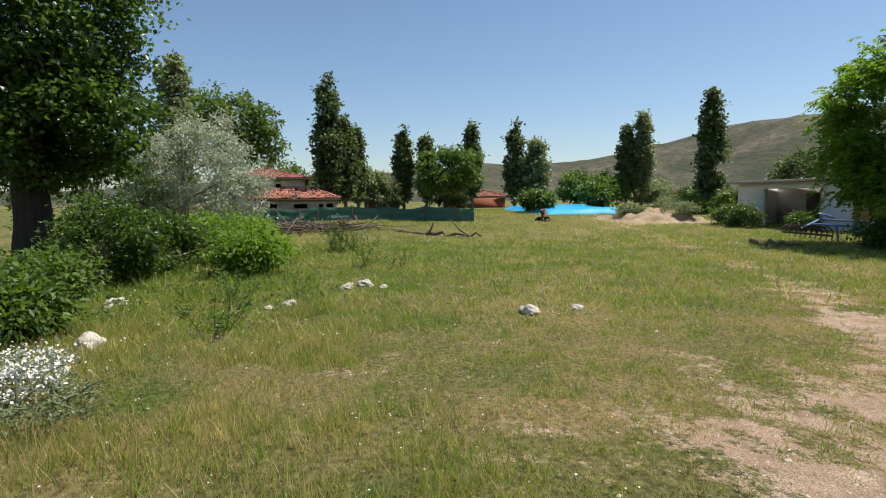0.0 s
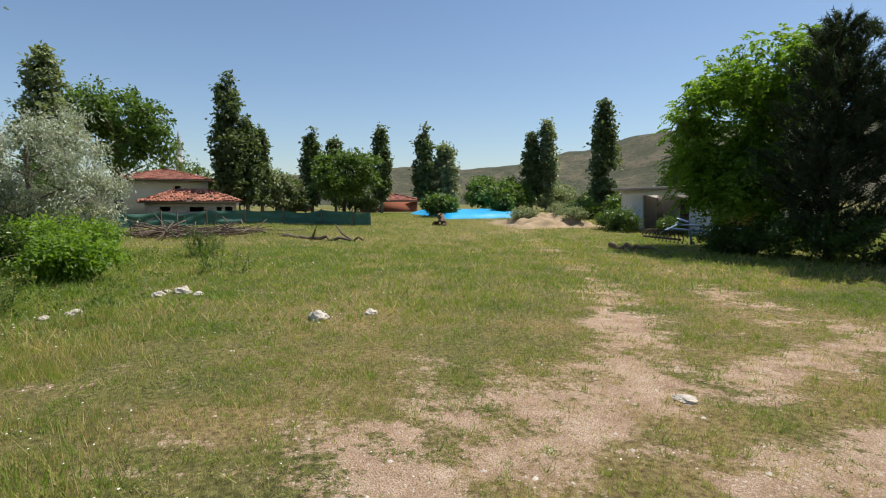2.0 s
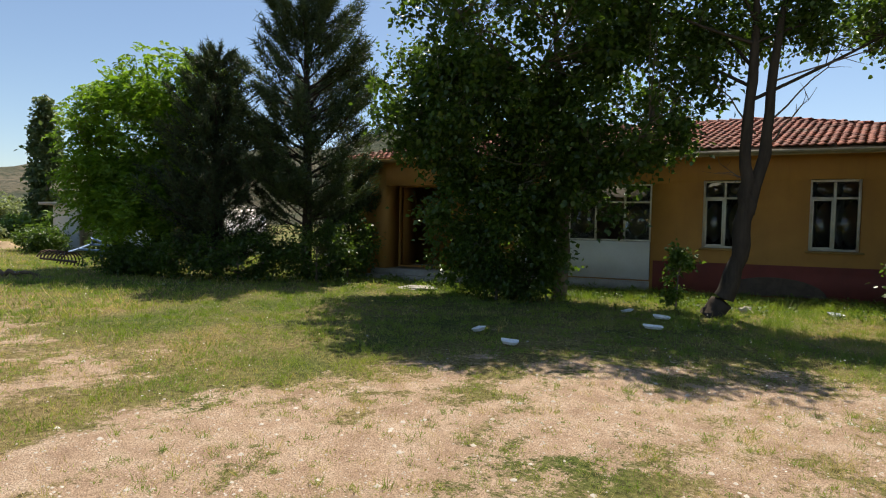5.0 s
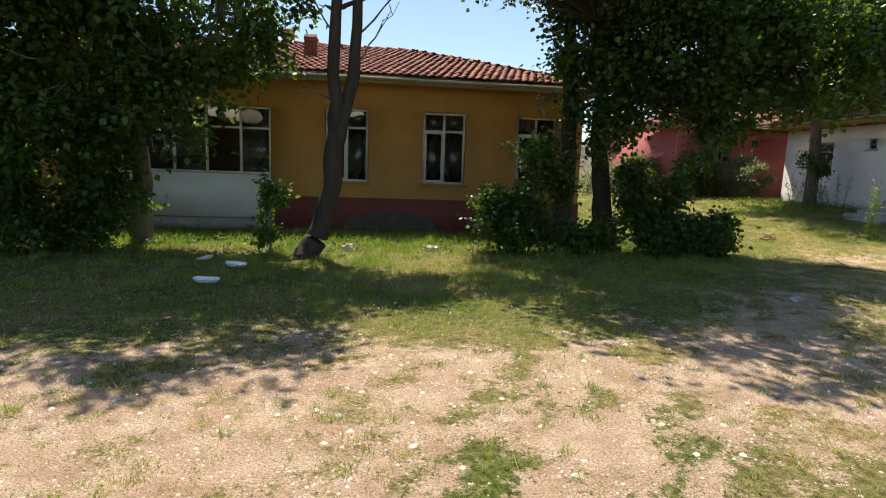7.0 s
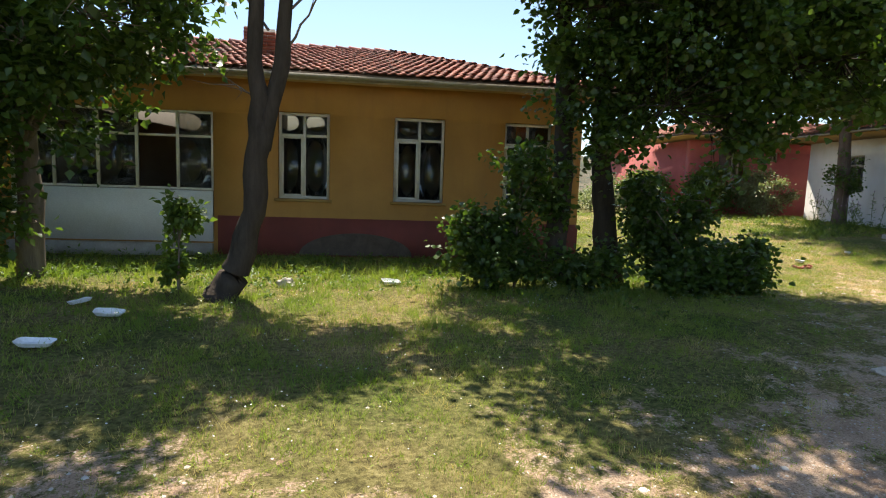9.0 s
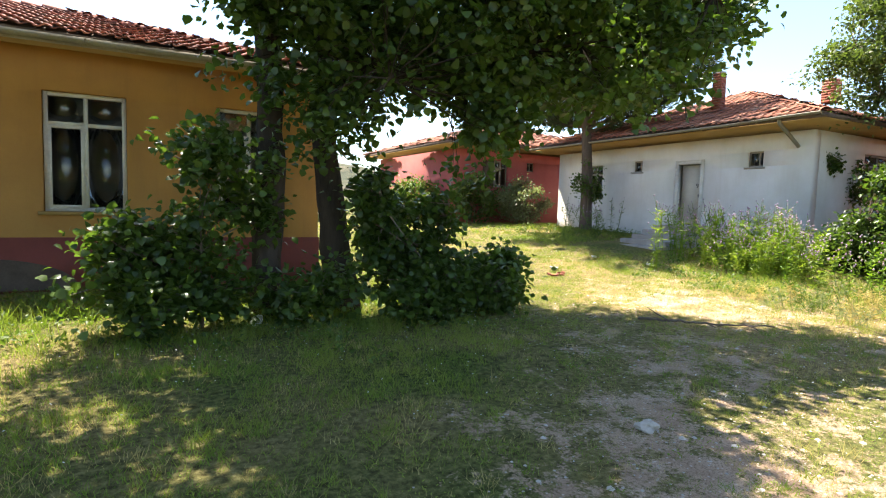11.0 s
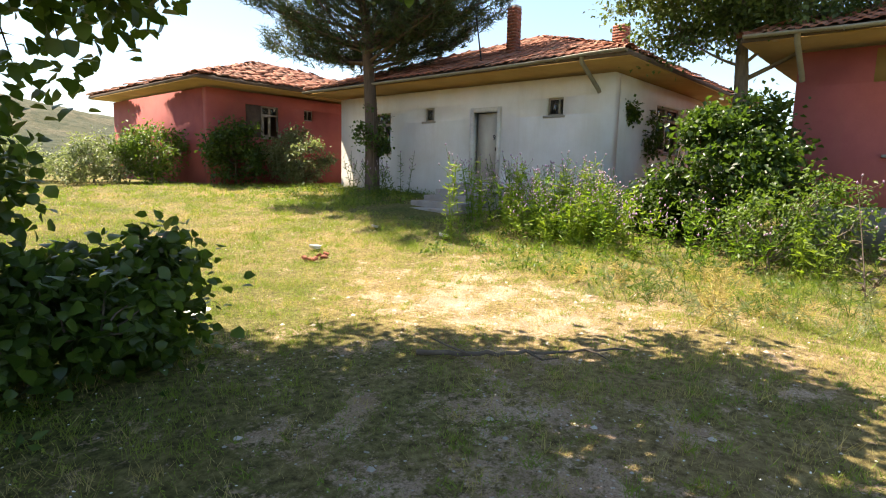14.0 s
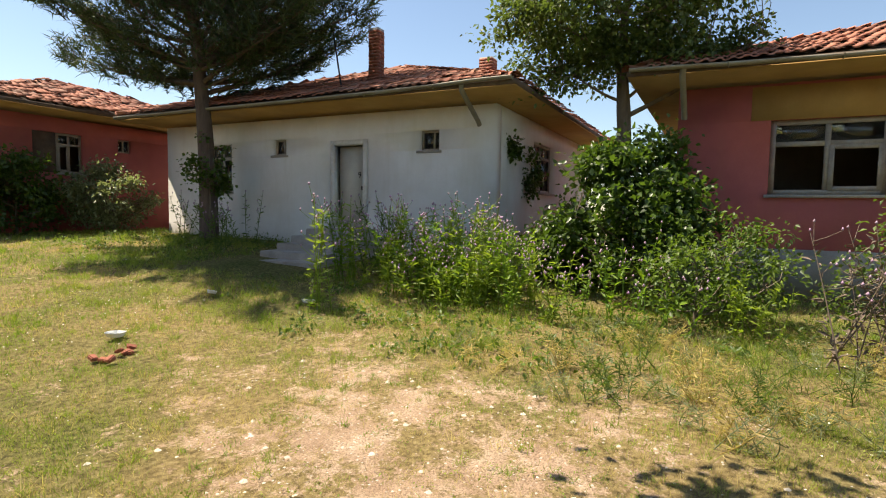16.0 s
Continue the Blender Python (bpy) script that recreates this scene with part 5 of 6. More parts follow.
# field edge
broadleaf("poplar_tree", (-19.8, -12.6, 0), [(0, 0, -0.1), (0.05, 0, 1.5), (-0.1, 0, 3.5), (0.1, 0.1, 8.0)], [0.45, 0.38, 0.3, 0.06],
          [(0.2, 0.3, 6.3, 2.4, 2.5, 3.0), (0.6, 0.9, 3.6, 1.9, 1.9, 1.6), (-0.4, -0.8, 4.0, 2.4, 2.4, 2.0), (0, 0, 9.4, 1.6, 1.6, 2.0)],
          720, 80, 0.10, 0.09, 0.45, M_BARK_DARK, M_LEAF_MULB, "large dark black poplar at the field edge", limbs=22, seed=61, low=0.22, gaps=-0.25)
broadleaf("silver_oleaster", (-26.2, -10.6, 0), [(0, 0, -0.1), (0.1, 0, 1.2), (0, 0, 3.6)], [0.18, 0.14, 0.05],
          [(0, 0.3, 3.3, 1.8, 1.9, 1.8), (0.3, 1.5, 1.9, 1.4, 1.5, 1.2), (0.2, -1.0, 2.2, 1.5, 1.4, 1.4)],
          240, 85, 0.10, 0.035, 0.4, M_BARK, M_LEAF_SILVER, "silvery grey oleaster tree at the field edge", limbs=14, seed=62, low=0.15, gaps=0.02)
for n, (x, y, r, h, m) in enumerate([(-17.3, -10.3, 1.1, 1.7, 0), (-19.2, -9.6, 1.3, 1.3, 0), (-18.4, -7.6, 0.9, 1.0, 2), (-22, -8.8, 1.5, 1.3, 2), (-15.6, -10.9, 1.0, 0.8, 1), (-24.5, -13.2, 2.4, 3.6, 0), (-30, -13.5, 2.6, 4.4, 0), (-12.6, -9.9, 0.6, 0.7, 1)]):
    broadleaf("bush", (x, y, 0), [(0, 0, -0.05), (0, 0, h * 0.6)], [0.04, 0.012], [(0, 0, h * 0.52, r, r, h * 0.5)], int(55 + 25 * r), 70, 0.085, 0.045, 0.3, M_BARK, (M_LEAF_MULB, M_LEAF_SHRUB, M_LEAF_ROB)[m], "tangled green bush at the field edge", "bush", limbs=8, seed=70 + n, group="bushes at the field edge")


def tall_poplar(x, y, z, h, r, seed, mat=None, split=False):
    """A slim poplar seen far off: trunk and a columnar crown."""
    blobs = [(0, 0, h * 0.30, r * 0.85, r * 0.85, h * 0.2), (0, 0, h * 0.52, r, r, h * 0.22), (0, 0, h * 0.75, r * 0.7, r * 0.7, h * 0.18), (0, 0, h * 0.91, r * 0.36, r * 0.36, h * 0.1)]
    return broadleaf("slim_poplar", (x, y, z), [(0, 0, -0.2), (0.03, 0, h * 0.5), (0, 0, h * 0.96)], [0.16, 0.1, 0.02], blobs, int(32 * h), 20, 0.24, 0.17, 0.36, M_BARK, mat or M_LEAF_FAR,
                     "slim columnar poplar beyond the field", "poplar tree", limbs=6, seed=seed, shell=0.4, group="poplars beyond the field", gaps=-0.3)


for n, (x, y, z, top, r, m) in enumerate([(-52.8, -4.7, 0.7, 12.2, 1.35, None), (-53.4, -3.4, 0.7, 9.0, 1.0, None), (-55, -2.2, 0.7, 8.2, 0.75, None), (-59, 2.6, 0.7, 8.8, 1.0, None), (-58, 4.7, 0.7, 8.2, 0.9, None),
                                           (-56, 8.7, 0.7, 8.9, 1.0, None), (-54, 12.3, 0.7, 8.8, 1.0, None), (-54, 14.4, 0.7, 7.3, 1.5, M_LEAF_PALE), (-51.4, 24.0, 0.7, 9.8, 0.9, M_LEAF_PALE), (-51.9, 22.6, 0.7, 8.3, 0.9, None), (-39.9, 22.1, 0.4, 9.4, 1.0, None), (-40.2, -13.8, 0.5, 10.2, 1.4, M_LEAF_PALE)]):
    tall_poplar(x, y, z, top - z, r, 90 + n, m)
broadleaf("acacia_tree", (-48, -11.9, 0.6), [(0, 0, -0.2), (0.1, 0, 3), (0, 0, 7.5)], [0.3, 0.22, 0.06], [(0, 1.0, 7.0, 2.6, 2.4, 1.9), (0.5, 2.6, 5.4, 1.6, 1.5, 1.4), (0, -1.2, 7.4, 2.2, 2.0, 1.9), (0, 0.3, 4.6, 2.2, 2.0, 1.3)], 220, 40, 0.22, 0.15, 0.5, M_BARK, M_LEAF_FARG, "broad green acacia behind the shed", limbs=14, seed=110)
broadleaf("round_tree", (-39.5, 2.1, 0.43), [(0, 0, -0.2), (-0.05, 0.1, 1.2), (0, 0.2, 3.4)], [0.14, 0.11, 0.04], [(0, 0.1, 3.1, 1.9, 2.1, 1.5), (0, 1.4, 3.4, 1.0, 1.1, 1.0), (0, -0.6, 2.5, 1.4, 1.5, 0.9)], 190, 55, 0.15, 0.1, 0.38, M_BARK_DARK, M_LEAF_FARG, "rounded dark green fruit tree in the field", limbs=12, seed=111)
for n, (x, y, z, w, h, m) in enumerate([(-52, 17.5, 0.7, 2.2, 3.3, 1), (-52, 20, 0.7, 2.4, 3.5, 1), (-55, 26, 0.7, 2.2, 2.7, 2), (-57, 28.5, 0.7, 2.4, 3.0, 2), (-58, 0.2, 0.7, 2.0, 3.0, 0), (-57, -0.8, 0.7, 1.6, 4.0, 2), (-60, 7, 0.7, 2.3, 2.9, 0), (-44, 10.2, 0.6, 1.3, 1.6, 1), (-46, 16, 0.5, 1.2, 2.4, 1), (-66, -10, 0.8, 3.5, 5.5, 1), (-68, -4, 0.8, 3.5, 5.2, 0), (-72, 0, 0.8, 3.6, 4.5, 1), (-44, 24.5, 0.5, 1.8, 1.6, 1), (-40, 20.2, 0.4, 1.4, 1.1, 1), (-36, 21, 0.4, 1.3, 1.5, 1), (-47, 27, 0.7, 2.2, 2.0, 0), (-38, 28, 0.5, 2.2, 4.2, 0)]):
    broadleaf("orchard_tree", (x, y, z), [(0, 0, -0.2), (0, 0, h * 0.4), (0, 0, h * 0.8)], [0.1, 0.08, 0.02], [(0, 0, h * 0.6, w * 0.9, w, h * 0.42), (0.2, w * 0.4, h * 0.45, w * 0.7, w * 0.7, h * 0.35)], int(60 + 30 * w), 26, 0.22, 0.15, 0.42, M_BARK, (M_LEAF_FAR, M_LEAF_FARG, M_LEAF_PALE)[m], "round green tree beyond the field", "tree", limbs=6, seed=120 + n, group="trees beyond the field")

# ---- far things ----
def hills():
    rng = np.random.default_rng(2)
    m, N, L, P = material("hill_steppe")
    f1, f2 = nz(N, L, 0.035, 9, 0.7), nz(N, L, 0.35, 6, 0.7)
    c = ramp(N, L, f1, [(0.36, (0.036, 0.046, 0.02)), (0.5, (0.075, 0.072, 0.036)), (0.62, (0.145, 0.115, 0.072))])
    c = mixc(N, L, ramp(N, L, f2, [(0.48, (0, 0, 0)), (0.6, (0.8, 0.8, 0.8))]), c, (0.028, 0.038, 0.016))
    L.new(c, P.inputs["Base Color"])
    P.inputs["Roughness"].default_value = 1.0
    bump(N, L, P, f1, 1.0, 3.0)
    az = np.linspace(radians(-115), radians(115), 260)      # from -x, turning towards +y
    ridge_az = np.radians([-115, -60, -20, 2, 12, 16, 20, 30, 38, 44, 52, 70, 95, 115])
    ridge_h = np.array([9, 8, 10, 19, 23.5, 25, 23.5, 28, 34, 41, 52, 52, 34, 20])
    prof = np.interp(az, ridge_az, ridge_h)
    V = []
    ks = np.linspace(0, 1, 46)
    for i, a in enumerate(az):
        for k in ks:
            r = 170 + 260 * k
            x, y = -5 - math.cos(a) * r, -6 + math.sin(a) * r
            n1 = noise.fractal(Vector((x, y, 0)) * 0.012, 1.0, 2.1, 6)
            n2 = noise.fractal(Vector((x, y, 7)) * 0.05, 0.9, 2.1, 5)
            h = prof[i] * smoothstep(0.05, 0.62, k) * (1 - 0.35 * smoothstep(0.62, 1, k))
            V.append((x, y, h * (1 + 0.22 * n1) + n2 * 1.0 * float(smoothstep(0.1, 0.5, k)) - 2.5))
    n, kk = len(az), len(ks)
    i, j = np.meshgrid(np.arange(n - 1), np.arange(kk - 1), indexing="ij")
    q = np.stack([i * kk + j, i * kk + j + 1, (i + 1) * kk + j + 1, (i + 1) * kk + j], -1).reshape(-1, 4)
    return tagged(part("hills_backdrop", fast_mesh("hills_backdrop", V, quads=q, smooth=True), m), "dry steppe hills with scattered scrub", "hills", kind="structure")


hills()
# low shed with old tiles
shed = thing("cattle_shed", (-52, -7.3, 0.6), "low plastered shed with old tiled roof", "shed")
sy0, sy1 = -10.6, -4.3
sh_holes = [(-9.6, -8.9, 1.1, 1.45), (-7.6, -6.6, 1.05, 1.42), (-5.7, -5.35, 1.1, 1.4), (-5.2 + 0.1, -4.6, 1.05, 1.42)]
part("wall_front", boxes("wall_front", wall_items("y", sy0, sy1, -50.2, -50.0, 0.3, 1.72, sh_holes)), M_CONC, shed)
part("wall_back", boxes("wall_back", wall_items("y", sy0, sy1, -54.2, -54.0, 0.3, 1.72)), M_CONC, shed)
part("wall_side", boxes("wall_side", wall_items("x", -54.0, -50.2, sy1 - 0.2, sy1, 0.3, 1.72)), M_CONC, shed)
part("wall_side", boxes("wall_side", wall_items("x", -54.0, -50.2, sy0, sy0 + 0.2, 0.3, 1.72)), M_CONC, shed)
hip_roof(shed, -54.6, -49.6, sy0 - 0.4, sy1 + 0.35, 1.80, 0.95, "y", M_TILE_OLD, rough=0.05, gaps=0.04, seed=41, w=0.3, l=0.42)


def village_house(x0, x1, y0, y1, z0, z1, rise, wall_mat, label, axis_="y", win=()):
    h = thing("village_house", ((x0 + x1) / 2, (y0 + y1) / 2, z0), label, "house")
    part("wall", boxes("wall", wall_items("y", y0, y1, x1 - 0.3, x1, z0 - 0.5, z1, win)), wall_mat, h)
    part("wall", boxes("wall", wall_items("y", y0, y1, x0, x0 + 0.3, z0 - 0.5, z1)), wall_mat, h)
    part("wall", boxes("wall", wall_items("x", x0 + 0.3, x1 - 0.3, y0, y0 + 0.3, z0 - 0.5, z1)), wall_mat, h)
    part("wall", boxes("wall", wall_items("x", x0 + 0.3, x1 - 0.3, y1 - 0.3, y1, z0 - 0.5, z1)), wall_mat, h)
    hip_roof(h, x0 - 0.5, x1 + 0.5, y0 - 0.5, y1 + 0.5, z1 + 0.1, rise, axis_, M_TILE, w=0.34, l=0.48, seed=int(abs(x0)))
    return h


M_CREAM = plain("plaster_cream", (0.62, 0.55, 0.45), (0.5, 0.44, 0.36), 0.8)
village_house(-69, -61, -14.5, -6.9, 0.8, 3.75, 1.15, M_CREAM, "cream plastered house with red hip roof", win=[(-9.6, -9.1, 2.9, 3.3)])
village_house(-69, -62, 9.3, 14.2, 0.6, 1.75, 0.95, M_BRICK, "low red brick house with tiled roof")
village_house(-78, -71, 0.6, 4.0, 0.6, 3.2, 1.0, M_BRICK, "red roofed house behind poplars")
village_house(-62, -56, 34, 39, 0.4, 1.9, 0.8, M_CREAM, "small house with red roof behind shed")
# minaret
mnr = thing("minaret", (-110.2, -13.4, -1), "slender grey stone minaret with pointed cap", "minaret")
v, f = tubes([(np.array([(-110.2, -13.4, z) for z in (-1, 8.3, 8.5, 8.9, 9.0, 11.2, 11.3, 14.2)]), np.array([0.75, 0.62, 0.95, 0.95, 0.55, 0.5, 0.55, 0.02]))], 16)
part("shaft", fast_mesh("shaft", v, quads=f), M_MINARET, mnr)

# white outbuilding with an open bay
ob_ = thing("outbuilding", (-28.5, 20, 0.1), "white flat-roofed outbuilding with an open bay", "outbuilding")
oy, ox0, ox1 = 17.6, -32.0, -22.5
part("wall_front", boxes("wall_front", wall_items("x", ox0, ox1, oy, oy + 0.3, -0.2, 2.35, [(-30.2, -26.6, 0.0, 2.05)])), M_WHITE, ob_)
part("wall_front_ochre", boxes("wall_front_ochre", [(-25.0, ox1, oy - 0.012, oy - 0.004, -0.2, 2.2)]), M_SOFFIT, ob_)
part("wall_side", boxes("wall_side", wall_items("y", oy + 0.3, 22.5, ox0, ox0 + 0.3, -0.2, 2.35)), M_WHITE, ob_)
part("wall_side", boxes("wall_side", wall_items("y", oy + 0.3, 22.5, ox1 - 0.3, ox1, -0.2, 2.35)), M_WHITE, ob_)
part("wall_back", boxes("wall_back", wall_items("x", ox0 + 0.3, ox1 - 0.3, 20.0, 20.3, -0.2, 2.35)), M_WHITE, ob_)
part("back_door", boxes("back_door", [(-29.7, -28.9, 19.95, 19.99, 0.0, 1.8)]), M_DECK, ob_)
part("roof_slab", boxes("roof_slab", [(ox0 - 0.35, ox1 + 0.3, oy - 0.5, 22.8, 2.36, 2.50)]), M_CONC, ob_, "flat concrete roof slab")
for n, (x, y, r, h) in enumerate([(-29.3, 15.9, 1.05, 1.35), (-26.3, 16.3, 0.6, 0.85), (-31.0, 16.3, 0.9, 1.2)]):
    broadleaf("bush", (x, y, 0), [(0, 0, -0.05), (0, 0, h * 0.6)], [0.04, 0.012], [(0, 0, h * 0.5, r, r, h * 0.5)], 60, 50, 0.1, 0.06, 0.3, M_BARK, M_LEAF_MULB, "dark bush before the outbuilding", "bush", limbs=6, seed=150 + n, group="bushes before the outbuilding")

# ---- stones, litter and other loose things ----
def rock_mesh(r, flat, seed, sub=3):
    bm = bmesh.new()
    bmesh.ops.create_icosphere(bm, subdivisions=sub, radius=1)
    o = Vector((seed * 3.1, seed * 1.7, 0))
    for v in bm.verts:
        k = 1 + 0.5 * noise.noise(v.co * 1.3 + o) + 0.22 * noise.noise(v.co * 3.5 + o)
        v.co = Vector((v.co.x * r * k, v.co.y * r * 0.8 * k, max(v.co.z, -0.45) * r * flat * k))
    return bm


def rock(name, x, y, r, flat, seed, label, mat=None):
    bm = rock_mesh(r, flat, seed)
    bmesh.ops.translate(bm, verts=list(bm.verts), vec=(x, y, G(x, y) + r * flat * 0.3))
    for f in bm.faces:
        f.smooth = r < 0.05
    return tagged(part(name, bm, mat or M_STONE), label, "stone")


rock("stone", -12.45, -3.1, 0.17, 0.55, 1, "pale limestone lying in the grass")
rock("stone", -12.54, -2.3, 0.12, 0.4, 2, "small flat pale stone in the grass")
rock("stone", -7.97, -0.56, 0.10, 0.35, 3, "flat pale stone on bare soil")
rock("stone", -6.7, 1.2, 0.07, 0.35, 4, "grey stone on bare soil", M_CONC)
rock("stone", 5.1, 8.18, 0.08, 0.5, 5, "pale stone on shaded soil")
for n, (x, y, r) in enumerate([(-15.6, -5.6, 0.14), (-15.9, -5.2, 0.18), (-15.4, -4.9, 0.10), (-16.1, -5.5, 0.09), (-14.2, -6.6, 0.13), (-13.9, -6.9, 0.09)]):
    rock("stone", x, y, r, 0.5, 10 + n, "pale stone half sunk in grass")
rock("stone", -12.1, -8.8, 0.2, 0.6, 21, "pale rough stone among the weeds")
rock("stone", -15.0, -9.4, 0.2, 0.5, 22, "pale rough stone among the weeds")
rock("stone", -1.1, 12.4, 0.14, 0.8, 23, "grey stone by the school wall")
rock("stone", -8.9, 12.7, 0.5, 0.12, 24, "flat pale stone slab before the porch", M_CONC)


def tray(x, y, turn, w, l, tilt, label):
    """A shallow white foam tray with a raised rim."""
    bm = bmesh.new()
    def ring(k, z):
        return [bm.verts.new((math.copysign(abs(math.cos(a)) ** 0.45, math.cos(a)) * l / 2 * k, math.copysign(abs(math.sin(a)) ** 0.45, math.sin(a)) * w / 2 * k, z)) for a in np.linspace(0, 2 * math.pi, 28, endpoint=False)]
    rings = [ring(0.75, 0.0), ring(0.97, 0.035), ring(1.0, 0.04), ring(1.0, 0.034), ring(0.78, -0.006)]
    for a, b in zip(rings, rings[1:]):
        for i in range(28):
            bm.faces.new((a[i], a[(i + 1) % 28], b[(i + 1) % 28], b[i]))
    bm.faces.new(rings[0])
    bm.faces.new(rings[-1][::-1])
    for v in bm.verts:
        v.co.z += 0.012 * noise.noise(v.co * 9 + Vector((x, y, 0)))
    bmesh.ops.transform(bm, matrix=Matrix.Translation((x, y, G(x, y) + 0.05)) @ Euler((radians(tilt), radians(tilt * 0.6), radians(turn))).to_matrix().to_4x4(), verts=list(bm.verts))
    return tagged(part("foam_tray", bm, M_FOAM), label, "foam tray")


for n, (x, y, a, w, l, t) in enumerate([(-4.7, 6.76, 20, 0.2, 0.34, 8), (-5.41, 7.48, 80, 0.2, 0.36, -6), (-2.75, 10.2, 10, 0.24, 0.42, 8), (-2.86, 9.0, 5, 0.22, 0.44, 5), (-3.4, 10.9, 50, 0.22, 0.35, -10), (0.52, 12.6, 15, 0.25, 0.42, 8), (3.7, 12.5, 30, 0.22, 0.34, 20), (3.2, 12.4, 80, 0.2, 0.3, -15)]):
    tray(x, y, a, w * 0.75, l * 0.75, t, "dirty white foam tray lying in grass")
tray(7.25, 13.1, 35, 0.24, 0.36, 6, "white foam tray on dry grass")
tray(10.4, 15.6, 15, 0.14, 0.22, 6, "white foam tray on dry grass")
tray(12.8, 14.9, 60, 0.16, 0.28, 9, "white foam tray among the weeds")
tray(12.4, 16.4, 60, 0.12, 0.22, 9, "small white foam scrap on dry grass")

rub = thing("brick_rubble", (10, 14.96, G(10, 14.96)), "broken red bricks on dry grass", "rubble")
for n in range(7):
    rng_ = random.Random(n)
    bm = soft_box(-0.045, 0.045, -0.032, 0.032, -0.02, 0.02, 0.01, 0.01, n)
    bmesh.ops.transform(bm, matrix=Matrix.Translation((10 + rng_.uniform(-0.25, 0.25), 14.96 + rng_.uniform(-0.12, 0.12), G(10, 14.96) + 0.03 + 0.02 * (n % 3))) @ Euler((rng_.uniform(-0.4, 0.4), rng_.uniform(-0.4, 0.4), rng_.uniform(0, 3))).to_matrix().to_4x4(), verts=list(bm.verts))
    part("brick", bm, M_BRICK, rub)


def stick(name, pts, r, mat, label, category, forks=0, seed=0):
    rng = np.random.default_rng(seed)
    p = np.array(pts, float)
    k = np.linspace(0, len(p) - 1, 5 * len(p))
    q = np.stack([np.interp(k, np.arange(len(p)), p[:, a]) for a in range(3)], 1) + rng.normal(size=(len(k), 3)) * r * 0.5
    paths = [(q, np.linspace(r, r * 0.35, len(k)))]
    for _ in range(forks):
        a = q[rng.integers(len(q) // 4, len(q) - 2)]
        d = unit(rng.normal(size=3) * np.array([1, 1, 0.5]) + np.array([0, 0, 0.25]))
        ln = rng.uniform(0.2, 0.7) * np.linalg.norm(p[-1] - p[0]) * 0.4
        paths.append((np.array([a, a + d * ln * 0.5 + rng.normal(size=3) * 0.03, a + d * ln]), np.array([r * 0.5, r * 0.35, r * 0.15])))
    v, f = tubes(paths, 7)
    return tagged(part(name, fast_mesh(name, v, quads=f, smooth=True), mat), label, category)


z0 = G(8.2, 10.6) + 0.025
stick("fallen_branch", [(8.0, 10.9, z0), (8.3, 10.5, z0 + 0.02), (8.7, 10.25, z0), (9.2, 9.75, z0 + 0.03)], 0.022, M_DEAD, "thin dry branch lying on soil", "branch", 3, 1)
stick("fallen_log", [(-31.5, -2.3, 0.1), (-29.2, -0.8, 0.1), (-27.6, 0.9, 0.12)], 0.12, M_DEAD, "fallen dead log with broken twigs in grass", "log", 3, 2)
stick("tree_stump", [(-36.6, 7.6, 0.2), (-36.6, 7.62, 0.55), (-36.55, 7.6, 0.85)], 0.3, M_WOOD, "weathered tree stump in the grass", "stump", 3, 3)
stick("log_plank", [(-20.8, 8.4, 0.1), (-19.6, 9.4, 0.12)], 0.11, M_WOOD, "grey log lying in the grass", "log", 0, 4)
# heap of brushwood
brush = np.random.default_rng(6)
paths = []
for _ in range(260):
    c = np.array([-33.5, -6.4, 0.15]) + brush.normal(size=3) * np.array([0.9, 1.5, 0.16])
    c[2] = abs(c[2] - 0.1) + 0.2
    d = unit(brush.normal(size=3) * np.array([0.6, 1.3, 0.2])) * brush.uniform(0.5, 1.3)
    paths.append((np.array([c - d, c + brush.normal(size=3) * 0.06, c + d]), np.array([0.03, 0.022, 0.008]) * brush.uniform(0.5, 1.5)))
v, f = tubes(paths, 5)
tagged(part("brushwood_heap", fast_mesh("brushwood_heap", v, quads=f), M_DEAD), "heap of grey cut brushwood", "brushwood", kind="stuff")

# green net fence hung between posts
fence = thing("net_fence", (-38.5, -4, 0.4), "sagging dark green shade net on posts", "fence")
FP = [(-38.0, -10.4), (-38.6, -8.2), (-39.3, -5.9), (-39.6, -3.8), (-39.4, -1.6), (-38.6, 0.6), (-37.2, 2.2), (-37.0, 3.3)]
for n, ((ax_, ay_), (bx_, by_)) in enumerate(zip(FP, FP[1:])):
    za, zb = G(ax_, ay_), G(bx_, by_)
    v, f = tubes([(np.array([(ax_, ay_, za - 0.2), (ax_ + 0.02, ay_, za + 0.4), (ax_, ay_, za + 0.95)]), np.array([0.045, 0.04, 0.035]))], 8)
    part("post", fast_mesh("post", v, quads=f), M_WOOD, fence)
    V, nu, nv = [], 14, 8
    for i in range(nu):
        u = i / (nu - 1)
        for j in range(nv):
            k = j / (nv - 1)
            hgt = 0.85 - 0.22 * math.sin(math.pi * u) * (0.6 + 0.4 * math.sin(n * 2.1))
            bulge = 0.12 * noise.noise(Vector((u * 3 + n * 2, k * 3, 0)))
            V.append((ax_ + (bx_ - ax_) * u + bulge, ay_ + (by_ - ay_) * u, za + (zb - za) * u + hgt * k + 0.02))
    q = [(i * nv + j, (i + 1) * nv + j, (i + 1) * nv + j + 1, i * nv + j + 1) for i in range(nu - 1) for j in range(nv - 1)]
    net = part("net", fast_mesh("net", V, quads=q, smooth=True), M_NET, fence)


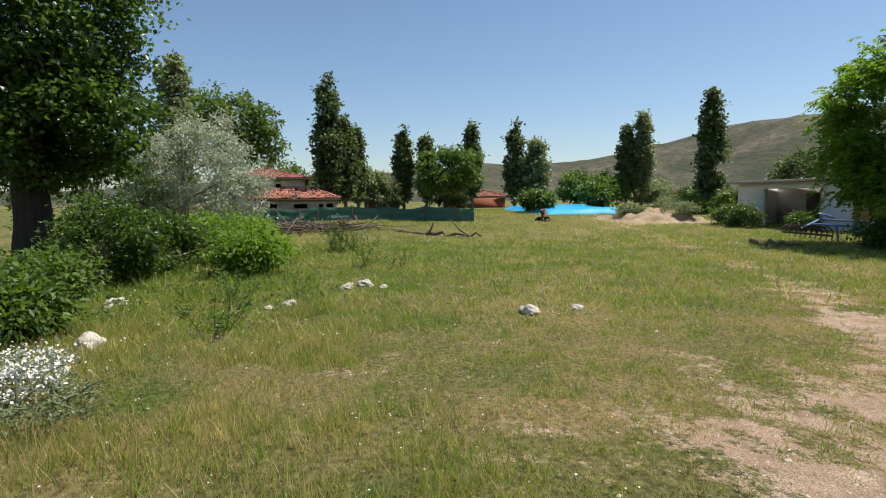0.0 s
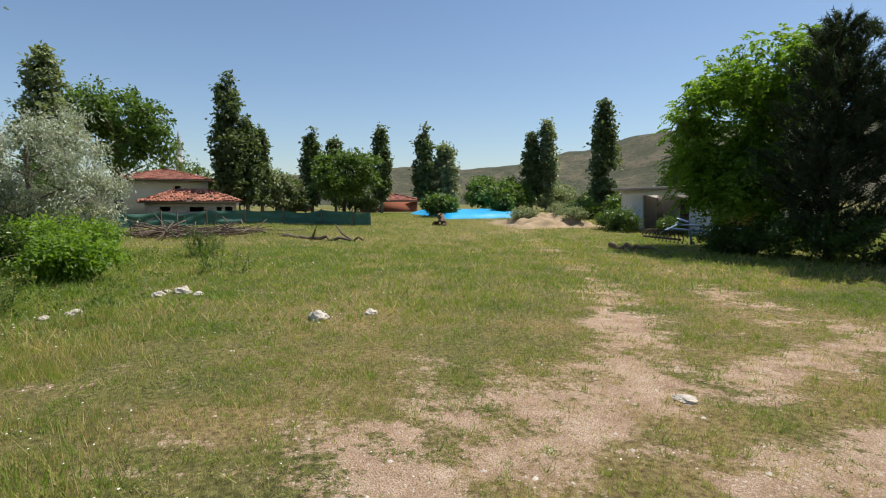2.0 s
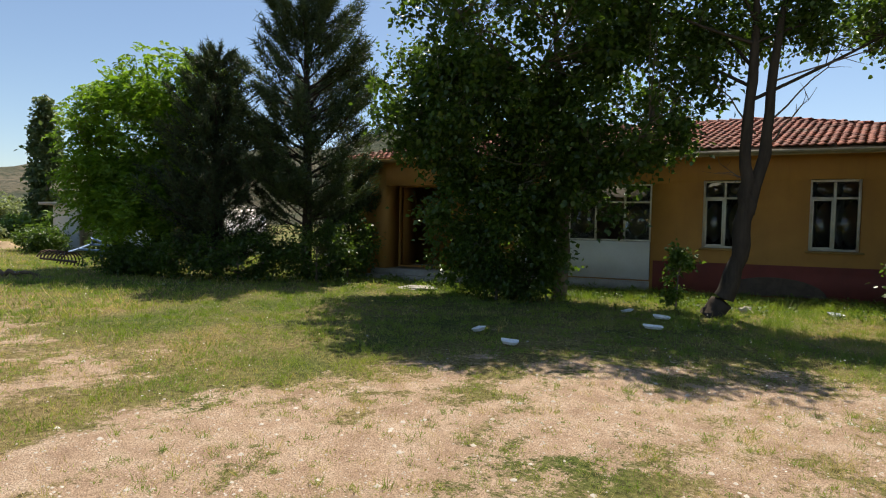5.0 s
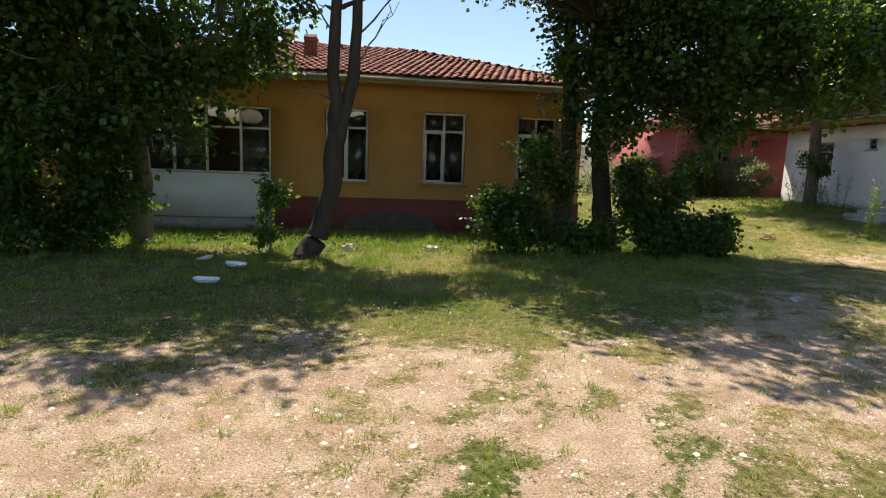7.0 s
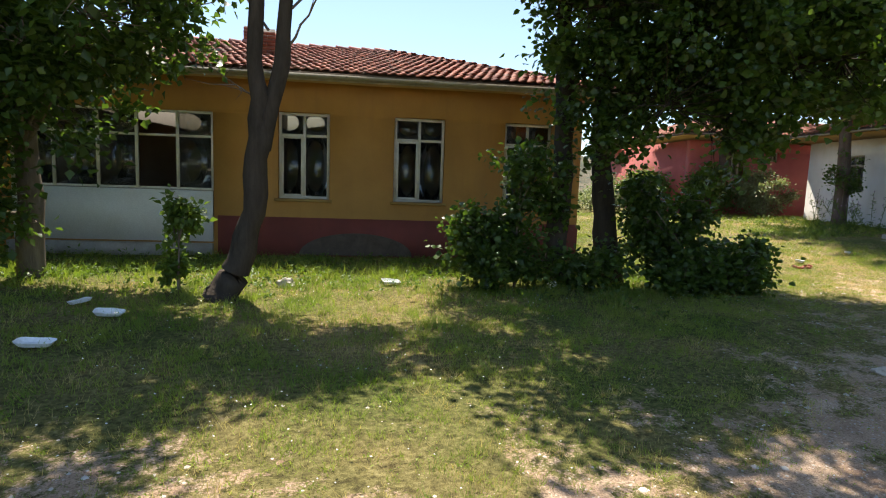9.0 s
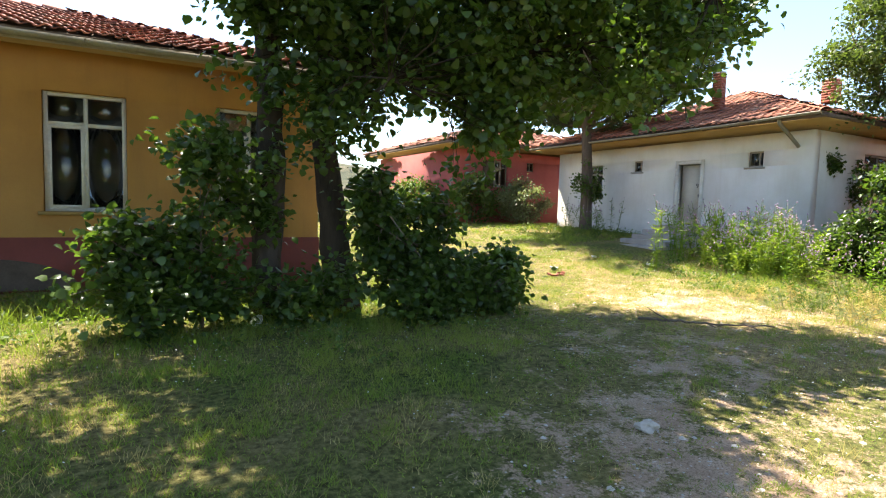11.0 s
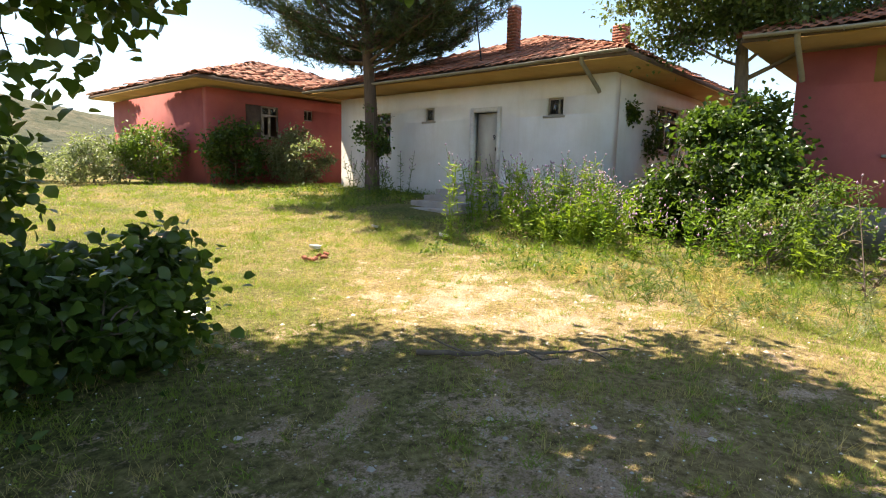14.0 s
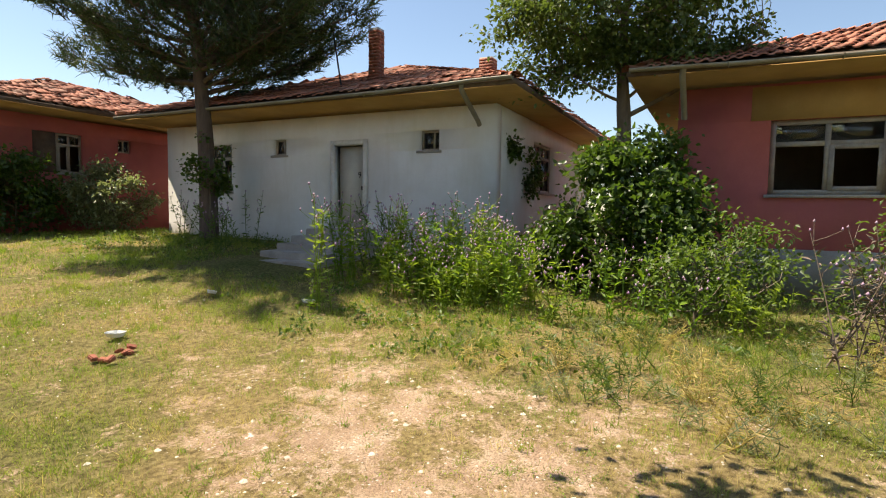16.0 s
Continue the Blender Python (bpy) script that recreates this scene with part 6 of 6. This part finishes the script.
def sheet(name, x0, x1, y0, y1, height, mat, label, category, n=30, seed=0.0, edge=0.35):
    """A draped tarpaulin over a heap: closed body with folds."""
    V = []
    for i in range(n):
        for j in range(n):
            u, w = i / (n - 1), j / (n - 1)
            x, y = x0 + (x1 - x0) * u, y0 + (y1 - y0) * w
            e = min(u, 1 - u, w, 1 - w)
            z = height * float(smoothstep(0, edge, e)) * (0.85 + 0.25 * noise.noise(Vector((u * 3, w * 3, seed))))
            z += (0.3 if edge > 0.4 else 0.06) * noise.noise(Vector((u * 14, w * 9, seed + 5))) * min(1, e * 12)
            V.append((x + 0.2 * noise.noise(Vector((w * 5, seed, 1))), y + 0.2 * noise.noise(Vector((u * 5, seed, 2))), G(x, y) + max(z, 0) + 0.01))
    q = [(i * n + j, (i + 1) * n + j, (i + 1) * n + j + 1, i * n + j + 1) for i in range(n - 1) for j in range(n - 1)]
    return tagged(part(name, fast_mesh(name, V, quads=q, smooth=True), mat), label, category)


sheet("blue_tarpaulin", -50.0, -41.0, 9.6, 17.4, 0.45, M_TARP, "bright blue tarpaulin over a low heap", "tarpaulin", 40, 1.0, 0.1)
sheet("yellow_tarpaulin", -52.5, -50.2, 16.8, 19.6, 0.75, M_TARPY, "yellow tarpaulin over a stack", "tarpaulin", 18, 4.0, 0.25)
sheet("soil_mound", -37.5, -32.5, 11.0, 17.2, 0.75, M_SOILMOUND, "mound of dug soil with weeds", "soil mound", 36, 7.0, 0.45)

for n, (x, y, r, h) in enumerate([(-35.4, 12.8, 0.9, 0.9), (-34.2, 15.6, 1.1, 1.0), (-36.5, 16.4, 1.2, 1.2)]):
    broadleaf("mound_weed", (x, y, G(x, y) + 0.3), [(0, 0, -0.3), (0, 0, h * 0.6)], [0.03, 0.01], [(0, 0, h * 0.4, r, r, h * 0.4)], 50, 40, 0.1, 0.05, 0.25, M_BARK, M_LEAF_PALE, "weeds growing on the soil mound", "weed", limbs=6, seed=170 + n, group="weeds on the mound")
# blue harrow with curved tines
har = thing("harrow", (-21.2, 11.6, 0), "blue tractor harrow with curved rusty tines", "harrow")
for n, pts in enumerate([[(-22.4, 12.9, 0.75), (-20.4, 13.4, 0.7), (-18.8, 13.6, 0.55)], [(-22.2, 12.3, 0.6), (-20.2, 12.7, 0.55)], [(-22.4, 12.9, 0.75), (-22.2, 12.3, 0.6), (-21.9, 11.5, 0.45)], [(-20.6, 13.35, 0.7), (-20.3, 12.7, 0.55), (-20.0, 11.8, 0.42)], [(-22.3, 12.9, 0.75), (-22.5, 13.0, 1.0), (-21.8, 12.9, 0.85)], [(-21.3, 12.5, 0.58), (-21.2, 12.5, 0.0)], [(-19.0, 13.55, 0.57), (-19.0, 13.5, 0.0)]]):
    v, f = tubes([(np.array(pts), np.full(len(pts), 0.045))], 6)
    part("frame_bar", fast_mesh("frame_bar", v, quads=f), M_BLUE, har)
for n in range(8):
    x, y = -22.1 + 0.27 * n, 11.3 - 0.06 * n
    arc = np.array([(x, y + 0.35 * math.cos(a) - 0.1, 0.32 + 0.30 * math.sin(a)) for a in np.linspace(-0.6, 2.9, 10)])
    v, f = tubes([(arc, np.full(10, 0.022))], 6)
    part("tine", fast_mesh("tine", v, quads=f, smooth=True), M_RUST, har)
v, f = tubes([(np.array([(-22.3, 11.1, 0.33), (-19.9, 10.7, 0.33)]), np.full(2, 0.04))], 6)
part("tine_bar", fast_mesh("tine_bar", v, quads=f), M_RUST, har)

# aerial pole on the white house, utility pole over the village
v, f = tubes([(np.array([(17.6, 17.9, 4.35), (17.55, 18.15, 5.9)]), np.full(2, 0.022)), (np.array([(17.55, 17.9, 5.85), (17.55, 18.35, 5.92)]), np.full(2, 0.018))], 6)
part("aerial_pole", fast_mesh("aerial_pole", v, quads=f), M_BLACK, wh, "thin rusty aerial pole")
up = thing("utility_pole", (-45, -20.5, 0.5), "wooden utility pole with crossarm", "utility pole")
v, f = tubes([(np.array([(-45, -20.5, 0), (-45, -20.5, 8.9)]), np.array([0.14, 0.1]))], 8)
part("pole", fast_mesh("pole", v, quads=f), M_WOOD, up)
part("crossarm", boxes("crossarm", [(-45.06, -44.94, -21.3, -19.7, 8.4, 8.52)]), M_WOOD, up)

# ---- weeds, flowers, grass ----
WALKED = np.array([(-5, -6.3), (-3.5, -1.5), (-0.4, 2), (1.4, 5.2), (4.5, 7.5), (6.6, 9.8), (9.5, 12)], float)


def walked_distance(x, y):
    best = np.full(np.shape(x), 1e9)
    for a, b in zip(WALKED, WALKED[1:]):
        ab = b - a
        t = np.clip(((x - a[0]) * ab[0] + (y - a[1]) * ab[1]) / (ab @ ab), 0, 1)
        best = np.minimum(best, np.hypot(x - a[0] - t * ab[0], y - a[1] - t * ab[1]))
    return best


def free_ground(x, y):
    """Where grass can grow: not inside the buildings or on the steps."""
    inside = ((x > -13.4) & (x < 5.1) & (y > 15.85)) | ((x > 17.3) & (y > 14.0) & (y < 24.4)) | ((x > 13.7) & (x < 18) & (y > 16.4) & (y < 18.6)) | ((x > 13.6) & (y > 26.4)) | ((x > 18.5) & (y < 10.7)) | ((x > -12.2) & (x < -7.2) & (y > 14.3))
    return ~inside


def lushness(x, y):
    """Tall green grass by the walls and under the trees."""
    a = np.exp(-((y - 13.6) / 2.2) ** 2) * smoothstep(-13, -9, x) * smoothstep(8, 4, x)
    b = np.exp(-(((x - 13.2) / 2.2) ** 2 + ((y - 12.5) / 3.5) ** 2)) + np.exp(-(((x - 15.5) / 2.5) ** 2 + ((y - 21) / 3.5) ** 2))
    c = smoothstep(-11, -15, x) * smoothstep(-4, -8, y)
    d = 0.28 * np.exp(-(((x - 4.2) / 2.0) ** 2 + ((y - 10.6) / 1.3) ** 2)) + 0.25 * np.exp(-(((x + 1.5) / 3.5) ** 2 + ((y - 9.6) / 1.2) ** 2))
    return np.clip(a + b + c + d, 0, 1)


def blade_mesh(name, rng, x, y, per, h, w, lean, spread):
    n = len(x) * per
    X, Y = np.repeat(x, per) + rng.normal(size=n) * spread, np.repeat(y, per) + rng.normal(size=n) * spread
    Hh, Ww = np.repeat(h, per) * rng.uniform(0.5, 1.2, n), np.repeat(w, per)
    p = np.stack([X, Y, bumps(X, Y) - 0.005], 1)
    a, b = rng.uniform(0, 2 * np.pi, n), rng.uniform(0, 2 * np.pi, n)
    s = np.stack([np.cos(a), np.sin(a), np.zeros(n)], 1) * Ww[:, None]
    d = np.stack([np.cos(b), np.sin(b), np.zeros(n)], 1) * (Hh * lean * rng.uniform(0.1, 1.0, n))[:, None]
    up_ = np.array([0, 0, 1.0]) * Hh[:, None]
    V = np.stack([p - s, p + s, p + up_ * 0.92 + d], 1).reshape(-1, 3)
    return fast_mesh(name, V, tris=np.arange(3 * n).reshape(-1, 3))


def scatter(rng, n, box):
    return rng.uniform(box[0], box[1], n), rng.uniform(box[2], box[3], n)


rng = np.random.default_rng(77)
NEAR = (-26, 20, -13, 27)
x, y = scatter(rng, 560000, NEAR)
dw = walked_distance(x, y)
clump = np.clip(0.5 + 1.1 * waves(x, y, 41, 2.6) + 0.8 * waves(x, y, 42, 7.0), 0, 1)
keep = (rng.random(len(x)) < np.clip(1.15 - 1.35 * bareness(x, y), 0.1, 1) ** 1.5 * (0.12 + 1.25 * clump) * (1 - 0.5 * dryness(x, y)) / (1 + (dw / 6) ** 2) * 0.75) & free_ground(x, y)
x, y, dw, clump = x[keep], y[keep], dw[keep], clump[keep]
h = (0.6 + 0.9 * clump) * (0.02 + 0.036 * rng.random(len(x))) * (1 + 2.4 * lushness(x, y)) * np.clip(1.15 - 0.7 * bareness(x, y), 0.4, 1.2) + 0.0025 * dw
tagged(part("green_grass", blade_mesh("green_grass", rng, x, y, 8, h, 0.0018 + 0.0005 * dw, 1.1, 0.05), M_GRASS), "short green grass in uneven patches", "grass", kind="stuff")
x, y = scatter(rng, 430000, NEAR)
dw = walked_distance(x, y)
clump = np.clip(0.45 + 1.0 * waves(x, y, 43, 2.0) + 0.8 * waves(x, y, 44, 6.0), 0.05, 1.2)
keep = (rng.random(len(x)) < clump * 1.5 * dryness(x, y) ** 1.2 * (1.1 - 0.8 * bareness(x, y)) / (1 + (dw / 7) ** 2) * 0.5) & free_ground(x, y)
x, y, dw = x[keep], y[keep], dw[keep]
h = 0.02 + 0.055 * rng.random(len(x)) + 0.07 * np.exp(-(((x + 9) / 4) ** 2 + ((y + 7) / 3) ** 2)) + 0.002 * dw
tagged(part("dry_grass", blade_mesh("dry_grass", rng, x, y, 6, h, 0.0013 + 0.0004 * dw, 0.9, 0.06), M_STRAW), "dry yellow grass stalks", "grass", kind="stuff")
# tall seeding grass by the start, tufts on the bare soil
x, y = scatter(rng, 16000, (-14, -6.2, -10, -4.4))
keep = rng.random(len(x)) < np.clip(0.3 + 1.1 * waves(x, y, 45, 0.8) + 0.6 * waves(x, y, 46, 2.5), 0, 1) * smoothstep(-4.4, -6.2, y)
x, y = x[keep], y[keep]
tagged(part("seeding_grass", blade_mesh("seeding_grass", rng, x[::2], y[::2], 5, 0.10 + 0.16 * rng.random(len(x[::2])), np.full(len(x[::2]), 0.0035), 0.7, 0.05), M_STRAW), "tall yellow seeding grass", "grass", kind="stuff")
tagged(part("rank_grass", blade_mesh("rank_grass", rng, x[1::2], y[1::2], 6, 0.08 + 0.14 * rng.random(len(x[1::2])), np.full(len(x[1::2]), 0.004), 0.8, 0.06), M_GRASS), "rank green grass among dry stalks", "grass", kind="stuff")
x, y = scatter(rng, 15000, (-14, 15, -5, 18))
dw = walked_distance(x, y)
keep = (rng.random(len(x)) < (0.25 + 0.75 * np.clip(0.4 + waves(x, y, 47, 1.0), 0, 1)) / (1 + (dw / 5) ** 2)) & (dw > 0.25) & free_ground(x, y)
x, y = x[keep], y[keep]
tagged(part("grass_tufts", blade_mesh("grass_tufts", rng, x, y, 22, 0.035 + 0.075 * rng.random(len(x)) ** 2, np.full(len(x), 0.003), 1.5, 0.028), M_GRASS), "small green tufts on bare soil", "grass", kind="stuff")
tagged(part("straw_tufts", blade_mesh("straw_tufts", rng, x + 0.31, y + 0.17, 14, 0.04 + 0.1 * rng.random(len(x)) ** 2, np.full(len(x), 0.0024), 1.3, 0.04), M_STRAW), "small dry tufts on bare soil", "grass", kind="stuff")
x, y = scatter(rng, 24000, (-52, -12, -14, 24))
keep = (rng.random(len(x)) < 0.9 - 0.5 * bareness(x, y)) & free_ground(x, y)
x, y = x[keep], y[keep]
tagged(part("field_grass", blade_mesh("field_grass", rng, x, y, 4, 0.07 + 0.11 * rng.random(len(x)), np.full(len(x), 0.013), 1.3, 0.16), M_GRASS), "rough green field grass", "grass", kind="stuff")
x, y = x[::3] + 0.4, y[::3] + 0.3
tagged(part("field_straw", blade_mesh("field_straw", rng, x, y, 4, 0.09 + 0.13 * rng.random(len(x)), np.full(len(x), 0.010), 1.4, 0.16), M_STRAW), "dry stalks in the field grass", "grass", kind="stuff")


def low_weeds(name, rng, x, y, per, size, mat, label, rise=0.05, radius=0.07):
    n = len(x)
    c = np.stack([x, y, bumps(x, y) + rise], 1)
    tagged(part(name, leaf_mesh(name, rng, c, radius * rng.uniform(0.6, 1.6, n), per, size, size * 0.5, flat=0.4, droop=0.0), mat), label, "weeds", kind="stuff")


x, y = scatter(rng, 90000, NEAR)
dw = walked_distance(x, y)
keep = (rng.random(len(x)) < (1.0 - 0.8 * bareness(x, y)) * (0.55 + waves(x, y, 21, 0.7)) / (1 + (dw / 6) ** 2)) & free_ground(x, y)
low_weeds("low_weeds", rng, x[keep], y[keep], 7, 0.024, M_GRASS, "low broad-leaved weeds in the grass", 0.02, 0.055)
x, y = scatter(rng, 26000, NEAR)
lush = lushness(x, y)
keep = (rng.random(len(x)) < (lush - 0.3) * 0.8) & free_ground(x, y)
low_weeds("tall_weeds", rng, x[keep], y[keep], 16, 0.08, M_LEAF_SHRUB, "knee-high green weeds by the walls", 0.09, 0.14)

# small white flowers
x, y = scatter(rng, 42000, (-34, 19, -12, 24))
dw = walked_distance(x, y)
keep = (rng.random(len(x)) < np.clip(0.25 + waves(x, y, 31, 0.35), 0, 1) * (1 - bareness(x, y)) / (1 + (dw / 9) ** 2)) & free_ground(x, y)
x, y, dw = x[keep], y[keep], dw[keep]
n = len(x)
hz = rng.uniform(0.05, 0.16, n)
c = np.stack([x, y, bumps(x, y) + hz], 1)
ang = np.arange(6) * np.pi / 3
r = (0.004 + 0.003 * rng.random(n) + 0.0005 * dw)[:, None, None]
tilt = rng.normal(size=(n, 1)) * 0.3
V = np.concatenate([c[:, None] + r * np.stack([np.cos(ang), np.sin(ang), np.zeros(6)], -1)[None] + np.stack([0 * ang, 0 * ang, np.cos(ang)], -1)[None] * r * tilt[:, None], c[:, None] + np.array([[[0, 0, 0.004]]])], 1).reshape(-1, 3)
i = np.arange(n)[:, None] * 7
T = np.concatenate([i + [[k, (k + 1) % 6, 6]] for k in range(6)], 0)
tagged(part("white_flowers", fast_mesh("white_flowers", V, tris=T), M_PETAL), "tiny white meadow flowers", "flowers", kind="stuff")

# pebbles on the bare soil
x, y = scatter(rng, 150000, (-12, 12, -5, 14))
keep = rng.random(len(x)) < np.clip(bareness(x, y) - 0.15, 0, 1) * 0.9 / (1 + (walked_distance(x, y) / 5) ** 2)
x, y = x[keep], y[keep]
n = len(x)
oct_v = np.array([(1, 0, 0), (0.3, 0.9, 0), (-0.8, 0.5, 0), (-0.7, -0.6, 0), (0.3, -0.9, 0), (0.1, 0.1, 0.6)])
oct_t = np.array([(0, 1, 5), (1, 2, 5), (2, 3, 5), (3, 4, 5), (4, 0, 5)])
a = rng.uniform(0, 6.28, n)
r = rng.uniform(0.005, 0.015, n) * np.where(rng.random(n) < 0.06, 2.2, 1)
ca, sa = np.cos(a)[:, None], np.sin(a)[:, None]
px = oct_v[None, :, 0] * ca - oct_v[None, :, 1] * sa
py = oct_v[None, :, 0] * sa + oct_v[None, :, 1] * ca
V = np.stack([x[:, None] + px * r[:, None], y[:, None] + py * r[:, None], bumps(x, y)[:, None] - 0.002 + oct_v[None, :, 2] * r[:, None]], -1).reshape(-1, 3)
T = (np.arange(n)[:, None, None] * 6 + oct_t[None]).reshape(-1, 3)
tagged(part("pebbles", fast_mesh("pebbles", V, tris=T), M_STONE), "pale pebbles on bare soil", "pebbles", kind="stuff")


def thistle(x, y, h, seed, mat, label, heads=True, stems=5, wide=0.2, broad=0.24):
    """A tall branching weed: stems, narrow leaves and flower heads."""
    rng = np.random.default_rng(seed)
    z = G(x, y)
    root = thing("tall_weed", (x, y, z), label, "weed", "tall weeds in the courtyard")
    paths, tips, lp, ld = [], [], [], []
    for s in range(stems):
        o = np.array([x, y, z]) + rng.normal(size=3) * np.array([wide, wide, 0]) * 0.5
        e = o + np.array([rng.normal() * wide, rng.normal() * wide, h * rng.uniform(0.7, 1.1)])
        m = (o + e) / 2 + rng.normal(size=3) * 0.04
        ts = np.linspace(0, 1, 7)[:, None]
        pt = (1 - ts) ** 2 * o + 2 * ts * (1 - ts) * m + ts ** 2 * e
        thin = min(1.0, 0.25 + 0.75 * h)
        paths.append((pt, np.linspace(0.009, 0.004, 7) * thin))
        tips.append(e)
        for _ in range(4):
            k = rng.uniform(0.5, 0.95)
            a = o + (e - o) * k
            b = a + unit(rng.normal(size=3) * np.array([1, 1, 0.2]) + np.array([0, 0, 1.0])) * rng.uniform(0.12, 0.3) * h * 0.7
            paths.append((np.array([a, (a + b) / 2 + [0, 0, -0.01], b]), np.array([0.005, 0.004, 0.003]) * thin))
            tips.append(b)
        for k in rng.uniform(0.03, 0.9, int(16 + 14 * h)):
            lp.append(o + (e - o) * k + rng.normal(size=3) * 0.015)
            ld.append(unit(rng.normal(size=3) * np.array([1, 1, 0.3]) + np.array([0, 0, 0.45])))
    v, f = tubes(paths, 5)
    part("stem", fast_mesh("stem", v, quads=f, smooth=True), mat, root)
    lp, ld = np.array(lp), np.array(ld)
    ln = rng.uniform(0.07, 0.17, len(lp)) * min(1, 0.45 + 0.55 * h)
    v, t = leaf_arrays(rng, lp, ld, ln, ln * broad, 0.05)
    part("foliage", fast_mesh("foliage", v, tris=t), mat, root)
    if heads:
        V, T = [], []
        for e in tips:
            r = rng.uniform(0.013, 0.022)
            b = len(V)
            V += [e + np.array([math.cos(a) * r, math.sin(a) * r, 0.012]) for a in np.arange(6) * math.pi / 3] + [e + np.array([0, 0, 0.04]), e - np.array([0, 0, 0.008])]
            T += [(b + k, b + (k + 1) % 6, b + 6) for k in range(6)] + [(b + (k + 1) % 6, b + k, b + 7) for k in range(6)]
        tagged(part("flower_head", fast_mesh("flower_head", V, tris=T), M_THISTLE, root), kind="stuff")
    return root


wr = random.Random(5)
for n in range(46):
    x, y = 14.5 + wr.gauss(0, 0.5), 13.4 + wr.gauss(0, 1.0)
    thistle(x, y, wr.uniform(0.8, 1.6), 200 + n, M_LEAF_YELLOW if n % 2 else M_LEAF_ROB, "tall flowering thistle before the white house", wide=0.22)
for n, (x, y, h) in enumerate([(13.9, 12.9, 1.2), (14.0, 12.7, 1.0), (14.3, 9.4, 0.9), (14.2, 9.1, 0.7), (13.6, 13.1, 0.8)]):
    thistle(x, y, h, 240 + n, M_LEAF_YELLOW, "yellow-green leafy weed in full sun", heads=False, stems=5, wide=0.15)
for n, (x, y, h) in enumerate([(15.9, 20.2, 1.0), (16.2, 19.6, 1.2), (15.2, 19.4, 1.0), (16.8, 22.4, 1.1), (15.4, 15.2, 1.3), (15.8, 15.5, 1.4), (15.2, 14.9, 1.6), (15.0, 15.6, 1.2)]):
    thistle(x, y, h, 250 + n, M_LEAF_SHRUB, "tall branching thistle beside the steps", stems=4, wide=0.25)
for n in range(60):
    x, y = 12.3 + wr.gauss(0, 1.0), 9.3 + wr.gauss(0, 1.0)
    thistle(x, y, wr.uniform(0.12, 0.42), 400 + n, (M_STRAW, M_LEAF_SHRUB, M_LEAF_PALE)[n % 3], "dry grey-brown weed stalk", heads=False, stems=5, wide=0.16, broad=0.1)
for n, (x, y, h) in enumerate([(13.5, 8.3, 1.5), (13.6, 8.5, 1.3), (13.8, 8.0, 1.6)]):
    thistle(x, y, h, 290 + n, M_DEAD, "dead grey hogweed stalk before the broken window", stems=3, wide=0.3)
thistle(2.35, 3.1, 0.32, 300, M_LEAF_ROB, "small leafy weed on bare soil", heads=False, stems=3, wide=0.05)
for n, (x, y, h) in enumerate([(-23.3, -5.3, 1.1), (-23.0, -4.9, 0.9), (-23.7, -5.5, 1.0), (-19.0, -4.9, 0.9), (-18.4, -4.2, 0.55), (-14.6, -7.6, 0.7), (-12.4, -7.4, 0.6)]):
    thistle(x, y, h, 310 + n, M_LEAF_MULB if n < 3 else M_LEAF_SHRUB, "upright dark weed in the field", heads=False, stems=7, wide=0.3)
# white flowering shrub at the start
for n, (x, y) in enumerate([(-10.0, -8.6), (-9.6, -8.2), (-10.5, -8.8), (-9.2, -8.9)]):
    broadleaf("white_flower_shrub", (x, y, 0), [(0, 0, -0.02), (0, 0, 0.25)], [0.015, 0.006], [(0, 0, 0.22, 0.45, 0.4, 0.16)], 22, 40, 0.026, 0.018, 0.12, M_LEAF_PALE, M_PETAL if n in (0, 2) else M_LEAF_PALE, "low shrub covered in white blossom", "shrub", limbs=6, seed=330 + n, group="white blossom shrubs")

# ivy on the white corner and the pine trunk
for n, (x, y, z0_, z1_, r) in enumerate([(16.35, 21.0, 1.7, 3.3, 0.62), (18.3, 13.95, 2.9, 3.5, 0.25), (19.6, 13.9, 2.0, 3.3, 0.45)]):
    broadleaf("climbing_vine", (x, y, G(x, y)), [(0, 0, -0.05), (0.02, 0, 1.0), (0, 0, z1_ - 0.7)], [0.02, 0.015, 0.008], [(0, 0, (z0_ + z1_) / 2 - 0.7, r, r * 0.8, (z1_ - z0_) / 2)], 34, 26, 0.07, 0.06, 0.18, M_BARK, M_LEAF_MULB, "climbing vine with dark leaves", "vine", limbs=6, seed=340 + n)
